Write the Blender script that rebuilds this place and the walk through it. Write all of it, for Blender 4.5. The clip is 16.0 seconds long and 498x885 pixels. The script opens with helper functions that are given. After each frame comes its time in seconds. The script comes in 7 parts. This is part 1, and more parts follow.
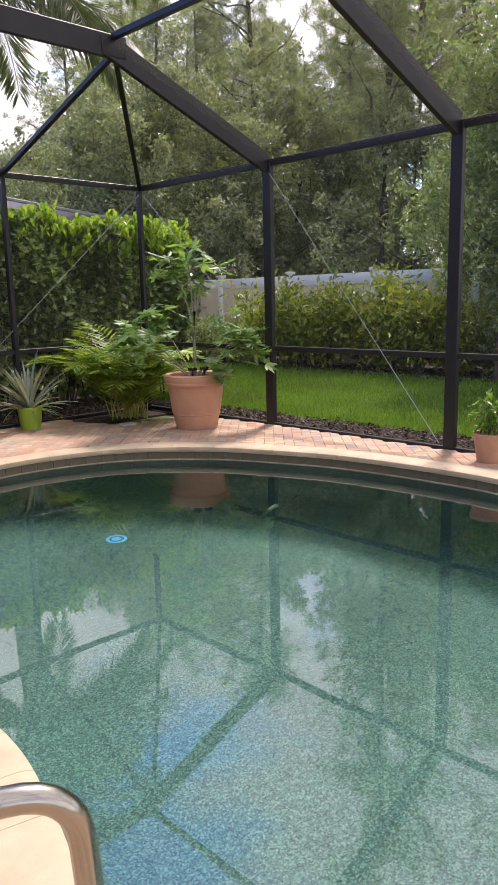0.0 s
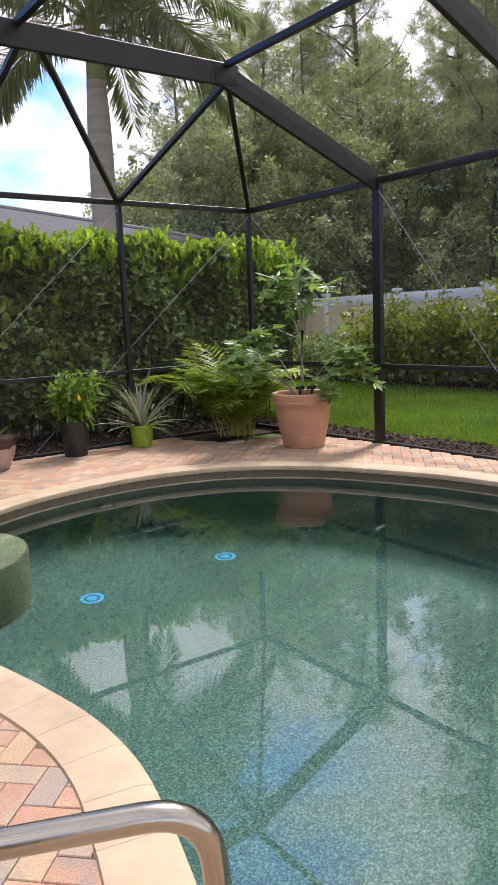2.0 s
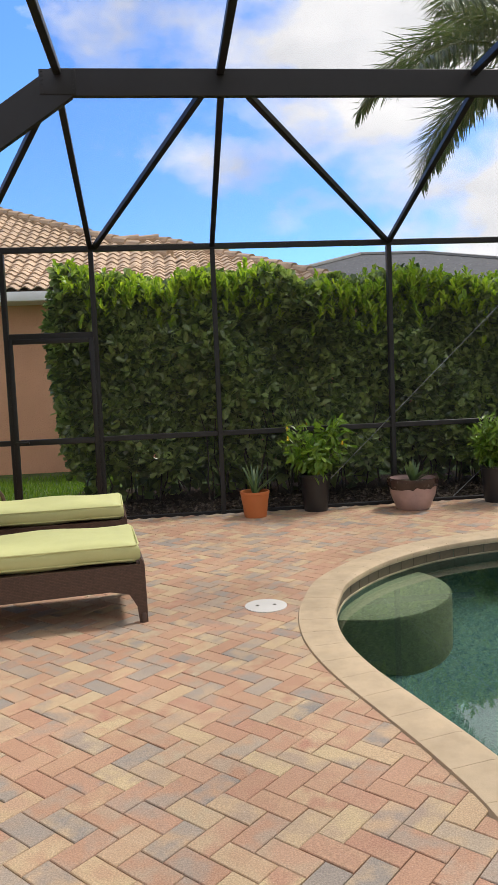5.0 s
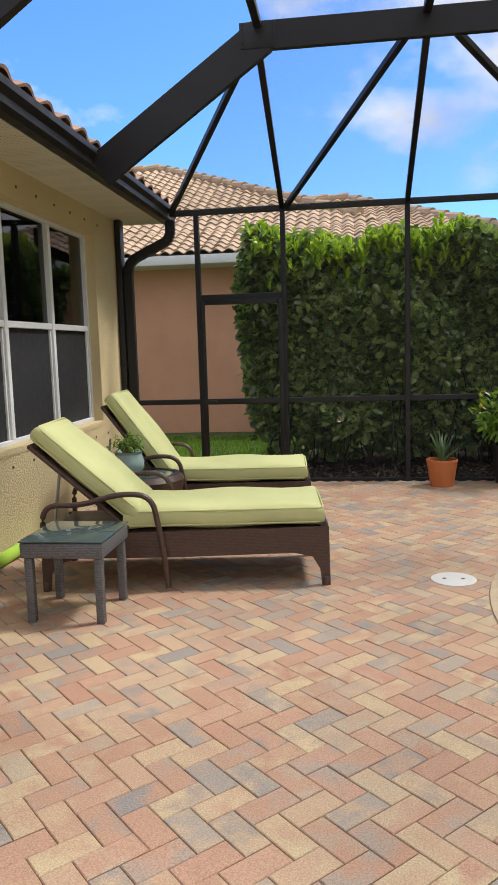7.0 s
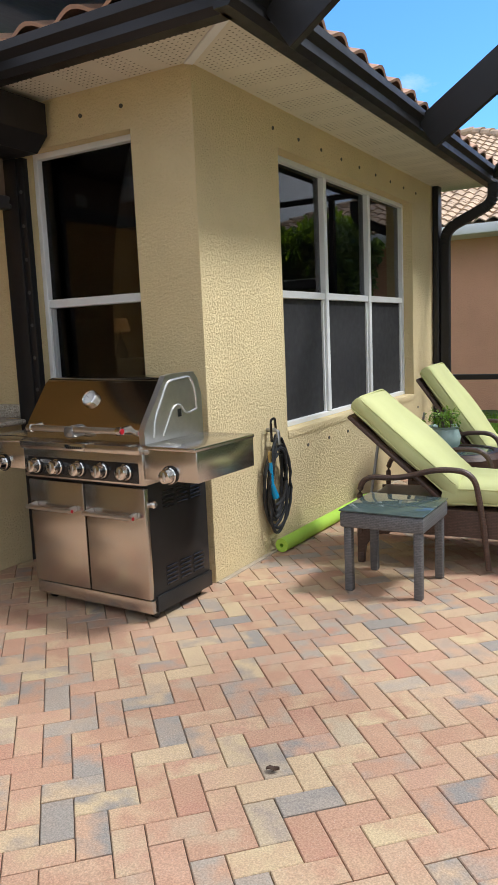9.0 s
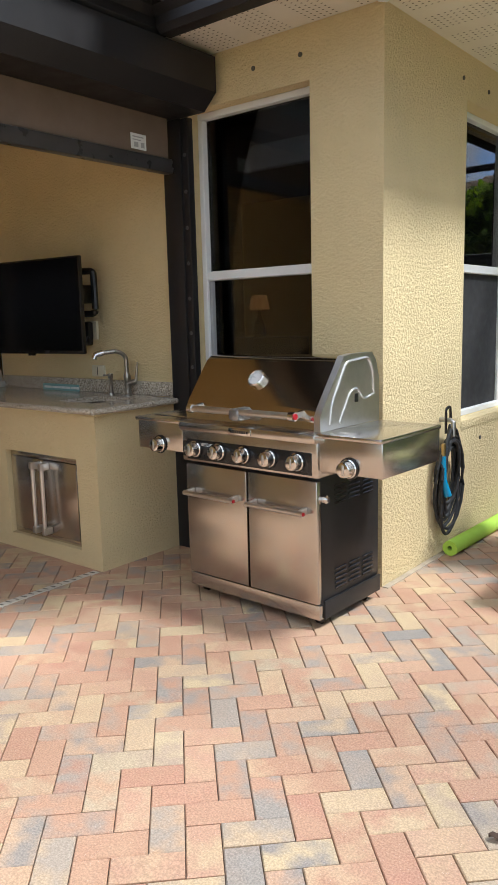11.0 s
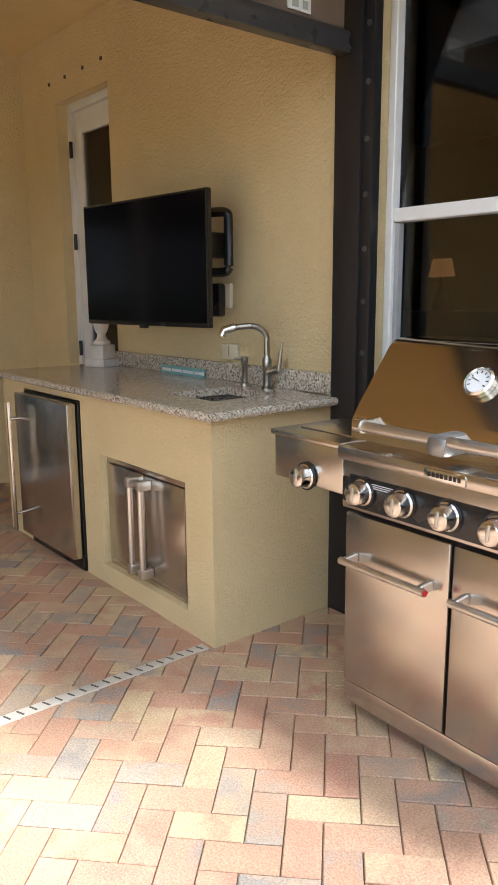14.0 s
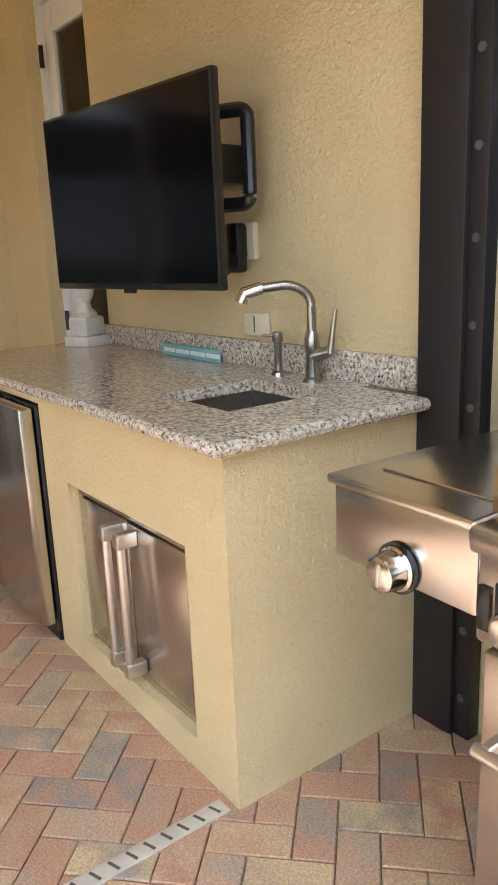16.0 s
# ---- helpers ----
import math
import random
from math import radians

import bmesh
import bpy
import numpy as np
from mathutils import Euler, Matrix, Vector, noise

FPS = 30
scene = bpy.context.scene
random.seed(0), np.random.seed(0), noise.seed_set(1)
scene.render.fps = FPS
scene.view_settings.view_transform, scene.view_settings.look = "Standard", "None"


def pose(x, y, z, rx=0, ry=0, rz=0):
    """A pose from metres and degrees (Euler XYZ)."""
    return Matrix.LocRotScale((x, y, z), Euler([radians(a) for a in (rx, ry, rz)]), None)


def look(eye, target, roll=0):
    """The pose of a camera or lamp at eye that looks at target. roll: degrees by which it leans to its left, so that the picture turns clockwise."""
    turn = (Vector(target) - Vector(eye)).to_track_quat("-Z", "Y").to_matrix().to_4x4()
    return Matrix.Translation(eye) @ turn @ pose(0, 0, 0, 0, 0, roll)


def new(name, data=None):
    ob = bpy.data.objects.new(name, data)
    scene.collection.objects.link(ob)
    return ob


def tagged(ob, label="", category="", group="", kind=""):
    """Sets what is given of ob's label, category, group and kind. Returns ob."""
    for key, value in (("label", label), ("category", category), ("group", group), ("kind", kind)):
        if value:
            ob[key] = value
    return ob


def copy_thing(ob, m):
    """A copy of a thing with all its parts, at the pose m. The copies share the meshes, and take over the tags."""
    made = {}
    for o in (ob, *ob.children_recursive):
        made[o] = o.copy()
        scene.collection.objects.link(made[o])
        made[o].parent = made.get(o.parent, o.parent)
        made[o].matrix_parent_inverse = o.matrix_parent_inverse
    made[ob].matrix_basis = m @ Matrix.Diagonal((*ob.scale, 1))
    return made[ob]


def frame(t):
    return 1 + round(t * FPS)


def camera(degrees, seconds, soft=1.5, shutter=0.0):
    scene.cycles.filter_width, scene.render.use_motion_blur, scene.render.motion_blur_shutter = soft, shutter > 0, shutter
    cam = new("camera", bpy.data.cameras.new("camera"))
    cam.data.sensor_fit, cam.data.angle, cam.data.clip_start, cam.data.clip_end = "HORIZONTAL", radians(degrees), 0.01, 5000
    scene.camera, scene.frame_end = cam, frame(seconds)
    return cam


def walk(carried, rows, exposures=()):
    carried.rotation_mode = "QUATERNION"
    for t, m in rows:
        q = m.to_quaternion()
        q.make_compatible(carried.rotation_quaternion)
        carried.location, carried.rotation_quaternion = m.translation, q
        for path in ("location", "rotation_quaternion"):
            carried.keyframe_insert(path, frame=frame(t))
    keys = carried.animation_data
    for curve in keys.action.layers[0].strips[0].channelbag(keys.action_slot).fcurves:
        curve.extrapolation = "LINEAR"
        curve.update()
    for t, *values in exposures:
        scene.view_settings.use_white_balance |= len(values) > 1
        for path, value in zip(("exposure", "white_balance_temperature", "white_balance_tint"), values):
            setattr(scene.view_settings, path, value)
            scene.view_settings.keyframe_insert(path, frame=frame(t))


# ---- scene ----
# ---- camera and walk ----
cam = camera(37.1, 16.0)
PATH = [
    (0, (-0.151, -0.177, 1.419), (1.217, 1.232, 1.04), -1.3),
    (0.5, (-0.151, -0.183, 1.414), (1.179, 1.265, 1.047), -1.5),
    (1, (-0.161, -0.184, 1.417), (1.13, 1.301, 1.063), -1.7),
    (1.5, (-0.163, -0.17, 1.433), (1.071, 1.366, 1.092), -1.8),
    (2, (-0.188, -0.138, 1.43), (0.978, 1.455, 1.106), -2.3),
    (2.5, (-0.191, -0.125, 1.452), (0.934, 1.505, 1.175), -2.2),
    (3, (-0.212, -0.123, 1.485), (0.86, 1.553, 1.285), -2.5),
    (3.5, (-0.214, -0.132, 1.483), (0.701, 1.641, 1.347), -2.7),
    (4, (-0.241, -0.104, 1.503), (0.443, 1.771, 1.373), -2.8),
    (4.5, (-0.28, -0.054, 1.493), (0.156, 1.892, 1.342), -2.9),
    (5, (-0.385, 0.022, 1.456), (-0.174, 2.003, 1.282), -2.4),
    (5.2, (-0.414, 0.031, 1.45), (-0.293, 2.018, 1.264), -2.3),
    (7.3, (-0.463, 0.165, 1.428), (-0.8, 2.12, 1.173), -2.0),
    (7.5, (-0.479, 0.187, 1.403), (-0.875, 2.131, 1.151), -2.3),
    (8, (-0.515, 0.187, 1.394), (-1.108, 2.08, 1.134), -3.0),
    (8.5, (-0.587, 0.174, 1.412), (-1.4, 1.98, 1.132), -3.0),
    (9, (-0.634, 0.165, 1.404), (-1.633, 1.873, 1.117), -2.5),
    (9.5, (-0.657, 0.166, 1.412), (-1.791, 1.785, 1.106), -1.6),
    (9.6, (-0.662, 0.175, 1.406), (-1.818, 1.778, 1.1), -1.4),
    (10, (-0.699, 0.18, 1.394), (-1.895, 1.752, 1.081), -1.3),
    (10.1, (-0.718, 0.199, 1.386), (-1.925, 1.763, 1.074), -1.4),
    (10.2, (-0.77, 0.19, 1.39), (-1.976, 1.755, 1.074), -1.4),
    (12.3, (-1.494, 0.733, 1.364), (-2.825, 2.189, 1.035), -1.2),
    (12.5, (-1.585, 0.78, 1.359), (-2.921, 2.231, 1.03), -1.1),
    (13, (-1.776, 0.95, 1.357), (-3.173, 2.342, 1.02), -0.6),
    (13.5, (-1.949, 1.154, 1.353), (-3.427, 2.451, 0.987), -0.6),
    (14, (-2.13, 1.342, 1.35), (-3.655, 2.576, 0.959), -0.4),
    (14.5, (-2.326, 1.563, 1.341), (-3.873, 2.762, 0.929), -0.2),
    (15, (-2.501, 1.793, 1.349), (-4.056, 2.975, 0.922), -0.7),
    (15.5, (-2.725, 1.934, 1.337), (-4.272, 3.124, 0.899), -1.5),
    (16, (-3.031, 2.071, 1.307), (-4.598, 3.21, 0.813), -2.4),
]
EXPOSURES = [(0.0, 1.24, 6350, 24), (2.5, 1.06, 6250, 21), (3.5, 0.58, 6200, 13), (4.5, 0.55, 6350, 12), (5.0, 0.65, 6420, 12), (7.5, 0.66, 6100, 11), (9.0, 0.86, 5800, 9), (10.2, 1.10, 5700, 8), (12.5, 1.58, 5700, 8), (14.0, 2.05, 5700, 9), (15.0, 2.44, 5650, 9), (16.0, 2.62, 5650, 9)]
walk(cam, [(t, look(eye, target, roll)) for t, eye, target, roll in PATH], EXPOSURES)

# ---- world and sun ----
SUN_AZ, SUN_EL = 66.0, 57.0  # compass bearing (0 = +y, 90 = +x) and height


def make_world():
    w = bpy.data.worlds.new("sky")
    scene.world = w
    w.use_nodes = True
    nt = w.node_tree
    nt.nodes.clear()
    out = nt.nodes.new("ShaderNodeOutputWorld")
    bg = nt.nodes.new("ShaderNodeBackground")
    sky = nt.nodes.new("ShaderNodeTexSky")
    sky.sky_type = "NISHITA"
    sky.sun_disc = False
    sky.sun_elevation = radians(SUN_EL)
    sky.sun_rotation = radians(SUN_AZ)
    sky.air_density, sky.dust_density, sky.ozone_density = 1.0, 0.6, 2.5
    # broken cumulus: noise on the sky's direction, flattened towards the horizon
    tc = nt.nodes.new("ShaderNodeTexCoord")
    mp = nt.nodes.new("ShaderNodeMapping")
    mp.inputs["Location"].default_value = (0.35, 0.10, 0.55)
    mp.inputs["Scale"].default_value = (1.0, 1.0, 1.7)
    n1 = nt.nodes.new("ShaderNodeTexNoise")
    n1.inputs["Scale"].default_value, n1.inputs["Detail"].default_value, n1.inputs["Roughness"].default_value = 2.3, 9.0, 0.56
    ramp = nt.nodes.new("ShaderNodeValToRGB")
    ramp.color_ramp.elements[0].position, ramp.color_ramp.elements[1].position = 0.555, 0.655
    # more cloud over the east
    sep = nt.nodes.new("ShaderNodeSeparateXYZ")
    east = nt.nodes.new("ShaderNodeMapRange")
    east.inputs[1].default_value, east.inputs[2].default_value, east.inputs[3].default_value, east.inputs[4].default_value = 0.0, 0.60, 0.0, 0.21
    add = nt.nodes.new("ShaderNodeMath")
    add.operation = "ADD"
    # and a bright broken deck overhead and over the south, unseen, added for fill
    south = nt.nodes.new("ShaderNodeMapRange")
    south.inputs[1].default_value, south.inputs[2].default_value, south.inputs[3].default_value, south.inputs[4].default_value = 0.25, -0.35, 0.0, 0.20
    high = nt.nodes.new("ShaderNodeMapRange")
    high.inputs[1].default_value, high.inputs[2].default_value, high.inputs[3].default_value, high.inputs[4].default_value = 0.66, 0.92, 0.0, 0.20
    both = nt.nodes.new("ShaderNodeMath")
    both.operation = "MAXIMUM"
    add2 = nt.nodes.new("ShaderNodeMath")
    add2.operation = "ADD"
    n2 = nt.nodes.new("ShaderNodeTexNoise")
    n2.inputs["Scale"].default_value, n2.inputs["Detail"].default_value = 4.0, 6.0
    shade = nt.nodes.new("ShaderNodeValToRGB")
    shade.color_ramp.elements[0].color, shade.color_ramp.elements[1].color = (2.9, 3.0, 3.25, 1), (5.5, 5.45, 5.35, 1)
    shade.color_ramp.elements[0].position, shade.color_ramp.elements[1].position = 0.32, 0.62
    mix = nt.nodes.new("ShaderNodeMixRGB")
    tint = nt.nodes.new("ShaderNodeMixRGB")
    tint.blend_type = "MULTIPLY"
    tint.inputs[0].default_value = 1.0
    tint.inputs[2].default_value = (0.50, 0.78, 1.14, 1)
    ln = nt.links.new
    ln(tc.outputs["Generated"], mp.inputs[0])
    ln(mp.outputs[0], n1.inputs["Vector"])
    ln(mp.outputs[0], n2.inputs["Vector"])
    ln(tc.outputs["Generated"], sep.inputs[0])
    ln(sep.outputs["X"], east.inputs[0])
    ln(n1.outputs["Fac"], add.inputs[0])
    ln(east.outputs[0], add.inputs[1])
    ln(sep.outputs["Y"], south.inputs[0])
    ln(sep.outputs["Z"], high.inputs[0])
    ln(south.outputs[0], both.inputs[0])
    ln(high.outputs[0], both.inputs[1])
    ln(add.outputs[0], add2.inputs[0])
    ln(both.outputs[0], add2.inputs[1])
    ln(add2.outputs[0], ramp.inputs[0])
    ln(n2.outputs["Fac"], shade.inputs[0])
    ln(sky.outputs[0], tint.inputs[1])
    ln(ramp.outputs[0], mix.inputs[0])
    ln(tint.outputs[0], mix.inputs[1])
    ln(shade.outputs[0], mix.inputs[2])
    ln(mix.outputs[0], bg.inputs["Color"])
    bg.inputs["Strength"].default_value = 0.15
    ln(bg.outputs[0], out.inputs[0])


make_world()
sun_data = bpy.data.lights.new("sun", "SUN")
sun_data.energy, sun_data.angle, sun_data.color = 2.6, radians(10.0), (1.0, 0.94, 0.85)
sun = new("sun", sun_data)
_a, _e = radians(SUN_AZ), radians(SUN_EL)
SUN_DIR = Vector((math.sin(_a) * math.cos(_e), math.cos(_a) * math.cos(_e), math.sin(_e)))
sun.matrix_world = look(SUN_DIR * 30, (0, 0, 0))

# ---- materials ----


def nodes(name):
    m = bpy.data.materials.new(name)
    m.use_nodes = True
    nt = m.node_tree
    return m, nt, nt.nodes["Principled BSDF"]


def noise_fac(nt, scale, detail=4.0, rough=0.55, stretch=None, coord="Object"):
    tc = nt.nodes.new("ShaderNodeTexCoord")
    n = nt.nodes.new("ShaderNodeTexNoise")
    n.inputs["Scale"].default_value, n.inputs["Detail"].default_value, n.inputs["Roughness"].default_value = scale, detail, rough
    if stretch:
        mp = nt.nodes.new("ShaderNodeMapping")
        mp.inputs["Scale"].default_value = stretch
        nt.links.new(tc.outputs[coord], mp.inputs[0])
        nt.links.new(mp.outputs[0], n.inputs["Vector"])
    else:
        nt.links.new(tc.outputs[coord], n.inputs["Vector"])
    return n.outputs["Fac"]


def ramp_of(nt, fac, stops):
    r = nt.nodes.new("ShaderNodeValToRGB")
    e = r.color_ramp.elements
    while len(e) < len(stops):
        e.new(0.5)
    for el, (p, c) in zip(e, stops):
        el.position, el.color = p, (*c, 1) if len(c) == 3 else c
    nt.links.new(fac, r.inputs[0])
    return r.outputs[0]


def mix_rgb(nt, fac, a, b, mode="MIX"):
    m = nt.nodes.new("ShaderNodeMixRGB")
    m.blend_type = mode
    for socket, v in zip(m.inputs, (fac, a, b)):
        if isinstance(v, (int, float)):
            socket.default_value = v
        elif isinstance(v, tuple):
            socket.default_value = (*v, 1)
        else:
            nt.links.new(v, socket)
    return m.outputs[0]


def bump(nt, bsdf, fac, strength, dist):
    b = nt.nodes.new("ShaderNodeBump")
    b.inputs["Strength"].default_value, b.inputs["Distance"].default_value = strength, dist
    nt.links.new(fac, b.inputs["Height"])
    nt.links.new(b.outputs[0], bsdf.inputs["Normal"])
    return b


def grey(v):
    return (v, v, v)


def plain(name, color, rough=0.5, metal=0.0, var=0.12, scale=6.0, bump_s=0.0, bump_scale=60.0, stretch=None, spec=0.5, dist=0.004):
    """A surface with large and fine variation of its colour, and fine relief."""
    m, nt, b = nodes(name)
    a = noise_fac(nt, scale, 5.0, 0.6, stretch)
    lo, hi = tuple(c * (1 - var) for c in color), tuple(min(1, c * (1 + var)) for c in color)
    col = ramp_of(nt, a, [(0.3, lo), (0.7, hi)])
    f = noise_fac(nt, scale * 9, 3.0, 0.6, stretch)
    col = mix_rgb(nt, var * 0.6, col, ramp_of(nt, f, [(0.35, grey(0.55)), (0.65, grey(1.0))]), "MULTIPLY")
    nt.links.new(col, b.inputs["Base Color"])
    b.inputs["Metallic"].default_value = metal
    b.inputs["Specular IOR Level"].default_value = spec
    r = ramp_of(nt, noise_fac(nt, scale * 2.5, 4.0, 0.6, stretch), [(0.3, grey(max(0.02, rough * 0.85))), (0.7, grey(min(1, rough * 1.15)))])
    nt.links.new(r, b.inputs["Roughness"])
    if bump_s:
        bump(nt, b, noise_fac(nt, bump_scale, 4.0, 0.6, stretch), bump_s, dist)
    return m


def stucco(name, color):
    m, nt, b = nodes(name)
    col = ramp_of(nt, noise_fac(nt, 1.3, 6.0, 0.6), [(0.3, tuple(c * 0.9 for c in color)), (0.7, tuple(c * 1.05 for c in color))])
    nt.links.new(col, b.inputs["Base Color"])
    b.inputs["Roughness"].default_value = 0.75
    # knock-down texture: flattened islands with sharp rims
    k = ramp_of(nt, noise_fac(nt, 58.0, 6.0, 0.66), [(0.36, grey(0.0)), (0.66, grey(1.0))])
    f = noise_fac(nt, 110.0, 3.0, 0.6)
    bump(nt, b, mix_rgb(nt, 0.2, k, f), 0.9, 0.008)
    return m


def leaf_mat(name, dark, light, gloss=0.45, trans=0.35, rough=0.38):
    m, nt, b = nodes(name)
    g = nt.nodes.new("ShaderNodeNewGeometry")
    col = ramp_of(nt, g.outputs["Random Per Island"], [(0.0, dark), (0.55, tuple((p + q) / 2 for p, q in zip(dark, light))), (1.0, light)])
    big = ramp_of(nt, noise_fac(nt, 0.9, 3.0), [(0.3, grey(0.72)), (0.7, grey(1.0))])
    col = mix_rgb(nt, 1.0, col, big, "MULTIPLY")
    nt.links.new(col, b.inputs["Base Color"])
    b.inputs["Roughness"].default_value, b.inputs["Specular IOR Level"].default_value = rough, gloss
    tr = nt.nodes.new("ShaderNodeBsdfTranslucent")
    tcol = mix_rgb(nt, 1.0, col, (1.5, 1.6, 0.6), "MULTIPLY")
    nt.links.new(tcol, tr.inputs["Color"])
    mx = nt.nodes.new("ShaderNodeMixShader")
    mx.inputs[0].default_value = trans
    nt.links.new(b.outputs[0], mx.inputs[1])
    nt.links.new(tr.outputs[0], mx.inputs[2])
    nt.links.new(mx.outputs[0], nt.nodes["Material Output"].inputs[0])
    return m


def paver_mat(name, per_object):
    m, nt, b = nodes(name)
    if per_object:
        rnd = nt.nodes.new("ShaderNodeObjectInfo").outputs["Random"]
    else:
        rnd = nt.nodes.new("ShaderNodeNewGeometry").outputs["Random Per Island"]
    base = ramp_of(nt, rnd, [(0.0, (0.42, 0.245, 0.16)), (0.22, (0.44, 0.265, 0.175)), (0.45, (0.46, 0.28, 0.19)), (0.62, (0.48, 0.34, 0.22)), (0.80, (0.52, 0.40, 0.24)), (0.87, (0.37, 0.30, 0.235)), (1.0, (0.28, 0.25, 0.22))])
    # each paver is a blend of two pigments, in soft patches
    wn = nt.nodes.new("ShaderNodeTexWhiteNoise")
    wn.noise_dimensions = "1D"
    nt.links.new(rnd, wn.inputs["W"])
    second = ramp_of(nt, wn.outputs["Value"], [(0.0, (0.42, 0.225, 0.155)), (0.5, (0.50, 0.365, 0.225)), (0.80, (0.38, 0.29, 0.22)), (1.0, (0.26, 0.235, 0.21))])
    tc = nt.nodes.new("ShaderNodeTexCoord")
    geo = nt.nodes.new("ShaderNodeNewGeometry")
    patch = nt.nodes.new("ShaderNodeTexNoise")
    patch.inputs["Scale"].default_value, patch.inputs["Detail"].default_value = 9.0, 4.0
    nt.links.new(geo.outputs["Position"], patch.inputs["Vector"])
    pf = ramp_of(nt, patch.outputs["Fac"], [(0.42, grey(0.0)), (0.64, grey(1.0))])
    col = mix_rgb(nt, pf, base, second)
    grit = nt.nodes.new("ShaderNodeTexNoise")
    grit.inputs["Scale"].default_value, grit.inputs["Detail"].default_value = 170.0, 5.0
    nt.links.new(geo.outputs["Position"], grit.inputs["Vector"])
    col = mix_rgb(nt, 0.36, col, ramp_of(nt, grit.outputs["Fac"], [(0.34, grey(0.45)), (0.5, grey(1.0)), (0.66, grey(1.6))]), "MULTIPLY")
    stain = nt.nodes.new("ShaderNodeTexNoise")
    stain.inputs["Scale"].default_value, stain.inputs["Detail"].default_value = 1.1, 5.0
    nt.links.new(geo.outputs["Position"], stain.inputs["Vector"])
    col = mix_rgb(nt, 0.5, col, ramp_of(nt, stain.outputs["Fac"], [(0.3, grey(0.72)), (0.6, grey(1.06))]), "MULTIPLY")
    # pale aggregate showing in the worn faces
    speck = nt.nodes.new("ShaderNodeTexVoronoi")
    speck.inputs["Scale"].default_value = 130.0
    nt.links.new(geo.outputs["Position"], speck.inputs["Vector"])
    col = mix_rgb(nt, ramp_of(nt, speck.outputs["Distance"], [(0.07, grey(0.55)), (0.17, grey(0.0))]), col, (0.62, 0.55, 0.47))
    nt.links.new(col, b.inputs["Base Color"])
    b.inputs["Roughness"].default_value = 0.82
    b.inputs["Specular IOR Level"].default_value = 0.3
    bump(nt, b, grit.outputs["Fac"], 0.35, 0.003)
    return m


def granite_mat():
    m, nt, b = nodes("granite")
    a = noise_fac(nt, 105.0, 6.0, 0.7)
    c = ramp_of(nt, a, [(0.33, (0.02, 0.017, 0.015)), (0.41, (0.20, 0.16, 0.12)), (0.48, (0.52, 0.46, 0.37)), (0.62, (0.70, 0.65, 0.56)), (0.78, (0.34, 0.28, 0.22))])
    v = nt.nodes.new("ShaderNodeTexVoronoi")
    v.inputs["Scale"].default_value = 120.0
    tc = nt.nodes.new("ShaderNodeTexCoord")
    nt.links.new(tc.outputs["Object"], v.inputs["Vector"])
    c = mix_rgb(nt, 0.45, c, ramp_of(nt, v.outputs["Color"], [(0.15, grey(0.15)), (0.5, grey(0.8)), (0.9, grey(1.2))]), "MULTIPLY")
    nt.links.new(c, b.inputs["Base Color"])
    b.inputs["Roughness"].default_value = 0.12
    return m


def steel_mat(name, color=(0.62, 0.60, 0.57), rough=0.26, stretch=(1.0, 1.0, 90.0)):
    m, nt, b = nodes(name)
    g = noise_fac(nt, 7.0, 6.0, 0.7, stretch)
    nt.links.new(ramp_of(nt, g, [(0.3, tuple(c * 0.97 for c in color)), (0.7, color)]), b.inputs["Base Color"])
    b.inputs["Metallic"].default_value = 1.0
    nt.links.new(ramp_of(nt, g, [(0.3, grey(rough * 0.93)), (0.7, grey(rough * 1.08))]), b.inputs["Roughness"])
    bump(nt, b, g, 0.015, 0.0005)
    return m


def wicker_mat(name, color):
    """Flat woven strands: over and under, at about 9 mm."""
    m, nt, b = nodes(name)
    tc = nt.nodes.new("ShaderNodeTexCoord")
    br = nt.nodes.new("ShaderNodeTexBrick")
    mp = nt.nodes.new("ShaderNodeMapping")
    mp.inputs["Rotation"].default_value = (radians(90), 0, 0)
    nt.links.new(tc.outputs["Object"], mp.inputs[0])
    nt.links.new(mp.outputs[0], br.inputs["Vector"])
    br.inputs["Scale"].default_value = 28.0
    br.inputs["Mortar Size"].default_value = 0.035
    br.inputs["Mortar Smooth"].default_value = 1.0
    br.inputs["Color1"].default_value = (*color, 1)
    br.inputs["Color2"].default_value = (*[c * 0.7 for c in color], 1)
    br.inputs["Mortar"].default_value = (*[c * 0.22 for c in color], 1)
    col = mix_rgb(nt, 0.4, br.outputs["Color"], ramp_of(nt, noise_fac(nt, 90.0), [(0.3, grey(0.6)), (0.7, grey(1.2))]), "MULTIPLY")
    nt.links.new(col, b.inputs["Base Color"])
    b.inputs["Roughness"].default_value = 0.45
    bump(nt, b, br.outputs["Fac"], -0.8, 0.006)
    return m


def screen_mat(name, cover, tone):
    m, nt, b = nodes(name)
    b.inputs["Base Color"].default_value = (tone, tone, tone, 1)
    b.inputs["Roughness"].default_value = 0.7
    tr = nt.nodes.new("ShaderNodeBsdfTransparent")
    mx = nt.nodes.new("ShaderNodeMixShader")
    mx.inputs[0].default_value = cover
    nt.links.new(tr.outputs[0], mx.inputs[1])
    nt.links.new(b.outputs[0], mx.inputs[2])
    nt.links.new(mx.outputs[0], nt.nodes["Material Output"].inputs[0])
    return m


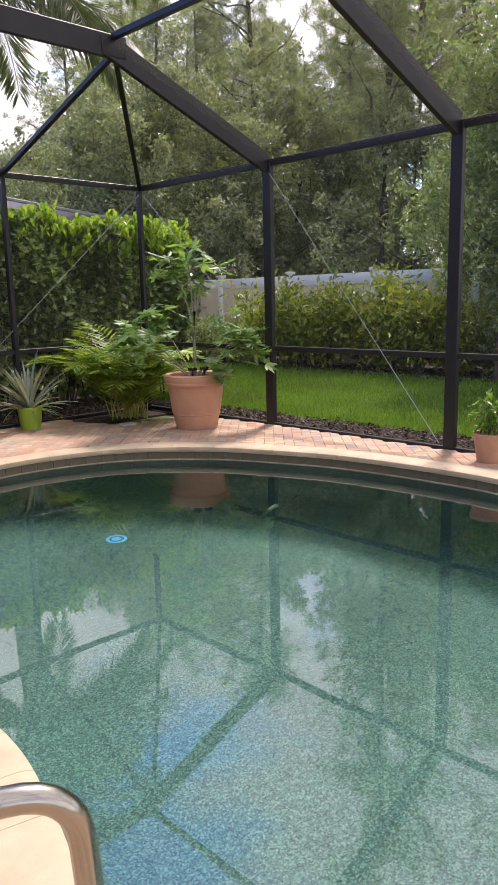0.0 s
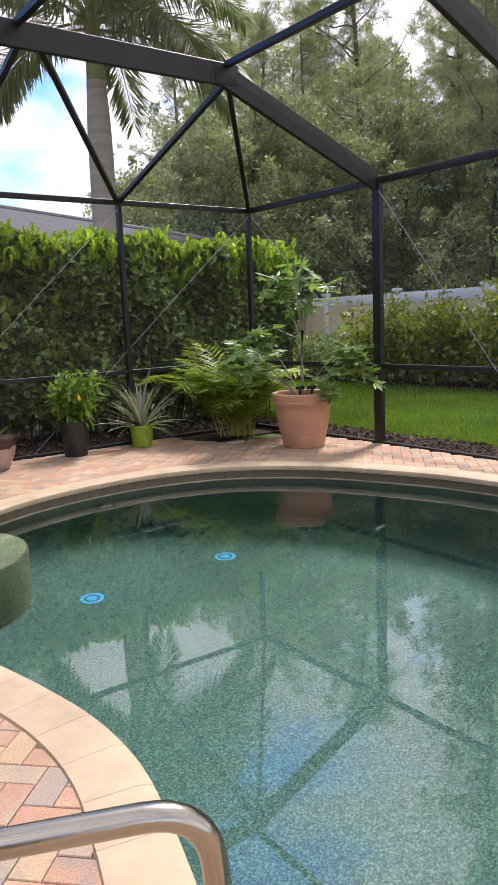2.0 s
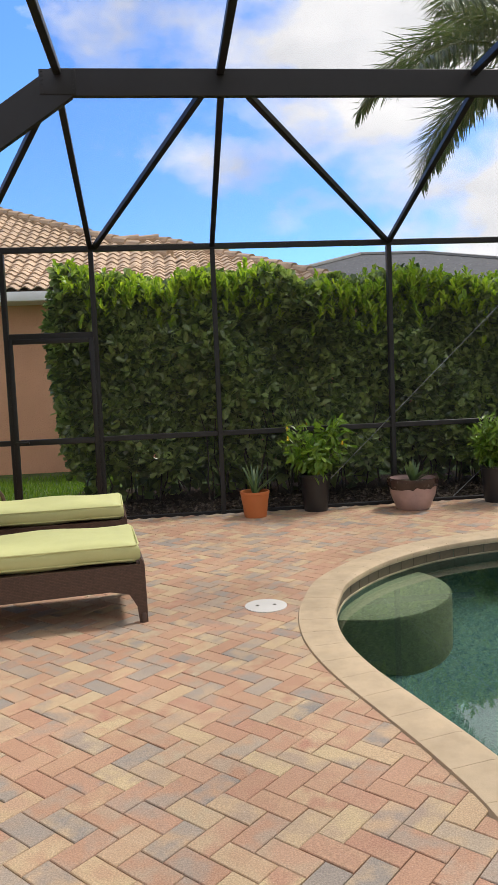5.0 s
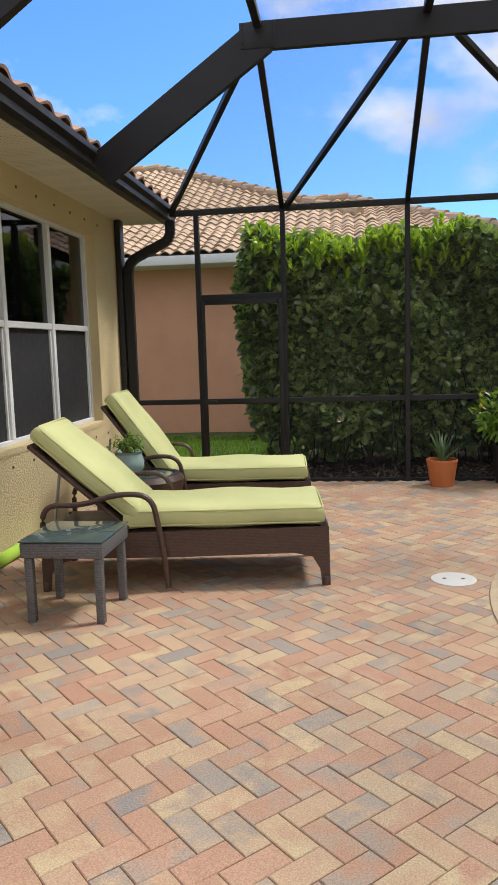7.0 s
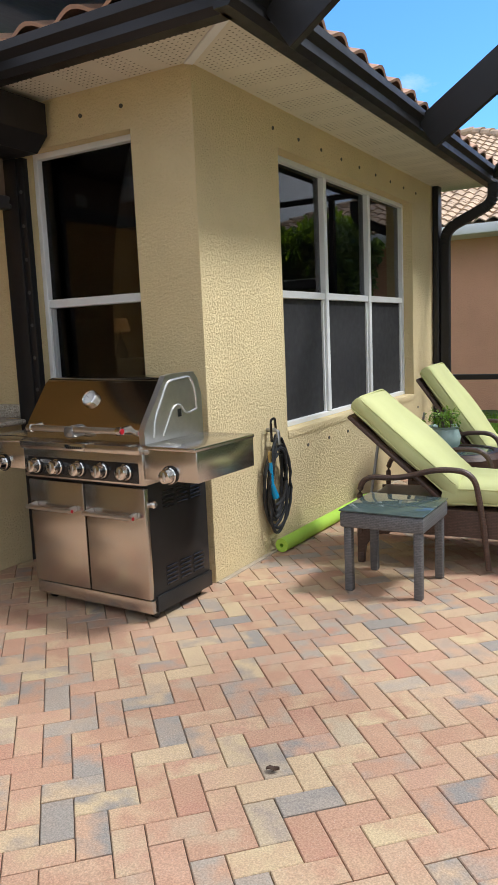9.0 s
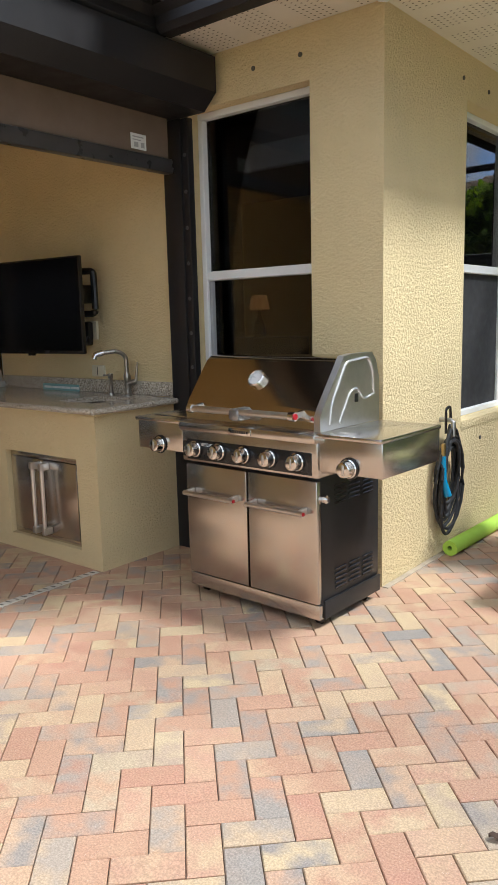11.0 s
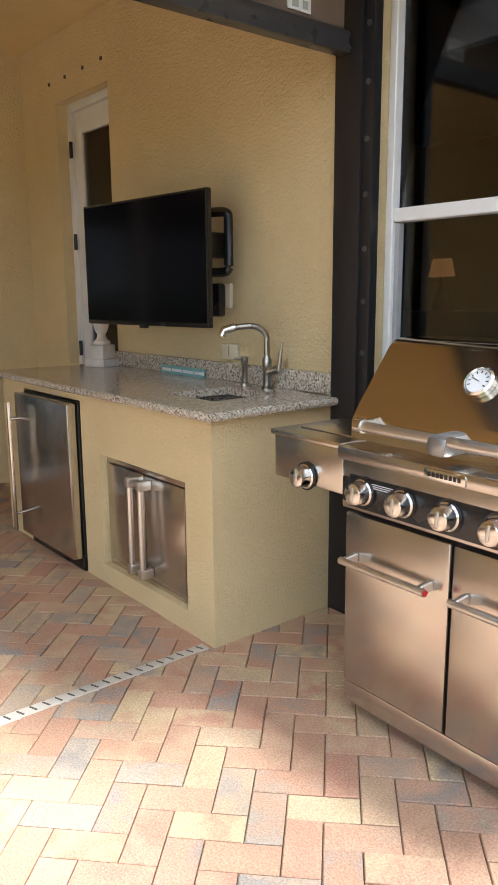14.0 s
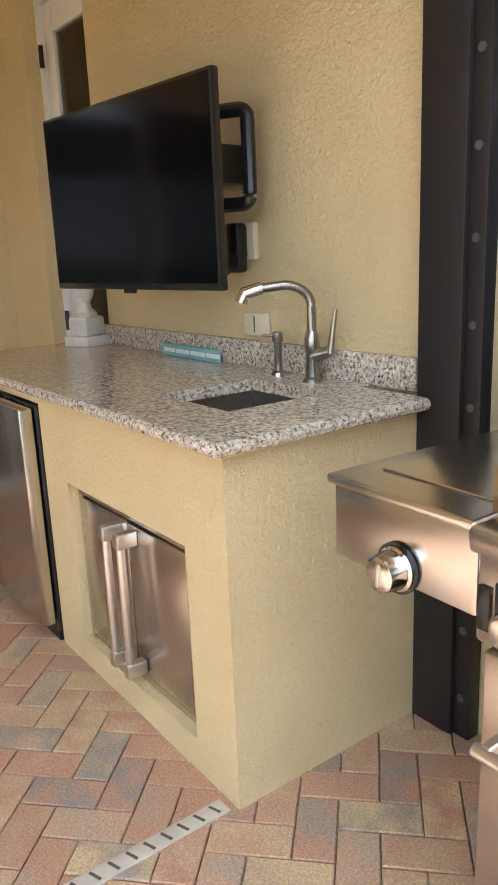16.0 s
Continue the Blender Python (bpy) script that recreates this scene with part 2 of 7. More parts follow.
def glass_mat(name, tint=(1, 1, 1)):
    """A flat pane: a mirror image over a clear view, by Fresnel."""
    m, nt, b = nodes(name)
    tr = nt.nodes.new("ShaderNodeBsdfTransparent")
    tr.inputs[0].default_value = (*tint, 1)
    gl = nt.nodes.new("ShaderNodeBsdfGlossy")
    gl.inputs["Roughness"].default_value = 0.01
    fr = nt.nodes.new("ShaderNodeFresnel")
    fr.inputs["IOR"].default_value = 1.55
    mx = nt.nodes.new("ShaderNodeMixShader")
    nt.links.new(fr.outputs[0], mx.inputs[0])
    nt.links.new(tr.outputs[0], mx.inputs[1])
    nt.links.new(gl.outputs[0], mx.inputs[2])
    nt.links.new(mx.outputs[0], nt.nodes["Material Output"].inputs[0])
    return m


def water_mat():
    m, nt, b = nodes("pool_water")
    b.inputs["Base Color"].default_value = (0.79, 0.96, 0.95, 1)
    b.inputs["Roughness"].default_value = 0.0
    b.inputs["IOR"].default_value = 1.33
    b.inputs["Transmission Weight"].default_value = 1.0
    bp = bump(nt, b, noise_fac(nt, 2.2, 2.0, 0.5), 0.04, 0.01)
    rf = nt.nodes.new("ShaderNodeBsdfRefraction")
    rf.inputs["Color"].default_value = (0.79, 0.96, 0.95, 1)
    rf.inputs["IOR"].default_value, rf.inputs["Roughness"].default_value = 1.33, 0.0
    gl = nt.nodes.new("ShaderNodeBsdfGlossy")
    gl.inputs["Roughness"].default_value = 0.0
    fr = nt.nodes.new("ShaderNodeFresnel")
    fr.inputs["IOR"].default_value = 1.95
    mx = nt.nodes.new("ShaderNodeMixShader")
    for n in (rf, gl):
        nt.links.new(bp.outputs[0], n.inputs["Normal"])
    nt.links.new(fr.outputs[0], mx.inputs[0])
    nt.links.new(rf.outputs[0], mx.inputs[1])
    nt.links.new(gl.outputs[0], mx.inputs[2])
    nt.links.new(mx.outputs[0], nt.nodes["Material Output"].inputs[0])
    return m


def pebble_mat():
    m, nt, b = nodes("pool_plaster")
    v = nt.nodes.new("ShaderNodeTexVoronoi")
    v.inputs["Scale"].default_value = 130.0
    tc = nt.nodes.new("ShaderNodeTexCoord")
    nt.links.new(tc.outputs["Object"], v.inputs["Vector"])
    wn = nt.nodes.new("ShaderNodeSeparateColor")
    nt.links.new(v.outputs["Color"], wn.inputs[0])
    c = ramp_of(nt, wn.outputs[0], [(0.0, (0.016, 0.046, 0.039)), (0.35, (0.038, 0.104, 0.084)), (0.7, (0.070, 0.154, 0.125)), (1.0, (0.165, 0.26, 0.21))])
    c = mix_rgb(nt, 0.7, c, ramp_of(nt, noise_fac(nt, 1.0, 5.0), [(0.3, grey(0.75)), (0.7, grey(1.1))]), "MULTIPLY")
    nt.links.new(c, b.inputs["Base Color"])
    b.inputs["Roughness"].default_value = 0.8
    return m


def grass_ground_mat():
    m, nt, b = nodes("lawn_soil")
    c = ramp_of(nt, noise_fac(nt, 3.0, 8.0, 0.7), [(0.3, (0.035, 0.075, 0.012)), (0.7, (0.10, 0.17, 0.03))])
    nt.links.new(c, b.inputs["Base Color"])
    b.inputs["Roughness"].default_value = 0.9
    bump(nt, b, noise_fac(nt, 60.0, 4.0), 0.6, 0.03)
    return m


STUCCO = stucco("yellow_stucco", (0.76, 0.62, 0.345))
STUCCO_TAN = stucco("tan_stucco", (0.76, 0.40, 0.25))
BRONZE = plain("bronze_aluminium", (0.016, 0.015, 0.016), 0.42, 0.0, 0.15, 3.0, 0.03, 200.0, None, 0.35)
SCREEN = screen_mat("wall_screen", 0.07, 0.10)
ROOF_SCREEN = screen_mat("roof_screen", 0.20, 0.26)
COPING = plain("coping_stone", (0.48, 0.37, 0.24), 0.75, 0, 0.16, 3.5, 0.25, 160.0)
JOINT = plain("joint_sand", (0.24, 0.185, 0.14), 0.95, 0, 0.3, 20.0, 0.4, 200.0)
WATER = water_mat()
PLASTER = pebble_mat()
WATERLINE = plain("waterline_tile", (0.12, 0.095, 0.055), 0.6, 0, 0.4, 5.0, 0.1, 60.0)
SOFFIT = plain("vinyl_soffit", (0.66, 0.62, 0.52), 0.5, 0, 0.05, 3.0)
HOLE = plain("vent_hole", (0.10, 0.09, 0.07), 0.9, 0, 0.1)
WHITE = plain("white_aluminium", (0.72, 0.73, 0.73), 0.4, 0, 0.05, 4.0)
GLASS = glass_mat("window_glass", (0.55, 0.56, 0.56))
ROOFTILE = plain("clay_roof_tile", (0.40, 0.24, 0.16), 0.8, 0, 0.35, 4.0, 0.3, 80.0)
ROOFTILE2 = plain("sand_roof_tile", (0.47, 0.34, 0.23), 0.8, 0, 0.3, 3.0, 0.3, 60.0)
SHINGLE = plain("dark_roof", (0.055, 0.057, 0.062), 0.85, 0, 0.2, 6.0, 0.3, 60.0)
CEIL = plain("lanai_ceiling", (0.70, 0.55, 0.27), 0.8, 0, 0.06, 2.0, 0.2, 70.0)
MULCH = plain("mulch", (0.055, 0.038, 0.028), 0.95, 0, 0.6, 22.0, 1.0, 55.0, None, 0.2, 0.03)
LAWN = grass_ground_mat()
BLADE = leaf_mat("grass_blade", (0.09, 0.19, 0.018), (0.22, 0.34, 0.045), 0.3, 0.4, 0.5)
HEDGE_LEAF = leaf_mat("hedge_leaf", (0.06, 0.11, 0.03), (0.42, 0.53, 0.18), 0.9, 0.3, 0.28)
SHOOT_LEAF = leaf_mat("young_leaf", (0.20, 0.34, 0.03), (0.46, 0.58, 0.07), 0.5, 0.4, 0.35)
OAK_LEAF = leaf_mat("oak_leaf", (0.17, 0.20, 0.125), (0.42, 0.45, 0.29), 0.4, 0.30)
MYRTLE_LEAF = leaf_mat("myrtle_leaf", (0.13, 0.18, 0.075), (0.36, 0.43, 0.19), 0.4, 0.28)
PINE_NEEDLE = leaf_mat("pine_needle", (0.17, 0.20, 0.11), (0.42, 0.45, 0.26), 0.3, 0.3)
PALM_LEAF = leaf_mat("palm_leaf", (0.07, 0.11, 0.055), (0.21, 0.26, 0.14), 0.5, 0.3)
BARK = plain("bark", (0.13, 0.10, 0.08), 0.9, 0, 0.35, 5.0, 0.8, 30.0, (3, 3, 0.6), 0.3, 0.02)
PALM_BARK = plain("palm_trunk", (0.33, 0.30, 0.26), 0.85, 0, 0.2, 3.0, 0.5, 14.0, (0.4, 0.4, 4.0), 0.3, 0.02)
TWIG = plain("hedge_twig", (0.05, 0.04, 0.03), 0.9, 0, 0.3, 8.0)
CABLE = plain("steel_cable", (0.35, 0.36, 0.37), 0.4, 0.8, 0.05)
# near-black wall colour that carries the shade of the unlit rooms
ROOM_SHADE = plain("indoor_shade_black", (0.035, 0.033, 0.032), 0.9, 0, 0.1, 2.0)
SHADECLOTH = plain("roller_screen_cloth", (0.17, 0.12, 0.085), 0.8, 0, 0.08, 4.0, 0.2, 400.0)
FENCE_CREAM = plain("vinyl_fence_panel", (0.60, 0.54, 0.37), 0.5, 0, 0.05, 2.0)
FENCE_WHITE = plain("vinyl_fence_rail", (0.66, 0.67, 0.68), 0.45, 0, 0.05, 2.0)

# ---- mesh helpers ----


def mesh_of(name, bm, material):
    me = bpy.data.meshes.new(name)
    bmesh.ops.recalc_face_normals(bm, faces=bm.faces)
    bm.to_mesh(me)
    bm.free()
    for m in material if isinstance(material, (list, tuple)) else [material]:
        me.materials.append(m)
    return me


def smooth(me, degrees=35):
    me.polygons.foreach_set("use_smooth", [True] * len(me.polygons))
    me.set_sharp_from_angle(angle=radians(degrees))


def part(name, bm, material, parent=None, label="", smoothed=True):
    me = mesh_of(name, bm, material)
    if smoothed:
        smooth(me)
    ob = new(name, me)
    ob.parent = parent
    if label:
        tagged(ob, label)
    return ob


def thing(name, label, category, group="", kind="", at=(0, 0, 0), rz=0.0):
    ob = new(name)
    ob.empty_display_size = 0.1
    ob.matrix_basis = pose(*at, 0, 0, rz)
    return tagged(ob, label, category, group, kind)


def structure(name, bm, material, label, category):
    return tagged(part(name, bm, material), label, category, "", "structure")


def box(bm, lo, hi, bevel=0.0, m=None, seg=2, mat_index=0):
    lo, hi = Vector(lo), Vector(hi)
    r = bmesh.ops.create_cube(bm, size=1.0, matrix=Matrix.Translation((lo + hi) / 2) @ Matrix.Diagonal((*(hi - lo), 1)))
    vs = r["verts"]
    if bevel:
        es = list({e for v in vs for e in v.link_edges})
        rb = bmesh.ops.bevel(bm, geom=es, offset=bevel, segments=seg, profile=0.5, affect="EDGES")
        vs = list({v for f in rb["faces"] for v in f.verts} | {v for v in vs if v.is_valid})
    if mat_index:
        for f in {f for v in vs for f in v.link_faces}:
            f.material_index = mat_index
    if m is not None:
        bmesh.ops.transform(bm, matrix=m, verts=vs)
    return vs


def beam(bm, p, q, w, h, bevel=0.003, up=(0, 0, 1)):
    """A bar from p to q: w wide across, h deep along up."""
    p, q = Vector(p), Vector(q)
    d = q - p
    length = d.length
    d.normalize()
    side = d.cross(Vector(up))
    if side.length < 1e-4:
        side = Vector((1, 0, 0))
    side.normalize()
    u = side.cross(d)
    rot = Matrix((side, d, u)).transposed().to_4x4()
    return box(bm, (-w / 2, 0, -h / 2), (w / 2, length, h / 2), bevel, Matrix.Translation(p) @ rot, 1)


def tube(bm, points, r, sides=10, r_end=None, caps=True):
    pts = [Vector(p) for p in points]
    rings, n = [], len(pts)
    ref = Vector((0, 0, 1))
    for i, p in enumerate(pts):
        d = (pts[min(i + 1, n - 1)] - pts[max(i - 1, 0)]).normalized()
        a = d.cross(ref)
        if a.length < 0.05:
            a = d.cross(Vector((1, 0, 0)))
        a.normalize()
        b = d.cross(a)
        rr = r if r_end is None else r + (r_end - r) * i / (n - 1)
        rings.append([bm.verts.new(p + rr * (math.cos(2 * math.pi * k / sides) * a + math.sin(2 * math.pi * k / sides) * b)) for k in range(sides)])
    for A, B in zip(rings, rings[1:]):
        for k in range(sides):
            bm.faces.new((A[k], A[(k + 1) % sides], B[(k + 1) % sides], B[k]))
    if caps:
        bm.faces.new(rings[0])
        bm.faces.new(rings[-1])


def arc_path(points, radius, steps=6):
    """A polyline with its corners rounded."""
    pts = [Vector(p) for p in points]
    out = [pts[0]]
    for a, b, c in zip(pts, pts[1:], pts[2:]):
        u, v = (a - b).normalized(), (c - b).normalized()
        rr = min(radius, (a - b).length * 0.49, (c - b).length * 0.49)
        for i in range(steps + 1):
            s = i / steps
            p0, p1 = b + u * rr, b + v * rr
            out.append(p0 * (1 - s) ** 2 + b * 2 * s * (1 - s) + p1 * s ** 2)
    return out + [pts[-1]]


def lathe(bm, profile, sides=32, m=None):
    rings = []
    for r, z in profile:
        rings.append([bm.verts.new((r * math.cos(2 * math.pi * k / sides), r * math.sin(2 * math.pi * k / sides), z)) for k in range(sides)] if r > 1e-5 else [bm.verts.new((0, 0, z))])
    for A, B in zip(rings, rings[1:]):
        for k in range(sides):
            j = (k + 1) % sides
            if len(A) == 1 and len(B) == 1:
                continue
            if len(A) == 1:
                bm.faces.new((A[0], B[k], B[j]))
            elif len(B) == 1:
                bm.faces.new((A[k], A[j], B[0]))
            else:
                bm.faces.new((A[k], A[j], B[j], B[k]))
    if m is not None:
        bmesh.ops.transform(bm, matrix=m, verts=[v for r in rings for v in r])


def disc(bm, r, z0, z1, m=None, sides=24):
    lathe(bm, [(0, z0), (r, z0), (r, z1), (0, z1)], sides, m)


def raw_mesh(name, verts, faces, material):
    me = bpy.data.meshes.new(name)
    me.from_pydata(verts.tolist() if hasattr(verts, "tolist") else verts, [], faces.tolist() if hasattr(faces, "tolist") else faces)
    for m in material if isinstance(material, (list, tuple)) else [material]:
        me.materials.append(m)
    return me


RNG = np.random.default_rng(7)


def unit(a):
    return a / np.maximum(np.linalg.norm(a, axis=-1, keepdims=True), 1e-9)


def leaf_arrays(P, D, U, L, W, wide=0.6, fold=0.25, droop=0.0):
    """Leaves folded along the midrib: base P, direction D, upper side U, length L, width W."""
    n = len(P)
    D = unit(D)
    S = unit(np.cross(D, U))
    N = np.cross(S, D)
    L, W = L.reshape(-1, 1), W.reshape(-1, 1)
    tip = P + D * L - N * L * droop
    l1, r1 = P + D * L * wide * 0.45 + S * W * 0.36 + N * W * fold * 0.6, P + D * L * wide * 0.45 - S * W * 0.36 + N * W * fold * 0.6
    l2, r2 = P + D * L * wide * 1.25 - N * L * droop * 0.5 + S * W * 0.46 + N * W * fold, P + D * L * wide * 1.25 - N * L * droop * 0.5 - S * W * 0.46 + N * W * fold
    V = np.stack([P, l1, l2, tip, r2, r1], 1).reshape(-1, 3)
    k = np.arange(n)[:, None] * 6
    F = np.concatenate([k + np.array([[0, 3, 2, 1]]), k + np.array([[0, 5, 4, 3]])])
    return V, F


def kite_arrays(P, D, U, L, W, fold=0.2):
    n = len(P)
    D = unit(D)
    S = unit(np.cross(D, U))
    N = np.cross(S, D)
    L, W = L.reshape(-1, 1), W.reshape(-1, 1)
    mid = P + D * L * 0.5
    V = np.stack([P, mid + S * W * 0.5 + N * W * fold, P + D * L, mid - S * W * 0.5 + N * W * fold], 1).reshape(-1, 3)
    k = np.arange(n)[:, None] * 4
    return V, np.concatenate([k + np.array([[0, 2, 1]]), k + np.array([[0, 3, 2]])])


def sphere_dirs(n, rng=RNG):
    return unit(rng.normal(size=(n, 3)))


# ---- ground, lawn ----
HOUSE_X, HOUSE_Y = -2.9, 3.6
CAGE_N, CAGE_E, EAVE = 8.03, 5.94, 2.86

# pool outline: outer edge of the coping, anticlockwise from the rail
OUTER = [(0.50, 1.62), (0.575, 1.95), (0.58, 2.28), (0.52, 2.64), (0.44, 2.98), (0.32, 3.48), (0.275, 3.92), (0.31, 4.32), (0.41, 4.70), (0.62, 5.18), (1.08, 5.70), (1.66, 6.07), (2.28, 6.27), (2.95, 6.34), (3.52, 6.26), (4.04, 6.05), (4.446, 5.725), (4.81, 5.27), (5.06, 4.73), (5.26, 4.18), (5.36, 3.61), (5.40, 3.06), (5.38, 2.45), (5.15, 1.35), (4.40, 0.35), (3.30, -0.35), (2.10, -0.62), (1.05, -0.40), (0.45, 0.15), (0.32, 0.85), (0.40, 1.27)]


def closed_spline(pts, per):
    P = np.array(pts)
    out = []
    for i in range(len(P)):
        a, b, c, d = P[i - 1], P[i], P[(i + 1) % len(P)], P[(i + 2) % len(P)]
        for k in range(per):
            s = k / per
            out.append(0.5 * (2 * b + (c - a) * s + (2 * a - 5 * b + 4 * c - d) * s ** 2 + (3 * b - a - 3 * c + d) * s ** 3))
    return np.array(out)


def resample(P, step):
    Q = np.vstack([P, P[:1]])
    d = np.r_[0, np.cumsum(np.linalg.norm(np.diff(Q, axis=0), axis=1))]
    n = max(8, round(d[-1] / step))
    s = np.linspace(0, d[-1], n, endpoint=False)
    return np.c_[np.interp(s, d, Q[:, 0]), np.interp(s, d, Q[:, 1])]


def inset(P, w):
    t = unit(np.roll(P, -1, 0) - np.roll(P, 1, 0))
    return P + np.c_[-t[:, 1], t[:, 0]] * w * INWARD


RIM = resample(closed_spline(OUTER, 12), 0.08)
area = 0.5 * np.sum(RIM[:, 0] * np.roll(RIM[:, 1], -1) - np.roll(RIM[:, 0], -1) * RIM[:, 1])
INWARD = 1.0 if area > 0 else -1.0
COPE_W = 0.25
INNER = inset(RIM, COPE_W)


def inside(P, poly):
    x, y = P[:, 0], P[:, 1]
    c = np.zeros(len(P), bool)
    for (x0, y0), (x1, y1) in zip(poly, np.roll(poly, -1, 0)):
        hit = (y0 > y) != (y1 > y)
        c ^= hit & (x < (x1 - x0) * (y - y0) / (y1 - y0 + 1e-12) + x0)
    return c


# the ground: one sheet with the pool cut out, a shade lower than the deck
def ring_fill(bm, outer, inner, z):
    """Faces between an outer loop and an inner loop."""
    vo = [bm.verts.new((*p, z)) for p in outer]
    vi = [bm.verts.new((*p, z)) for p in inner]
    es = [bm.edges.new((a, b)) for loop in (vo, vi) for a, b in zip(loop, loop[1:] + loop[:1])]
    bmesh.ops.triangle_fill(bm, edges=es, use_beauty=True, use_dissolve=False)


bm = bmesh.new()
ring_fill(bm, [(-900, -900), (900, -900), (900, 900), (-900, 900)], inset(RIM, 0.15), -0.075)
structure("ground", bm, LAWN, "wide green lawn and ground around the patio", "ground")

DECK = [(-8.2, -6.5), (5.9, -6.5), (5.9, 6.42), (5.55, 7.0), (4.78, 7.05), (4.50, 7.98), (-3.2, 7.98), (-8.2, 7.98)]
bm = bmesh.new()
ring_fill(bm, DECK, inset(RIM, 0.13), -0.010)
patio = structure("patio_floor", bm, JOINT, "herringbone clay-coloured paver patio around the pool", "floor")

# mulch beds along the cage
bm = bmesh.new()
for x0, x1, y0, y1, nx in ((-1.7, 8.0, 7.6, 10.6, 60), (5.95, 6.75, -6, 8.4, 0)):
    box(bm, (x0, y0, -0.2), (x1, y1, -0.045), 0.02)
structure("mulch_bed", bm, MULCH, "dark brown bark mulch bed along the screen wall", "mulch bed")
bm = bmesh.new()
box(bm, (11.45, -8, -0.2), (14.5, 24.0, -0.03), 0.02)
structure("mulch_bed_far", bm, MULCH, "dark mulch bed under the fence shrubs", "mulch bed")

# ---- pool ----
bm = bmesh.new()
N = len(INNER)
PIN = inset(RIM, COPE_W - 0.03)
levels = [(PIN, -0.03), (PIN, -0.33), (inset(RIM, COPE_W + 0.01), -0.75), (inset(RIM, COPE_W + 0.07), -0.98), (inset(RIM, COPE_W + 0.20), -1.17), (inset(RIM, COPE_W + 0.40), -1.30), (inset(RIM, COPE_W + 0.65), -1.38), (inset(RIM, COPE_W + 0.80), -1.40)]
rings = [[bm.verts.new((p[0], p[1], z)) for p in P] for P, z in levels]
for li, (A, B) in enumerate(zip(rings, rings[1:])):
    for k in range(N):
        f = bm.faces.new((A[k], A[(k + 1) % N], B[(k + 1) % N], B[k]))
        f.material_index = 1 if li == 0 else 0
bm.faces.new(rings[-1])
pool = structure("pool_shell", bm, [PLASTER, PLASTER], "freeform swimming pool with blue-green pebble plaster", "swimming pool")

# waterline tiles: separate pieces set on the wall
tile_line = resample(PIN, 0.155)
bmt = bmesh.new()
box(bmt, (-0.076, -0.006, -0.055), (0.076, 0.006, 0.055), 0.004, None, 1)
tile_mesh = mesh_of("waterline_tile", bmt, WATERLINE)
tang = unit(np.roll(tile_line, -1, 0) - np.roll(tile_line, 1, 0))
for (px, py), (tx, ty) in zip(tile_line, tang):
    ob = new("waterline_tile", tile_mesh)
    ob.parent = pool
    ob.matrix_basis = Matrix.Translation((px, py, -0.088)) @ Matrix.Rotation(math.atan2(ty, tx), 4, "Z")

# pale scale line where the water meets the wall
bm = bmesh.new()
sa, sb = inset(RIM, COPE_W - 0.035), inset(RIM, COPE_W - 0.018)
for z0, z1 in ((-0.144, -0.118),):
    ring = [[bm.verts.new((p[0], p[1], z)) for p in P] for P, z in ((sa, z1), (sb, z1), (sb, z0), (sa, z0))]
    for A, B in zip(ring, ring[1:]):
        for k in range(N):
            bm.faces.new((A[k], A[(k + 1) % N], B[(k + 1) % N], B[k]))
part("scale_line", bm, plain("lime_scale", (0.42, 0.37, 0.25), 0.85, 0, 0.3, 6.0), pool, "pale lime scale line at the water's edge")

# light niche in the far wall
pl = thing("pool_light", "round pool light with a dark ring under the water", "pool light", "", "", (2.66, 6.02, -0.40))
turn = Matrix.Rotation(radians(98), 4, "X")
bm = bmesh.new()
lathe(bm, [(0.06, 0.0), (0.10, 0.0), (0.105, 0.012), (0.10, 0.03), (0.06, 0.02), (0.06, 0.0)], 28, turn)
part("ring", bm, plain("light_ring", (0.03, 0.035, 0.035), 0.4), pl, "dark ring")
bm = bmesh.new()
disc(bm, 0.062, 0.0, 0.012, turn)
part("lens", bm, plain("light_lens", (0.45, 0.5, 0.48), 0.3), pl, "pale lens")

# corner seat
bm = bmesh.new()
cx, cy = 1.00, 5.40
prof = [(0.67, -1.45), (0.67, -0.34), (0.655, -0.31), (0.62, -0.295), (0, -0.295)]
lathe(bm, prof, 40, Matrix.Translation((cx, cy, 0)) @ Matrix.Rotation(radians(45), 4, "Z") @ Matrix.Diagonal((1.05, 0.97, 1, 1)))
structure("pool_seat", bm, plain("seat_plaster", (0.24, 0.25, 0.15), 0.85, 0, 0.35, 60.0, 0.3, 90.0), "rounded pebble-plaster corner seat under the water", "pool seat")

bm = bmesh.new()
vs = [bm.verts.new((p[0], p[1], -0.126)) for p in inset(RIM, COPE_W - 0.025)]
f = bm.faces.new(vs)
water = structure("water", bm, WATER, "clear still green-blue pool water", "water")
if water.data.polygons[0].normal.z < 0:
    water.data.flip_normals()
water.visible_shadow = False

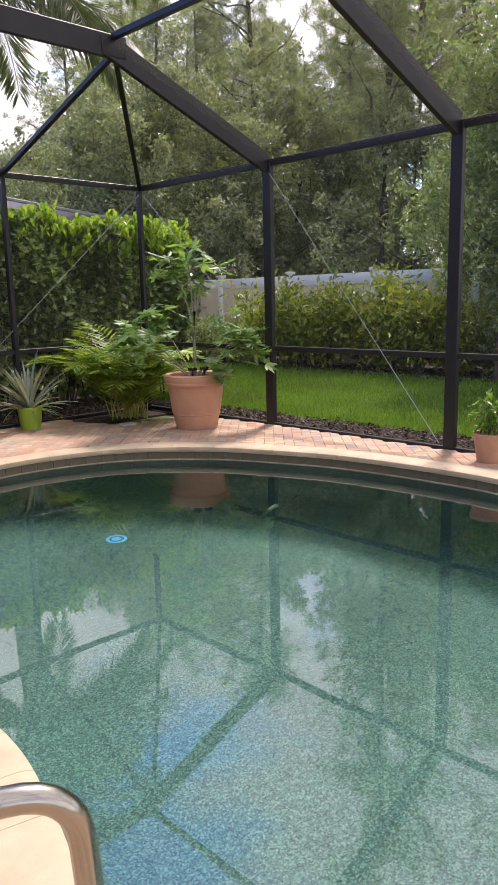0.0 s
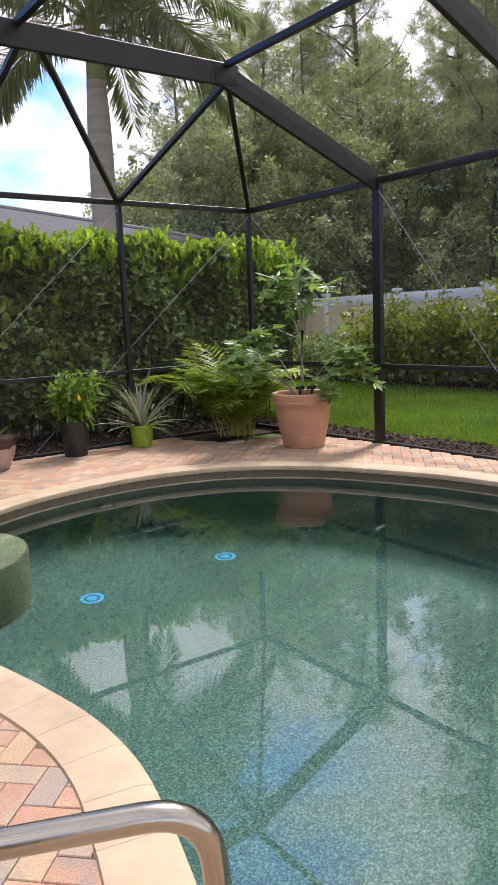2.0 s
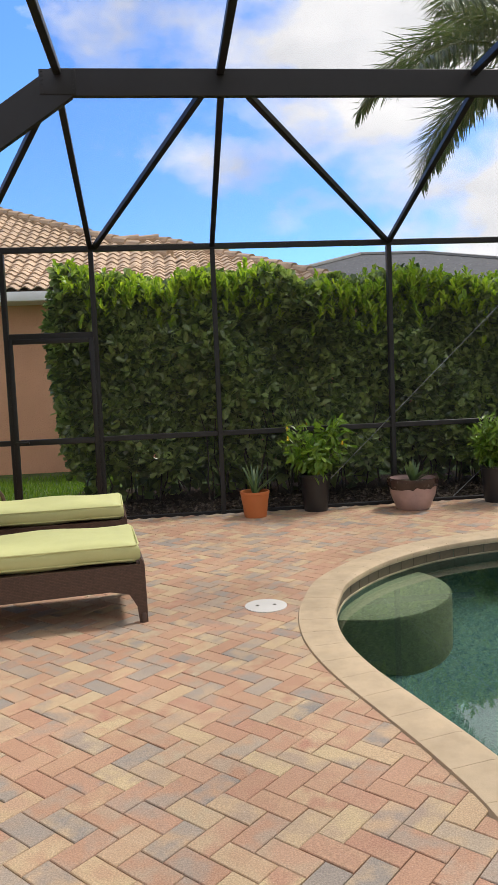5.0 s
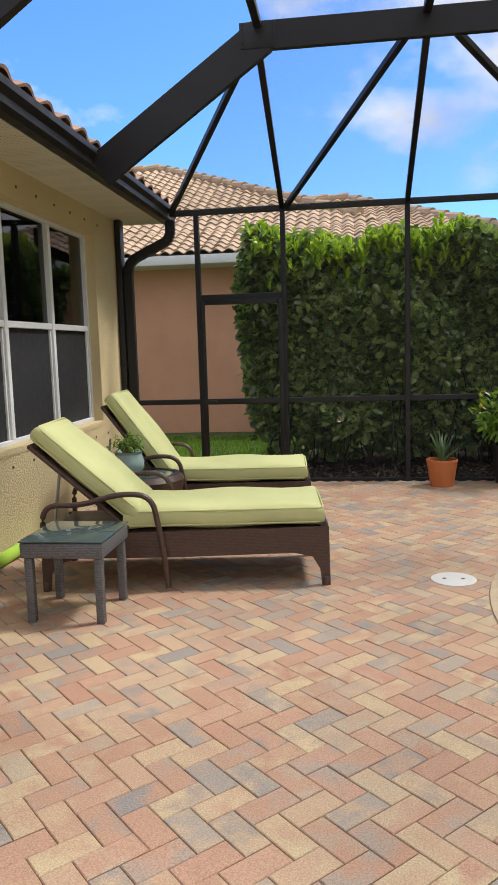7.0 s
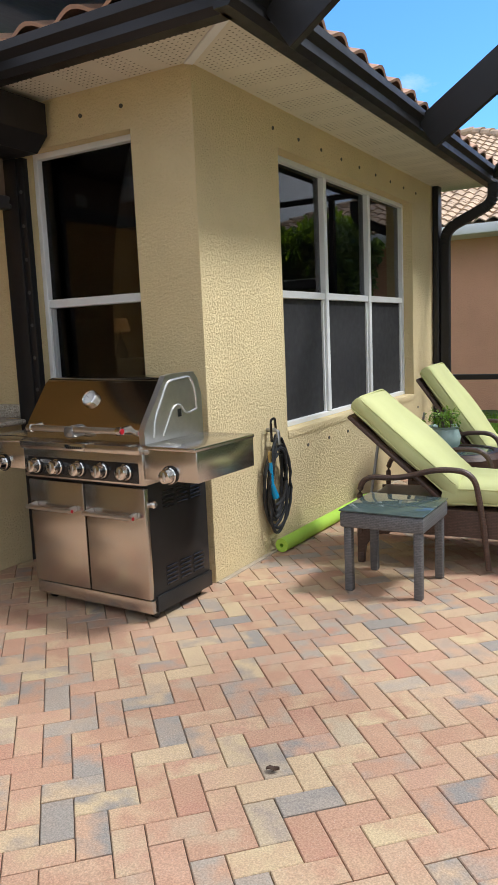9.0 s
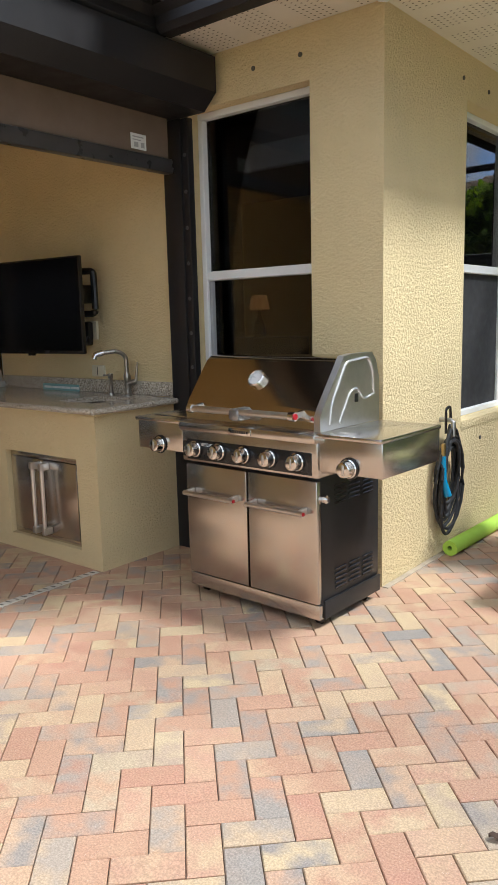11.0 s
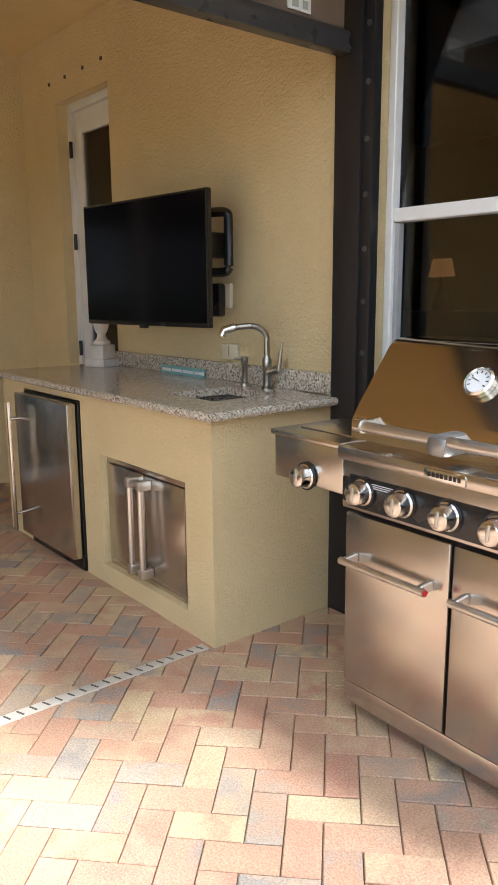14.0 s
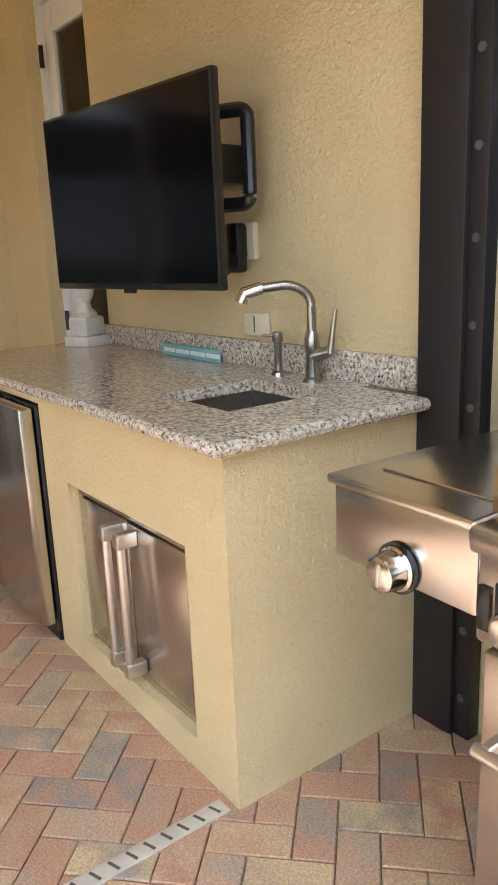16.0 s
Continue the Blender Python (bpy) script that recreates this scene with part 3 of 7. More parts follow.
# coping: a row of bullnose stones
cope = thing("pool_coping", "cream bullnose stone coping round the pool", "pool coping", "", "structure")
fine = resample(closed_spline(OUTER, 12), 0.045)
fin_in = [inset(fine, w) for w in (0.0, 0.02, 0.19, 0.225, 0.245, 0.25, 0.245, 0.225, 0.16)]
hs = [-0.03, 0.010, 0.014, 0.010, 0.0, -0.018, -0.036, -0.046, -0.048]
per = 5
M = len(fine)
nst = M // per
for s in range(nst):
    a = s * per
    b = (s + 1) * per if s < nst - 1 else M
    bm = bmesh.new()
    rows = []
    for k in range(a, b + 1):
        row = []
        for P, z in zip(fin_in, hs):
            p = P[k % M].copy()
            if k == a:
                p += (P[(k + 1) % M] - P[k % M]) * 0.02
            if k == b:
                p += (P[(k - 1) % M] - P[k % M]) * 0.02
            row.append(bm.verts.new((p[0], p[1], z)))
        rows.append(row)
    for A, B in zip(rows, rows[1:]):
        for i in range(len(A) - 1):
            bm.faces.new((A[i], A[i + 1], B[i + 1], B[i]))
        bm.faces.new((A[-1], A[0], B[0], B[-1]))
    bm.faces.new(rows[0])
    bm.faces.new(rows[-1])
    part("coping_stone", bm, COPING, cope)
bm = bmesh.new()
A0, B0 = inset(fine, 0.03), inset(fine, 0.235)
va = [bm.verts.new((*p, 0.0095)) for p in A0]
vb = [bm.verts.new((*p, 0.0)) for p in B0]
vc = [bm.verts.new((*p, -0.045)) for p in B0]
for k in range(M):
    j = (k + 1) % M
    bm.faces.new((va[k], va[j], vb[j], vb[k]))
    bm.faces.new((vb[k], vb[j], vc[j], vc[k]))
part("mortar", bm, plain("pale_mortar", (0.55, 0.47, 0.34), 0.9), cope, "pale mortar in the coping joints")

# ---- house ----


def wall_with_holes(name, axis, face, back, a0, a1, z1, holes, material, label, z0=-0.1):
    """A wall along x (axis 'x', faces y) or along y, with rectangular openings (a0, a1, z0, z1)."""
    bm = bmesh.new()
    cuts = sorted({a0, a1, *[h[0] for h in holes], *[h[1] for h in holes]})
    for p, q in zip(cuts, cuts[1:]):
        hs_ = [h for h in holes if h[0] <= p and h[1] >= q]
        spans = [(z0, z1)] if not hs_ else [(z0, hs_[0][2]), (hs_[0][3], z1)]
        for u, v in spans:
            if v - u > 0.01:
                lo, hi = ((p, min(face, back), u), (q, max(face, back), v)) if axis == "x" else ((min(face, back), p, u), (max(face, back), q, v))
                box(bm, lo, hi)
    bmesh.ops.remove_doubles(bm, verts=bm.verts, dist=0.0005)
    return structure(name, bm, material, label, "wall")


WIN3 = (4.56, 7.30, 0.755, 2.575)
WIN1 = (-4.155, -3.318, 0.74, 2.562)
DOOR = (-6.87, -6.19, -0.1, 2.56)
wall_with_holes("wall_east", "y", HOUSE_X, HOUSE_X - 0.2, HOUSE_Y, 8.12, 2.83, [WIN3], STUCCO, "pale yellow knock-down stucco house wall with a wide window")
wall_with_holes("wall_south", "x", HOUSE_Y, HOUSE_Y + 0.2, -7.4, HOUSE_X - 0.2, 2.97, [WIN1, DOOR], STUCCO, "yellow stucco wall of the covered lanai")
wall_with_holes("wall_west", "y", -7.4, -7.6, -6.5, 3.8, 2.97, [(0.2, 2.75, -0.1, 2.35)], STUCCO, "yellow stucco end wall of the lanai")
wall_with_holes("wall_lanai_south", "x", -6.5, -6.7, -7.6, -4.2, 2.97, [], STUCCO, "yellow stucco wall closing the lanai")
wall_with_holes("wall_north", "x", 8.12, 7.92, -8.0, HOUSE_X - 0.2, 2.83, [], STUCCO, "yellow stucco north wall of the house")
bm = bmesh.new()
box(bm, (-7.6, -6.7, 2.96), (-3.95, 3.62, 3.02))
structure("ceiling_lanai", bm, CEIL, "painted ceiling over the lanai", "ceiling")

# rooms behind the windows: indoor dimness painted as near-black walls, floor and ceiling
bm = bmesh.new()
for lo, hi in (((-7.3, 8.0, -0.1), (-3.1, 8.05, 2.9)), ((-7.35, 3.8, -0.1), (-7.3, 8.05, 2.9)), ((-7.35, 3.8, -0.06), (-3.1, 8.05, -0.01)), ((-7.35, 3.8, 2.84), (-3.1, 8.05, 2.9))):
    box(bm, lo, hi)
structure("room_behind_windows", bm, ROOM_SHADE, "room seen through the dark window panes, its indoor shade put into near-black walls", "room")


def window(name, axis, plane, a0, a1, z0, z1, cols, zmid, label, out):
    """A window of cols lights, each with an upper and a lower pane. out: +1 or -1, the way it faces."""
    w = thing(name, label, "window", "", "structure", (plane, (a0 + a1) / 2, z0) if axis == "y" else ((a0 + a1) / 2, plane, z0))
    base = w.location.copy()

    def bx(bm, p0, p1, q0, q1, d0, d1, bev=0.004):
        d0, d1 = sorted((plane + d0 * out, plane + d1 * out))
        lo, hi = ((d0, p0, q0), (d1, p1, q1)) if axis == "y" else ((p0, d0, q0), (p1, d1, q1))
        box(bm, Vector(lo) - base, Vector(hi) - base, bev, None, 1)

    fw = 0.036
    bm = bmesh.new()
    for p0, p1, q0, q1 in ((a0, a1, z1 - fw, z1), (a0, a1, z0, z0 + fw), (a0, a0 + fw, z0 + fw, z1 - fw), (a1 - fw, a1, z0 + fw, z1 - fw)):
        bx(bm, p0, p1, q0, q1, -0.05, 0.03)
    part("window_frame", bm, WHITE, w, "white aluminium window frame")
    step = (a1 - a0) / cols
    for i in range(1, cols):
        bm = bmesh.new()
        bx(bm, a0 + step * i - 0.027, a0 + step * i + 0.027, z0 + fw, z1 - fw, -0.045, 0.034)
        part("mullion", bm, WHITE, w)
    for i in range(cols):
        p0, p1 = a0 + step * i + (fw if i == 0 else 0.027), a0 + step * (i + 1) - (fw if i == cols - 1 else 0.027)
        bm = bmesh.new()
        bx(bm, p0, p1, zmid - 0.026, zmid + 0.026, -0.035, 0.024)
        part("meeting_rail", bm, WHITE, w)
        for q0, q1, d in ((zmid + 0.026, z1 - fw, -0.01), (z0 + fw, zmid - 0.026, -0.02)):
            bm = bmesh.new()
            bx(bm, p0 + 0.001, p1 - 0.001, q0 + 0.001, q1 - 0.001, d - 0.006, d, 0)
            g = part("pane", bm, GLASS, w, "dark reflecting glass pane", False)
            g.visible_shadow = False
        bm = bmesh.new()
        for p, q in ((p0, p0 + 0.022), (p1 - 0.022, p1)):
            bx(bm, p, q, z0 + fw, zmid - 0.03, -0.018, 0.014, 0.003)
        part("sash_rail", bm, plain("sash", (0.35, 0.36, 0.37), 0.45) if i == 0 and cols == 1 else WHITE, w)
    # insect screen over the lower panes
    if cols > 1:
        bm = bmesh.new()
        bx(bm, a0 + fw, a1 - fw, z0 + fw, zmid - 0.026, -0.006, -0.003, 0)
        part("insect_screen", bm, SASHSCREEN, w, "dark grey insect screen")
    return w


SASHSCREEN = plain("dark_screen_cloth", (0.016, 0.016, 0.018), 0.8, 0, 0.1)
window("window_1", "y", HOUSE_X - 0.12, WIN3[0], WIN3[1], WIN3[2], WIN3[3], 3, 1.668, "wide white three-light sash window with dark panes", 1)
window("window_2", "x", HOUSE_Y + 0.11, WIN1[0], WIN1[1], WIN1[2], WIN1[3], 1, 1.65, "white single sash window with dark panes behind the grill", -1)

# sills
bm = bmesh.new()
box(bm, (HOUSE_X - 0.12, WIN3[0] + 0.003, 0.70), (HOUSE_X + 0.004, WIN3[1] - 0.003, 0.753), 0.002)
structure("window_sill", bm, STUCCO, "yellow stucco sill under the wide window", "sill")

# shutter bolt plugs on the wall
plugs = thing("shutter_bolts", "small dark shutter bolt plugs in the stucco", "bolts", "", "structure", (HOUSE_X, 5.9, 2.67))
bmp = bmesh.new()
disc(bmp, 0.012, 0, 0.006, Matrix.Rotation(radians(90), 4, "Y"), 10)
plug_me = mesh_of("plug", bmp, HOLE)
for y_ in np.linspace(4.5, 7.42, 9):
    for z_ in (2.68, 0.615):
        o = new("plug", plug_me)
        o.parent = plugs
        o.matrix_basis = Matrix.Translation((0.0, y_ - 5.9, z_ - 2.67))
for x_ in (-3.98, -3.67, -3.37, -6.95, -6.72, -6.48, -6.25):
    o = new("plug", plug_me)
    o.parent = plugs
    o.matrix_basis = Matrix.Translation((x_ - HOUSE_X, HOUSE_Y - 5.9, 0.02)) @ Matrix.Rotation(radians(-90), 4, "Z")

# soffit, fascia, gutter
GX, GY, LX = -2.40, 3.19, -3.99  # gutter lines: east side, south side, lanai side
bm = bmesh.new()
box(bm, (HOUSE_X, HOUSE_Y - 0.005, 2.82), (GX, 8.35, 2.85))
structure("soffit_east", bm, SOFFIT, "cream perforated vinyl soffit", "soffit")
bm = bmesh.new()
box(bm, (-4.25, GY, 2.8201), (GX, HOUSE_Y - 0.005, 2.85))
structure("soffit_south", bm, SOFFIT, "cream perforated vinyl soffit", "soffit")
bm = bmesh.new()
beam(bm, (HOUSE_X - 0.01, HOUSE_Y, 2.816), (GX, GY, 2.816), 0.05, 0.012)
structure("soffit_trim", bm, WHITE, "mitre strip between the soffits", "trim")
hv, hf = [], []


def hole_quad(x, y):
    i = len(hv)
    for dx, dy in ((-1, -1), (1, -1), (1, 1), (-1, 1)):
        hv.append((x + dx * 0.005, y + dy * 0.004, 2.8165))
    hf.append((i, i + 1, i + 2, i + 3))


for yy in np.arange(3.62, 8.3, 0.034):
    for xx in np.arange(HOUSE_X + 0.05, GX - 0.03, 0.032):
        if int((yy - 3.6) / 0.1) % 3 != 2:
            hole_quad(xx, yy)
for xx in np.arange(-4.05, HOUSE_X - 0.02, 0.034):
    for yy in np.arange(GY + 0.05, HOUSE_Y - 0.03, 0.032):
        if int((xx + 4.2) / 0.1) % 3 != 2:
            hole_quad(xx, yy)
for xx in np.arange(HOUSE_X + 0.01, GX - 0.05, 0.034):
    for yy in np.arange(GY + 0.05, HOUSE_Y, 0.032):
        if abs((xx - HOUSE_X) * (GY - HOUSE_Y) - (yy - HOUSE_Y) * (GX - HOUSE_X)) > 0.03:
            hole_quad(xx, yy)
tagged(new("soffit_holes", raw_mesh("soffit_holes", hv, hf, HOLE)), "rows of small vent holes in the soffit", "vent holes", "", "stuff")

# K-style gutter profile swept along three straights
GUT = [(0.0, 0.0), (0.075, 0.0), (0.10, 0.03), (0.10, 0.075), (0.135, 0.11), (0.135, 0.155), (0.12, 0.155), (0.12, 0.12), (0.01, 0.12), (0.0, 0.155)]


def gutter(name, p, q, outward, z):
    bm = bmesh.new()
    o = Vector(outward)
    A = [bm.verts.new(Vector(p) + o * u + Vector((0, 0, z + v))) for u, v in GUT]
    B = [bm.verts.new(Vector(q) + o * u + Vector((0, 0, z + v))) for u, v in GUT]
    for i in range(len(GUT)):
        j = (i + 1) % len(GUT)
        bm.faces.new((A[i], A[j], B[j], B[i]))
    bm.faces.new(A)
    bm.faces.new(B)
    return structure(name, bm, BRONZE, "dark bronze aluminium rain gutter", "gutter")


gutter("gutter_east", (GX - 0.02, GY - 0.115, 0), (GX - 0.02, 8.35, 0), (1, 0, 0), 2.79)
gutter("gutter_south", (LX + 0.1, GY + 0.02, 0), (GX - 0.0, GY + 0.02, 0), (0, -1, 0), 2.79)
gutter("gutter_lanai", (LX - 0.02, -6.5, 0), (LX - 0.02, GY + 0.02, 0), (1, 0, 0), 2.79)
bm = bmesh.new()
box(bm, (LX - 0.06, -6.5, 2.79), (LX - 0.022, GY, 2.96))
structure("fascia_lanai", bm, BRONZE, "dark bronze fascia over the lanai opening", "fascia")


def tile_roof(name, origin, along, up, n_along, rows, material, label, pitch=0.305, course=0.36, edge=0.03):
    """Courses of S-shaped tiles: real waves, each course stepped over the one below."""
    a, u = Vector(along).normalized(), Vector(up).normalized()
    nrm = a.cross(u)
    if nrm.z < 0:
        nrm = -nrm
    o = Vector(origin)
    V, F = [], []
    seg = 8
    for r in range(rows):
        for i in range(n_along):
            base = len(V)
            jit = RNG.normal(0, 0.004)
            for s in range(seg + 1):
                ph = s / seg
                h = 0.055 * (0.5 - 0.5 * math.cos(2 * math.pi * ph)) ** 0.8
                p = o + a * ((i + ph) * pitch)
                for uu, hh in ((r * course - 0.05, h + 0.042 + jit), (r * course - 0.05, h + 0.022 + jit), ((r + 1) * course, h + 0.012)):
                    V.append(tuple(p + u * uu + nrm * hh))
            for s in range(seg):
                k = base + s * 3
                F.append((k, k + 3, k + 5, k + 2))
                F.append((k + 1, k + 4, k + 3, k))
    me = raw_mesh(name, V, F, material)
    smooth(me, 40)
    return tagged(new(name, me), label, "roof", "", "structure")


def slope(dx, dy, rise=0.42):
    return Vector((dx, dy, rise)).normalized()


tile_roof("roof_east", (GX + 0.05, GY - 0.1, 2.925), (0, 1, 0), slope(-1, 0), 18, 9, ROOFTILE, "terracotta barrel-tile roof edge above the gutter")
tile_roof("roof_south", (LX + 0.02, GY - 0.05, 2.925), (1, 0, 0), slope(0, 1), 5, 7, ROOFTILE, "terracotta barrel-tile roof edge above the gutter")
tile_roof("roof_lanai", (LX + 0.05, -6.6, 2.925), (0, 1, 0), slope(-1, 0), 32, 9, ROOFTILE, "terracotta barrel-tile roof over the lanai")
bm = bmesh.new()
for q in (((-2.32, 2.9, 2.90), (-2.32, 8.4, 2.90), (-7.5, 8.4, 4.9), (-7.5, 2.9, 4.9)), ((-3.8, -6.6, 2.90), (-3.8, 3.1, 2.90), (-7.6, 3.1, 4.4), (-7.6, -6.6, 4.4))):
    bm.faces.new([bm.verts.new(p) for p in q])
bmesh.ops.solidify(bm, geom=bm.faces[:], thickness=0.03)
structure("roof_deck", bm, plain("roof_felt", (0.12, 0.10, 0.09), 0.9), "dark roof deck under the tiles", "roof")

# rolled-up screen housing at the lanai opening
hood = thing("roller_screen", "rolled-up motor screen in a dark bronze housing over the lanai opening", "roller screen", "", "", (-4.2, 3.55, 0))
bm = bmesh.new()
prof = [(-0.19, 2.58), (-0.14, 2.52), (0.22, 2.52), (0.31, 2.605), (0.31, 2.785), (-0.19, 2.785)]
A = [bm.verts.new((u, 0.0, v)) for u, v in prof]
B = [bm.verts.new((u, -9.9, v)) for u, v in prof]
for i in range(6):
    bm.faces.new((A[i], A[(i + 1) % 6], B[(i + 1) % 6], B[i]))
bm.faces.new(A)
bm.faces.new(B)
part("housing", bm, BRONZE, hood, "dark bronze housing with a chamfered underside")
bm = bmesh.new()
box(bm, (-0.032, -9.8, 2.295), (-0.022, -0.05, 2.53))
part("screen_cloth", bm, SHADECLOTH, hood, "brown screen cloth")
bm = bmesh.new()
box(bm, (-0.055, -9.8, 2.22), (0.005, -0.04, 2.30), 0.008)
box(bm, (-0.040, -0.04, 2.23), (-0.010, -0.0155, 2.255), 0.004)
part("weight_bar", bm, plain("bar_paint", (0.06, 0.058, 0.060), 0.3, 0.2), hood, "dark aluminium weight bar")
bm = bmesh.new()
box(bm, (-0.020, -0.335, 2.32), (-0.016, -0.225, 2.40))
for i, (y0, y1, z0, z1) in enumerate(((-0.325, -0.245, 2.380, 2.386), (-0.325, -0.265, 2.365, 2.370), (-0.315, -0.285, 2.330, 2.355), (-0.265, -0.24, 2.330, 2.357))):
    box(bm, (-0.0165, y0, z0), (-0.0145, y1, z1), 0, None, 1, 1)
part("label", bm, [plain("paper", (0.75, 0.75, 0.73), 0.6, 0, 0.03), plain("print_grey", (0.4, 0.4, 0.4), 0.6)], hood, "white paper label with grey print")
bm = bmesh.new()
box(bm, (-0.10, -0.015, -0.02), (0.035, 0.045, 2.52), 0.004)
box(bm, (0.035, 0.0, -0.02), (0.085, 0.045, 2.52), 0.003)
part("side_track", bm, BRONZE, hood, "dark bronze side track down to the floor")
for z in np.arange(0.12, 2.5, 0.2):
    bm = bmesh.new()
    disc(bm, 0.011, 0, 0.006, Matrix.Translation((0.06, 0.0, z)) @ Matrix.Rotation(radians(90), 4, "X"), 8)
    part("screw", bm, plain("screw_head", (0.12, 0.12, 0.12), 0.4, 0.6) if z < 0.2 else bpy.data.materials["screw_head"], hood)

# downspout at the north corner
ds = thing("downspout", "dark bronze downspout with an elbow under the gutter", "downspout", "", "", (-2.83, 8.02, 0))
bm = bmesh.new()
path = arc_path([(0.53, 0.0, 2.79), (0.53, 0.0, 2.60), (0.05, 0.0, 2.38), (0.05, 0.0, 0.0)], 0.12, 5)
for p, q in zip(path, path[1:]):
    beam(bm, p, q + (q - p).normalized() * 0.012, 0.075, 0.10, 0.01, (1, 0, 0.001))
part("pipe", bm, BRONZE, ds)
bm = bmesh.new()
box(bm, (-0.06, -0.075, -0.0), (0.0, 0.055, 2.82), 0.004)
part("corner_channel", bm, BRONZE, ds)

# ---- screen enclosure ----
cage = thing("screen_enclosure", "dark bronze aluminium screen enclosure over the pool", "pool cage", "", "structure", (0, 0, 0))


def cage_bar(name, p, q, w, h, up=(0, 0, 1)):
    bm = bmesh.new()
    beam(bm, p, q, w, h, 0.004, up)
    return part(name, bm, BRONZE, cage)


NPOST = [-2.02, -1.11, 0.16, 2.08, 4.023, 5.92]
EPOST = [5.71, 3.40, 1.08, -1.24, -3.56, -5.9]
TZ = 3.635
TRUSS_Y = [5.71, 3.40, 1.08, -1.24, -3.56, -5.9]
for x in NPOST:
    cage_bar("post", (x, CAGE_N, -0.06), (x, CAGE_N, EAVE - 0.03), 0.05, 0.075, (0, 1, 0))
for y in EPOST:
    cage_bar("post", (CAGE_E, y, -0.06), (CAGE_E, y, EAVE + 0.02), 0.115, 0.06, (1, 0, 0))
cage_bar("eave_beam", (-2.30, CAGE_N, EAVE), (CAGE_E, CAGE_N, EAVE), 0.05, 0.06)
cage_bar("eave_beam", (CAGE_E, CAGE_N + 0.02, EAVE), (CAGE_E, -6.5, EAVE), 0.05, 0.07)
for a, b in zip([-2.80, *NPOST], NPOST):
    cage_bar("mid_rail", (a + 0.025, CAGE_N, 0.87), (b - 0.025, CAGE_N, 0.87), 0.045, 0.055)
    if not (a == -2.02):
        cage_bar("sill_rail", (a + 0.025, CAGE_N, 0.0), (b - 0.025, CAGE_N, 0.0), 0.05, 0.045)
cage_bar("door_header", (-2.02, CAGE_N, 1.975), (-1.11, CAGE_N, 1.975), 0.05, 0.06)
ys = [CAGE_N, *EPOST]
for a, b in zip(ys, ys[1:]):
    cage_bar("mid_rail", (CAGE_E, a - 0.03, 0.87), (CAGE_E, b + 0.05, 0.87), 0.045, 0.055)
    cage_bar("sill_rail", (CAGE_E, a - 0.03, 0.0), (CAGE_E, b + 0.05, 0.0), 0.05, 0.045)
BEND_E, BEND_W = 3.99, -1.06
for y in TRUSS_Y:
    west = (-2.28, y, 2.78) if y > GY else (LX + 0.12, y, 2.80)
    bw = BEND_W if y > GY else -2.5
    cage_bar("truss", (bw, y, TZ), (BEND_E, y, TZ), 0.05, 0.195)
    cage_bar("truss", (BEND_E - 0.03, y, TZ), (CAGE_E - 0.02, y, EAVE + 0.0), 0.052, 0.20)
    cage_bar("truss", (bw + 0.03, y, TZ), west, 0.052, 0.25)
    for bx_, s in ((BEND_E, 1), (bw, -1)):
        bm = bmesh.new()
        box(bm, (bx_ - 0.13, y - 0.031, TZ - 0.09), (bx_ + 0.13, y + 0.031, TZ + 0.09), 0.003)
        for u in (-0.11, 0.11):
            for v in np.linspace(-0.075, 0.075, 6):
                disc(bm, 0.007, 0, 0.005, Matrix.Translation((bx_ + u, y - 0.031, TZ + v)) @ Matrix.Rotation(radians(90), 4, "X"), 6)
        part("gusset", bm, BRONZE, cage)
for x in (BEND_W, 0.12, 2.07, BEND_E):
    for a, b in zip(TRUSS_Y, TRUSS_Y[1:]):
        cage_bar("purlin", (x, a - 0.026, TZ + 0.08), (x, b + 0.026, TZ + 0.08), 0.055, 0.055)
TS = TZ - 0.075
for xn, xt in ((-1.11, BEND_W), (0.16, 0.12), (2.08, 2.07), (4.023, BEND_E), (-1.07, -0.03), (2.06, 0.33), (4.0, 2.27), (5.92, BEND_E + 0.05), (-2.28, BEND_W - 0.07)):
    cage_bar("brace", (xn, CAGE_N - 0.02, EAVE + 0.01), (xt, 5.71 + 0.028, TS), 0.05, 0.05)

# tension cables
for p, q in (((5.90, CAGE_N - 0.03, 2.78), (2.75, CAGE_N - 0.03, 0.03)), ((4.0, CAGE_N - 0.03, 2.78), (1.05, CAGE_N - 0.03, 0.03)), ((CAGE_E - 0.03, 7.95, 2.78), (CAGE_E - 0.03, 5.80, 0.9)), ((CAGE_E - 0.03, 5.66, 2.75), (CAGE_E - 0.03, 3.50, 0.05))):
    bm = bmesh.new()
    tube(bm, [p, q], 0.004, 5)
    part("tension_cable", bm, CABLE, cage, "thin steel tension cable")

# screen panels
def panel(pts, mesh_cloth=None):
    bm = bmesh.new()
    bm.faces.new([bm.verts.new(p) for p in pts])
    return part("screen_panel", bm, mesh_cloth or SCREEN, cage, "fine grey insect screen", False)


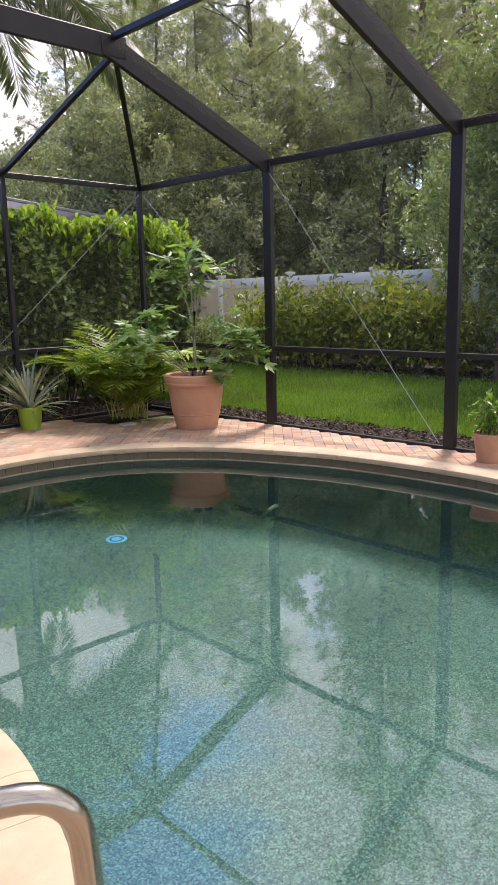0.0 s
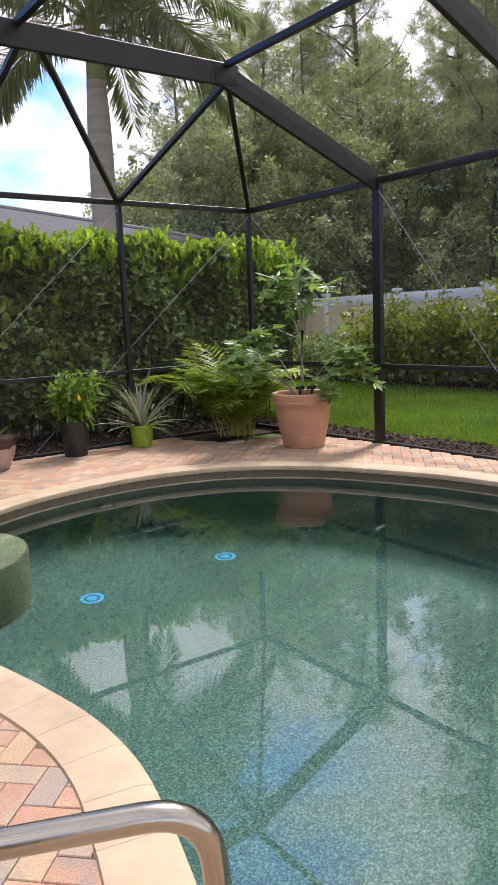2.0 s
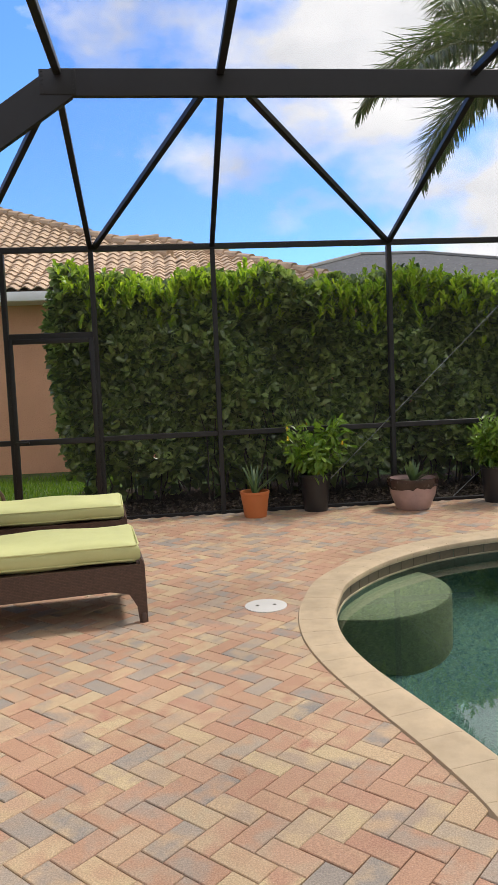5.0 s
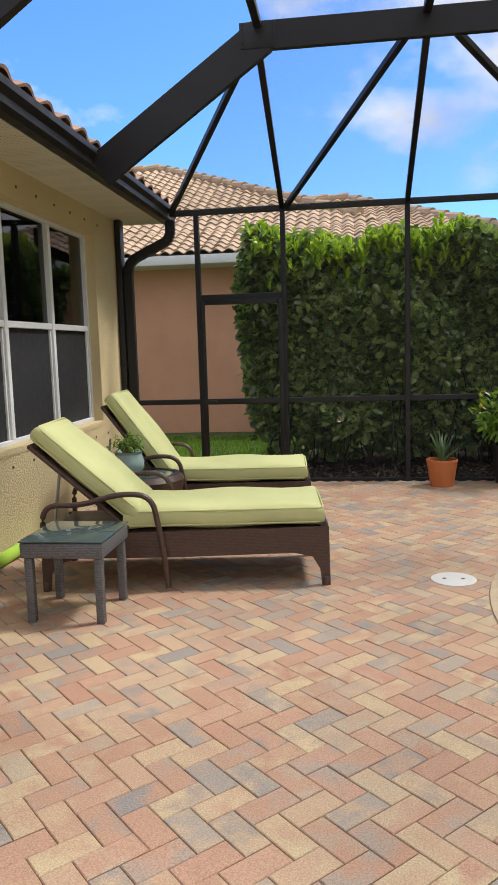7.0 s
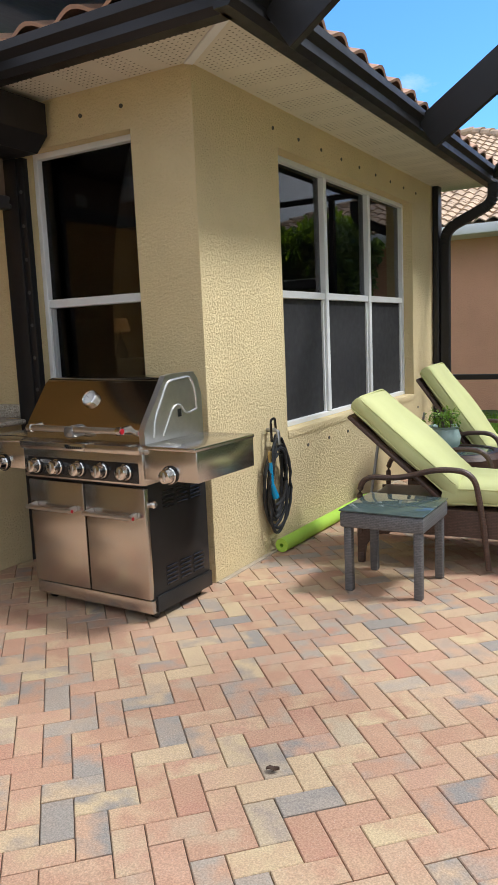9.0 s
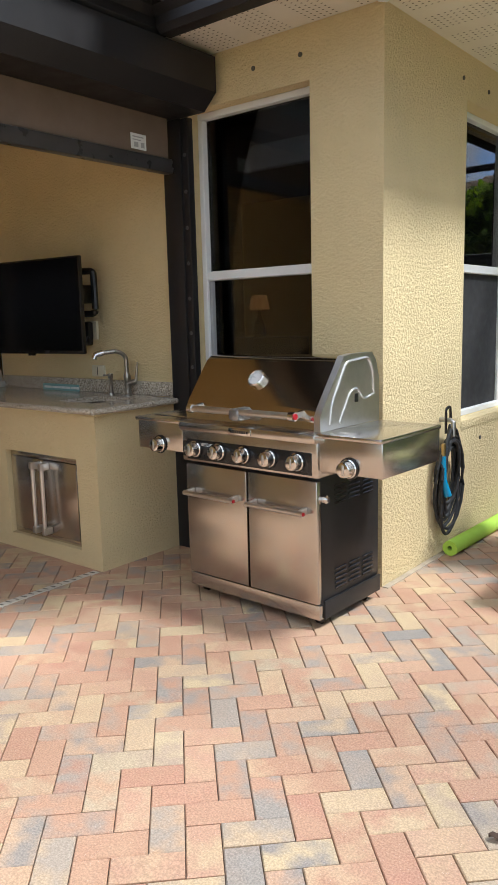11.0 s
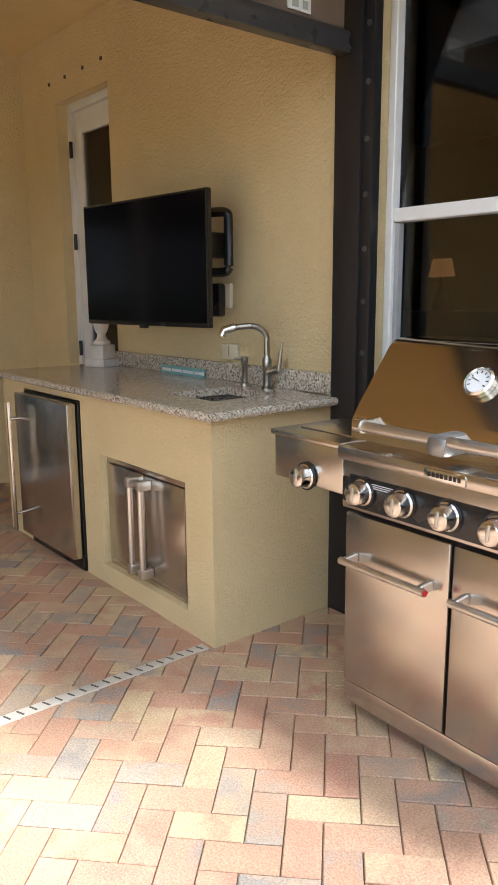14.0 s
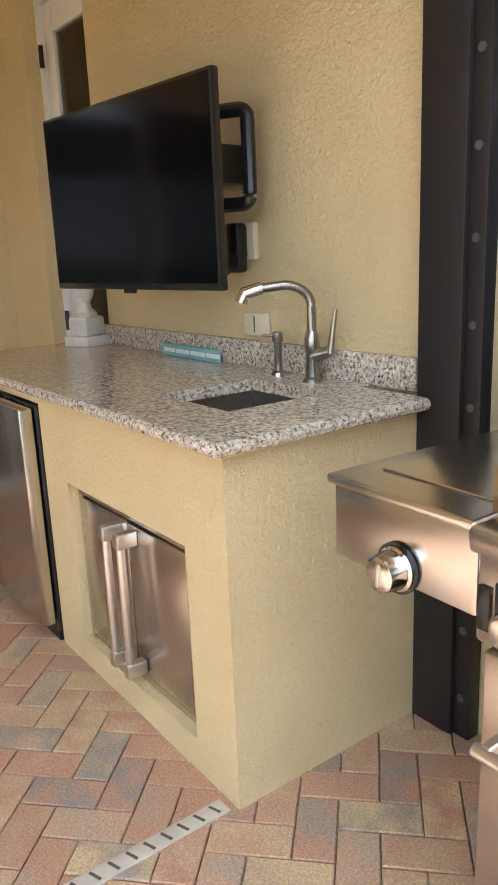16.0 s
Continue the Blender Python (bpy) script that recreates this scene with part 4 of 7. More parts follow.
for a, b in zip([-2.80, *NPOST], NPOST):
    panel([(a, CAGE_N, 0.0), (b, CAGE_N, 0.0), (b, CAGE_N, EAVE), (a, CAGE_N, EAVE)])
for a, b in zip(ys, ys[1:]):
    panel([(CAGE_E, a, 0.0), (CAGE_E, b, 0.0), (CAGE_E, b, EAVE), (CAGE_E, a, EAVE)])
panel([(-2.3, CAGE_N, EAVE), (CAGE_E, CAGE_N, EAVE), (BEND_E, 5.71, TZ), (BEND_W, 5.71, TZ)], ROOF_SCREEN)
panel([(CAGE_E, CAGE_N, EAVE), (CAGE_E, 5.71, EAVE), (BEND_E, 5.71, TZ)], ROOF_SCREEN)
for a, b in zip(TRUSS_Y, TRUSS_Y[1:]):
    panel([(CAGE_E, a, EAVE), (CAGE_E, b, EAVE), (BEND_E, b, TZ), (BEND_E, a, TZ)], ROOF_SCREEN)
    panel([(BEND_W, a, TZ + 0.1), (BEND_E, a, TZ + 0.1), (BEND_E, b, TZ + 0.1), (BEND_W, b, TZ + 0.1)], ROOF_SCREEN)

# screen door in its frame
sd = thing("door_1", "narrow dark bronze screen door, closed", "screen door", "", "structure", (-1.565, CAGE_N - 0.045, 0))
bm = bmesh.new()
for lo, hi in (((-0.44, -0.02, 0.03), (-0.39, 0.02, 1.945)), ((0.39, -0.02, 0.03), (0.44, 0.02, 1.945)), ((-0.39, -0.02, 1.895), (0.39, 0.02, 1.945)), ((-0.39, -0.02, 0.03), (0.39, 0.02, 0.10)), ((-0.39, -0.02, 0.84), (0.39, 0.02, 0.90))):
    box(bm, lo, hi, 0.003)
part("door_frame", bm, BRONZE, sd)
bm = bmesh.new()
box(bm, (-0.42, -0.045, 0.86), (-0.28, -0.022, 0.885), 0.005)
part("door_handle", bm, plain("handle_black", (0.012, 0.012, 0.012), 0.35), sd, "black door latch")

# ---- hedge ----


def hedge():
    rng = np.random.default_rng(3)
    h = thing("hedge", "dense clipped clusia hedge with glossy leaves and yellow-green young tips", "hedge", "", "", (3.0, 9.4, -0.05))
    o = np.array([3.0, 9.4, -0.05])
    x0, x1 = -1.62, 7.35

    def depth(x, z):
        return 8.94 + 0.22 * np.sin(x * 2.1 + z) * np.sin(z * 2.7 + 0.6 * x) + 0.10 * np.sin(x * 5.3 + 2 * z)

    def top(x):
        return 2.63 + 0.06 * np.sin(x * 3.1) + 0.05 * np.sin(x * 7.7 + 1) - 0.028 * x

    n = 8200
    x = rng.uniform(x0, x1, n)
    z = rng.uniform(0.10, 1, n) ** 0.85 * top(x)
    y = depth(x, z) + rng.exponential(0.13, n)
    front = np.stack([x, y, z], 1)
    # the west and east ends and the top
    m = 1500
    zz = rng.uniform(0.25, 1, m) * 2.55
    yy = rng.uniform(8.95, 10.3, m)
    west = np.stack([x0 + 0.12 * np.sin(zz * 3 + yy * 4) + rng.exponential(0.1, m), yy, zz], 1)
    eastp = np.stack([x1 + 0.1 * np.sin(zz * 3 + yy * 4) - rng.exponential(0.1, m), yy, zz], 1)
    k = 2600
    xt = rng.uniform(x0, x1, k)
    topp = np.stack([xt, rng.uniform(8.9, 10.3, k), top(xt) - rng.exponential(0.05, k)], 1)
    C = np.concatenate([front, west, eastp, topp])
    N = np.concatenate([np.tile([0, -1, 0.35], (n, 1)), np.tile([-1, -0.2, 0.35], (m, 1)), np.tile([1, -0.2, 0.35], (m, 1)), np.tile([0, -0.3, 1.0], (k, 1))])
    N = unit(N + rng.normal(0, 0.35, N.shape))
    per = 5
    P = np.repeat(C, per, 0) + rng.normal(0, 0.012, (len(C) * per, 3))
    NN = np.repeat(N, per, 0)
    D = unit(NN * 0.45 + sphere_dirs(len(P), rng) + np.array([0, 0, 0.25]))
    L = rng.uniform(0.085, 0.15, len(P))
    W = L * rng.uniform(0.58, 0.74, len(P))
    V, F = leaf_arrays(P, D, unit(NN * 1.1 + np.array([0, 0, 0.9]) + rng.normal(0, 0.35, NN.shape)), L, W, 0.62, 0.18, 0.08)
    ob = new("leaves", raw_mesh("hedge_leaves", V - o, F, HEDGE_LEAF))
    ob.parent = h
    # upright young shoots along the top
    s = 2100
    xs = rng.uniform(x0, x1, s)
    front_row = rng.random(s) < 0.72
    ysh = np.where(front_row, rng.uniform(8.72, 9.25, s), rng.uniform(9.2, 10.2, s))
    long_ = rng.random(s) < 0.09
    zs = top(xs) - np.where(front_row, np.abs(rng.normal(0, 0.20, s)) + 0.12 * (0.5 + 0.5 * np.sin(xs * 4.3 + 2.0 * np.sin(xs * 1.7))), 0.03) + np.where(long_, 0.10, 0.0)
    B = np.stack([xs, ysh, zs], 1)
    lean = unit(np.stack([rng.normal(0, 0.22, s), rng.normal(-0.15, 0.2, s), np.ones(s)], 1))
    PP, DD, UU = [], [], []
    for j in range(7):
        ang = rng.uniform(0, 2 * np.pi, s)
        side = np.stack([np.cos(ang), np.sin(ang), np.zeros(s)], 1)
        PP.append(B + lean * (j * 0.016))
        DD.append(unit(lean * (0.65 + 0.12 * j) + side * 0.7))
        UU.append(side * -0.6 + lean)
    P, D, U = np.concatenate(PP), np.concatenate(DD), np.concatenate(UU)
    L = rng.uniform(0.065, 0.115, len(P))
    V, F = leaf_arrays(P, D, U, L, L * 0.5, 0.65, 0.25, 0.03)
    ob = new("young_shoots", raw_mesh("young_shoots", V - o, F, SHOOT_LEAF))
    ob.parent = h
    tagged(ob, "yellow-green young shoots")
    # stems low down, and a dark dense middle
    bm = bmesh.new()
    for i in range(110):
        xx, yb = rng.uniform(x0 + 0.1, x1 - 0.1), rng.uniform(9.05, 9.6)
        p0 = Vector((xx, yb, 0)) - Vector((3.0, 9.4, 0))
        pts = [p0]
        for q in range(4):
            p0 = p0 + Vector((rng.normal(0, 0.07), rng.normal(-0.02, 0.06), 0.28))
            pts.append(p0)
        tube(bm, pts, rng.uniform(0.008, 0.018), 5, 0.004)
    part("stems", bm, TWIG, h, "bare brown stems")
    V, F = [], []
    c = 9000
    P = np.stack([rng.uniform(x0 + 0.15, x1 - 0.15, c), rng.uniform(9.3, 10.1, c), rng.uniform(0.05, 2.45, c)], 1)
    D = sphere_dirs(c, rng)
    L = rng.uniform(0.14, 0.22, c)
    V, F = kite_arrays(P, D, sphere_dirs(c, rng), L, L * 0.75)
    ob = new("inner_leaves", raw_mesh("inner_leaves", V - o, F, HEDGE_LEAF))
    ob.parent = h


hedge()

# ---- trees ----


def limbs(bm, base, h, r, rng, count, spread, rise, start=0.35, wander=0.05):
    """A tapered trunk with limbs; returns the limb ends."""
    pts, p = [], Vector(base)
    steps = 9
    for i in range(steps + 1):
        pts.append(p.copy())
        p = p + Vector((rng.normal(0, wander), rng.normal(0, wander), h / steps))
    tube(bm, pts, r, 9, r * 0.25)
    ends = []
    for i in range(count):
        f = start + (1 - start) * (i + rng.random()) / count
        k = min(int(f * steps), steps - 1)
        q = pts[k].lerp(pts[k + 1], f * steps - k)
        a = rng.uniform(0, 2 * math.pi)
        ln = spread * (1.15 - 0.65 * f) * rng.uniform(0.6, 1.2)
        d = Vector((math.cos(a), math.sin(a), rise * rng.uniform(0.5, 1.3)))
        path = [q]
        for s in range(4):
            q = q + d * ln / 4 + Vector((rng.normal(0, 0.06), rng.normal(0, 0.06), rng.normal(0.02, 0.06))) * ln
            path.append(q)
        tube(bm, path, r * 0.32 * (1.1 - f * 0.6), 5, r * 0.05)
        ends.append([Vector(v) for v in path[1:]])
    return ends


def pine(seed, h):
    rng = np.random.default_rng(seed)
    t = thing("pine_tree", "tall slender slash pine with a sparse needle crown", "tree", "woods behind the fence")
    bm = bmesh.new()
    ends = limbs(bm, (0, 0, -0.1), h, 0.17, rng, 34, 2.4, 0.35, 0.34, 0.07)
    part("trunk", bm, BARK, t, "grey-brown bark")
    C = np.array([tuple(p + Vector(rng.normal(0, 0.26, 3))) for path in ends for p in path for _ in range(3)])
    m = 46
    P = np.repeat(C, m, 0) + rng.normal(0, 0.05, (len(C) * m, 3))
    D = unit(sphere_dirs(len(P), rng) + np.array([0, 0, 0.35]))
    L = rng.uniform(0.20, 0.34, len(P))
    V, F = kite_arrays(P, D, sphere_dirs(len(P), rng), L, np.full(len(P), 0.021))
    ob = new("crown", raw_mesh("pine_crown", V, F, PINE_NEEDLE))
    ob.parent = t
    return t


def broadleaf(name, seed, h, crown_r, z_low, leaf, material, n_clumps, per, label, trunk_r=0.13, group="woods behind the fence"):
    rng = np.random.default_rng(seed)
    t = thing(name, label, "tree", group)
    bm = bmesh.new()
    ends = limbs(bm, (0, 0, -0.1), h * 0.85, trunk_r, rng, 18, crown_r * 0.95, 0.55, z_low / h, 0.09)
    part("trunk", bm, BARK, t, "grey-brown bark")
    pts = np.array([tuple(p) for path in ends for p in path])
    C = pts[rng.integers(0, len(pts), n_clumps)] + rng.normal(0, crown_r * 0.16, (n_clumps, 3))
    C[:, 2] = np.maximum(C[:, 2], z_low * 0.8)
    size = rng.uniform(0.12, 0.34, n_clumps) * crown_r / 2.2
    P = np.repeat(C, per, 0) + sphere_dirs(n_clumps * per, rng) * np.repeat(size, per)[:, None] * rng.uniform(0.25, 1.0, (n_clumps * per, 1))
    D = unit(sphere_dirs(len(P), rng) + np.array([0, 0, -0.15]))
    L = rng.uniform(0.7, 1.3, len(P)) * leaf
    V, F = kite_arrays(P, D, unit(sphere_dirs(len(P), rng) + np.array([0, 0, 0.8])), L, L * 0.45)
    ob = new("crown", raw_mesh(name + "_crown", V, F, material))
    ob.parent = t
    return t


def place_copies(protos, spots, seed, lo=0.85, hi=1.15):
    rng = np.random.default_rng(seed)
    for i, (x, y) in enumerate(spots):
        pr = protos[i % len(protos)]
        s = rng.uniform(lo, hi)
        m = pose(x, y, -0.07, 0, 0, rng.uniform(0, 360)) @ Matrix.Diagonal((s, s, s, 1))
        if i < len(protos):
            pr.matrix_basis = m
        else:
            c = copy_thing(pr, Matrix.Identity(4))
            c.matrix_basis = m


def grid_spots(n, x0, x1, y0, y1, seed, gap):
    rng = np.random.default_rng(seed)
    out = []
    while len(out) < n:
        p = rng.uniform((x0, y0), (x1, y1))
        if p[0] * 0.62 + p[1] * 0.78 < 15.5 and p[0] < 16 or p[0] < 0.60 * p[1]:
            continue
        if all(np.hypot(*(p - q)) > gap for q in out):
            out.append(p)
        else:
            gap *= 0.995
    return [tuple(p) for p in out]


place_copies([pine(11, 15.5), pine(12, 13.5), pine(13, 17.0)], grid_spots(54, 16.5, 44, -6, 44, 5, 3.2), 21)
place_copies([broadleaf("oak_tree", s, h, r, 1.0, 0.125, OAK_LEAF, 300, 62, "dark green broadleaf tree at the edge of the woods") for s, h, r in ((31, 7.5, 3.4), (32, 6.2, 3.0), (33, 9.0, 3.6))], grid_spots(24, 15.5, 40, -4, 40, 6, 3.2), 22, 0.8, 1.08)
# bushy dark trees close behind the hedge's end
place_copies([broadleaf("understory_tree", 41, 6.5, 2.6, 0.6, 0.115, OAK_LEAF, 340, 78, "dark small-leaved tree behind the fence", 0.072)], [(14.5, 21.0), (13.6, 23.5), (17.5, 17.0), (19.0, 12.5), (21.0, 7.5), (17.0, 27.0), (15.5, 25.5), (20.5, 16.5), (18.5, 21.5), (23.0, 3.0), (12.3, 19.0), (13.2, 17.4)], 23, 1.05, 1.45)
# open olive-green tree in the bed
place_copies([broadleaf("wax_myrtle", 51, 6.0, 2.3, 1.2, 0.105, MYRTLE_LEAF, 800, 38, "slender olive-green tree with fine leaves in the fence bed", 0.07, "bed trees")], [(11.6, 5.9), (12.6, 3.2)], 24, 0.95, 1.05)

# ---- outdoor kitchen ----
STEEL = steel_mat("brushed_steel", (0.60, 0.56, 0.51), 0.24, (60.0, 60.0, 1.0))
STEEL_H = steel_mat("brushed_steel_flat", (0.60, 0.57, 0.53), 0.24, (1.0, 60.0, 60.0))
CHROME = plain("polished_steel", (0.70, 0.69, 0.67), 0.12, 1.0, 0.04, 5.0)
SATIN = plain("satin_steel", (0.66, 0.64, 0.61), 0.34, 1.0, 0.05, 30.0)
BLACK = plain("black_enamel", (0.012, 0.012, 0.013), 0.25, 0, 0.1, 4.0)
BLACKM = plain("black_steel_sheet", (0.02, 0.02, 0.021), 0.4, 0.2, 0.2, 4.0)
RED = plain("red_badge", (0.45, 0.01, 0.02), 0.3, 0, 0.05)
GRANITE = granite_mat()
NICKEL = steel_mat("brushed_nickel", (0.36, 0.34, 0.31), 0.28, (40.0, 40.0, 1.0))
RX90 = Matrix.Rotation(radians(90), 4, "X")
RY90 = Matrix.Rotation(radians(90), 4, "Y")


def rod(bm, p, q, r, sides=14):
    tube(bm, [p, q], r, sides)


def grill():
    g = thing("gas_grill", "stainless steel gas grill on a cabinet, lid closed", "grill", "", "", (-3.267, 2.975, 0), -2.0)
    W = 0.405  # half width of the cabinet
    bm = bmesh.new()
    box(bm, (-W, 0.02, 0.06), (W, 0.50, 0.70), 0.006)
    part("cabinet", bm, BLACKM, g, "black sheet-steel cabinet sides")
    bm = bmesh.new()
    box(bm, (-W - 0.003, -0.004, 0.045), (W + 0.003, 0.03, 0.115), 0.005)
    part("plinth", bm, STEEL_H, g, "steel plinth")
    bm = bmesh.new()
    box(bm, (W, 0.03, 0.045), (W + 0.012, 0.50, 0.13), 0.004)
    part("side_plinth", bm, BLACKM, g)
    for k, (z0, z1) in enumerate(((0.16, 0.27), (0.56, 0.66))):
        for c in range(3):
            for r in range(5):
                bm = bmesh.new()
                y0 = 0.12 + c * 0.115
                box(bm, (W, y0, z0 + r * (z1 - z0) / 5), (W + 0.006, y0 + 0.09, z0 + (r + 0.5) * (z1 - z0) / 5), 0.002, None, 1)
                part("vent_louvre", bm, BLACK, g)
    for i, (x0, x1) in enumerate(((-W, -0.005), (0.005, W))):
        bm = bmesh.new()
        box(bm, (x0, -0.012, 0.12), (x1, 0.02, 0.685), 0.006)
        d = part("door", bm, STEEL, g, "brushed steel cabinet door")
        bm = bmesh.new()
        a, b = (x0 + 0.05, x1 - 0.06)
        rod(bm, (a - 0.02, -0.062, 0.545), (b + 0.02, -0.062, 0.545), 0.012)
        for x in (a, b):
            beam(bm, (x, -0.012, 0.55), (x, -0.062, 0.545), 0.018, 0.03)
        part("door_handle", bm, SATIN, d, "satin steel tubular handle")
        bm = bmesh.new()
        disc(bm, 0.009, 0, 0.003, Matrix.Translation((b + 0.0205, -0.062, 0.545)) @ RY90, 12)
        part("badge", bm, RED, d, "small red badge")
    # control panel and knobs
    bm = bmesh.new()
    box(bm, (-W - 0.012, -0.02, 0.70), (W + 0.012, 0.50, 0.885), 0.008)
    part("firebox_front", bm, STEEL_H, g, "steel firebox and control panel")
    bm = bmesh.new()
    box(bm, (-W + 0.025, -0.0235, 0.712), (W - 0.02, -0.018, 0.812), 0.002)
    part("control_strip", bm, BLACK, g, "glossy black control strip")
    for i in range(6):
        bm = bmesh.new()
        box(bm, (-W + 0.10, -0.0250, 0.797 - i * 0.006), (-W + 0.20 - 0.01 * (i % 3), -0.0236, 0.799 - i * 0.006))
        part("print_line", bm, WHITE, g) if i < 3 else bm.free()

    def knob(x, z, y=-0.022):
        bm = bmesh.new()
        lathe(bm, [(0, 0), (0.041, 0), (0.041, 0.009), (0.036, 0.013), (0.035, 0.032), (0.032, 0.048), (0.026, 0.051), (0, 0.048)], 24, Matrix.Translation((x, y, z)) @ RX90)
        k = part("knob", bm, CHROME, g, "polished steel burner knob")
        bm = bmesh.new()
        lathe(bm, [(0.042, 0), (0.047, 0), (0.047, 0.006), (0.042, 0.006), (0.042, 0)], 24, Matrix.Translation((x, y, z)) @ RX90)
        part("bezel", bm, BLACK, k)
        bm = bmesh.new()
        box(bm, (x - 0.005, y - 0.0535, z - 0.022), (x + 0.005, y - 0.046, z + 0.022), 0.002)
        part("grip", bm, SATIN, k)

    for i in range(5):
        knob(-0.322 + i * 0.157, 0.766)
    # ledge under the hood
    bm = bmesh.new()
    box(bm, (-W - 0.015, -0.045, 0.855), (W + 0.015, 0.12, 0.90), 0.012)
    part("front_ledge", bm, STEEL_H, g, "rounded steel ledge")
    bm = bmesh.new()
    box(bm, (-0.075, -0.0495, 0.862), (0.06, -0.044, 0.892), 0.003)
    part("name_plate", bm, CHROME, g, "raised metal name plate")
    bm = bmesh.new()
    for i in range(8):
        box(bm, (-0.062 + i * 0.014, -0.0508, 0.871), (-0.053 + i * 0.014, -0.0492, 0.884))
    part("plate_print", bm, BLACKM, g, "dark lettering as plain bars")
    # hood: a folded sheet with two cast end plates
    sec = [(0.03, 0.90), (0.03, 0.965), (0.05, 1.0), (0.19, 1.185), (0.215, 1.205), (0.25, 1.213), (0.42, 1.213), (0.455, 1.19), (0.485, 1.10), (0.485, 0.90)]
    bm = bmesh.new()
    A = [bm.verts.new((-W - 0.025, y, z)) for y, z in sec]
    B = [bm.verts.new((W - 0.03, y, z)) for y, z in sec]
    for i in range(len(sec) - 1):
        bm.faces.new((A[i], A[i + 1], B[i + 1], B[i]))
    bm.faces.new(A)
    bm.faces.new(B)
    part("hood", bm, steel_mat("smoked_steel", (0.50, 0.44, 0.36), 0.13, (1.0, 50.0, 50.0)), g, "smooth steel hood, reflecting warm light")
    for x0, x1 in ((W - 0.032, W + 0.002),):
        bm = bmesh.new()
        big = [(y + (-0.015 if y < 0.25 else 0.015), z + (0.014 if z > 1.2 else 0)) for y, z in sec]
        A = [bm.verts.new((x0, y, z)) for y, z in big]
        B = [bm.verts.new((x1, y, z)) for y, z in big]
        for i in range(len(big)):
            j = (i + 1) % len(big)
            bm.faces.new((A[i], A[j], B[j], B[i]))
        bm.faces.new(A)
        bm.faces.new(B)
        part("end_plate", bm, SATIN, g, "bright cast end plate")
    bm = bmesh.new()
    rim = [(0.085, 0.925), (0.105, 1.02), (0.215, 1.19), (0.40, 1.205), (0.44, 1.14), (0.45, 1.03)]
    tube(bm, arc_path([(W + 0.004, y, z) for y, z in rim], 0.03, 4), 0.007, 8)
    tube(bm, arc_path([(W + 0.004, 0.45, 1.03), (W + 0.004, 0.36, 1.01), (W + 0.004, 0.31, 1.07), (W + 0.004, 0.25, 1.06), (W + 0.004, 0.16, 0.925)], 0.04, 4), 0.006, 8)
    part("cast_rib", bm, SATIN, g)
    bm = bmesh.new()
    box(bm, (W + 0.0015, 0.285, 1.005), (W + 0.0045, 0.315, 1.045), 0.001, None, 1)
    part("spit_slot", bm, BLACK, g)
    # thermometer
    bm = bmesh.new()
    mt = Matrix.Translation((-0.035, 0.128, 1.105)) @ Matrix.Rotation(radians(53), 4, "X")
    lathe(bm, [(0, 0), (0.046, 0), (0.046, 0.018), (0.040, 0.024), (0.037, 0.018), (0, 0.018)], 28, mt)
    th = part("thermometer", bm, CHROME, g, "round lid thermometer in a chrome ring")
    bm = bmesh.new()
    disc(bm, 0.036, 0.0185, 0.0195, mt)
    part("dial", bm, plain("dial_face", (0.55, 0.56, 0.57), 0.3, 0, 0.02), th)
    bm = bmesh.new()
    for i in range(9):
        a = radians(-120 + i * 30)
        box(bm, (-0.0015, 0.024, 0.0195), (0.0015, 0.032, 0.0202), 0, mt @ Matrix.Rotation(a, 4, "Z"))
    box(bm, (-0.001, -0.004, 0.0195), (0.001, 0.026, 0.0205), 0, mt @ Matrix.Rotation(radians(70), 4, "Z"))
    part("dial_marks", bm, BLACK, th)
    # lid handle
    bm = bmesh.new()
    rod(bm, (-0.335, -0.035, 0.968), (0.30, -0.035, 0.968), 0.016, 18)
    h = part("lid_handle", bm, SATIN, g, "long tubular lid handle")
    for x in (-0.035,):
        bm = bmesh.new()
        box(bm, (x - 0.035, -0.06, 0.925), (x + 0.035, 0.07, 0.985), 0.02)
        part("bracket", bm, plain("cast_grey", (0.30, 0.30, 0.30), 0.35, 0.8), h)
    for x in (-0.33, 0.295):
        bm = bmesh.new()
        rod(bm, (x - 0.014, -0.035, 0.968), (x + 0.014, -0.035, 0.968), 0.0215, 18)
        beam(bm, (x, -0.03, 0.968), (x, 0.07, 0.975), 0.02, 0.03)
        part("end_collar", bm, CHROME, h)
    bm = bmesh.new()
    disc(bm, 0.014, 0, 0.004, Matrix.Translation((0.309, -0.035, 0.968)) @ RY90, 16)
    part("badge", bm, RED, h, "small red badge")
    # side shelves
    for x0, x1, kx in ((-0.755, -W - 0.014, -0.585), (W + 0.014, 0.735, 0.575)):
        bm = bmesh.new()
        box(bm, (x0, -0.015, 0.735), (x1, 0.48, 0.895), 0.006)
        s = part("side_shelf", bm, STEEL_H, g, "boxed steel side shelf")
        bm = bmesh.new()
        box(bm, (x0 - 0.006, -0.03, 0.882), (x1 + 0.002, 0.49, 0.902), 0.006)
        part("shelf_lip", bm, STEEL_H, s)
        if x0 < 0:
            bm = bmesh.new()
            box(bm, (x0 + 0.05, 0.06, 0.9025), (x1 - 0.03, 0.42, 0.907), 0.002)
            part("burner_cover", bm, STEEL, s)
        knob(kx, 0.765, -0.017)
    bm = bmesh.new()
    box(bm, (-W - 0.005, -0.0245, 0.725), (-W + 0.016, -0.019, 0.80), 0.002)
    part("light_switch", bm, BLACK, g, "small black light switch")
    bm = bmesh.new()
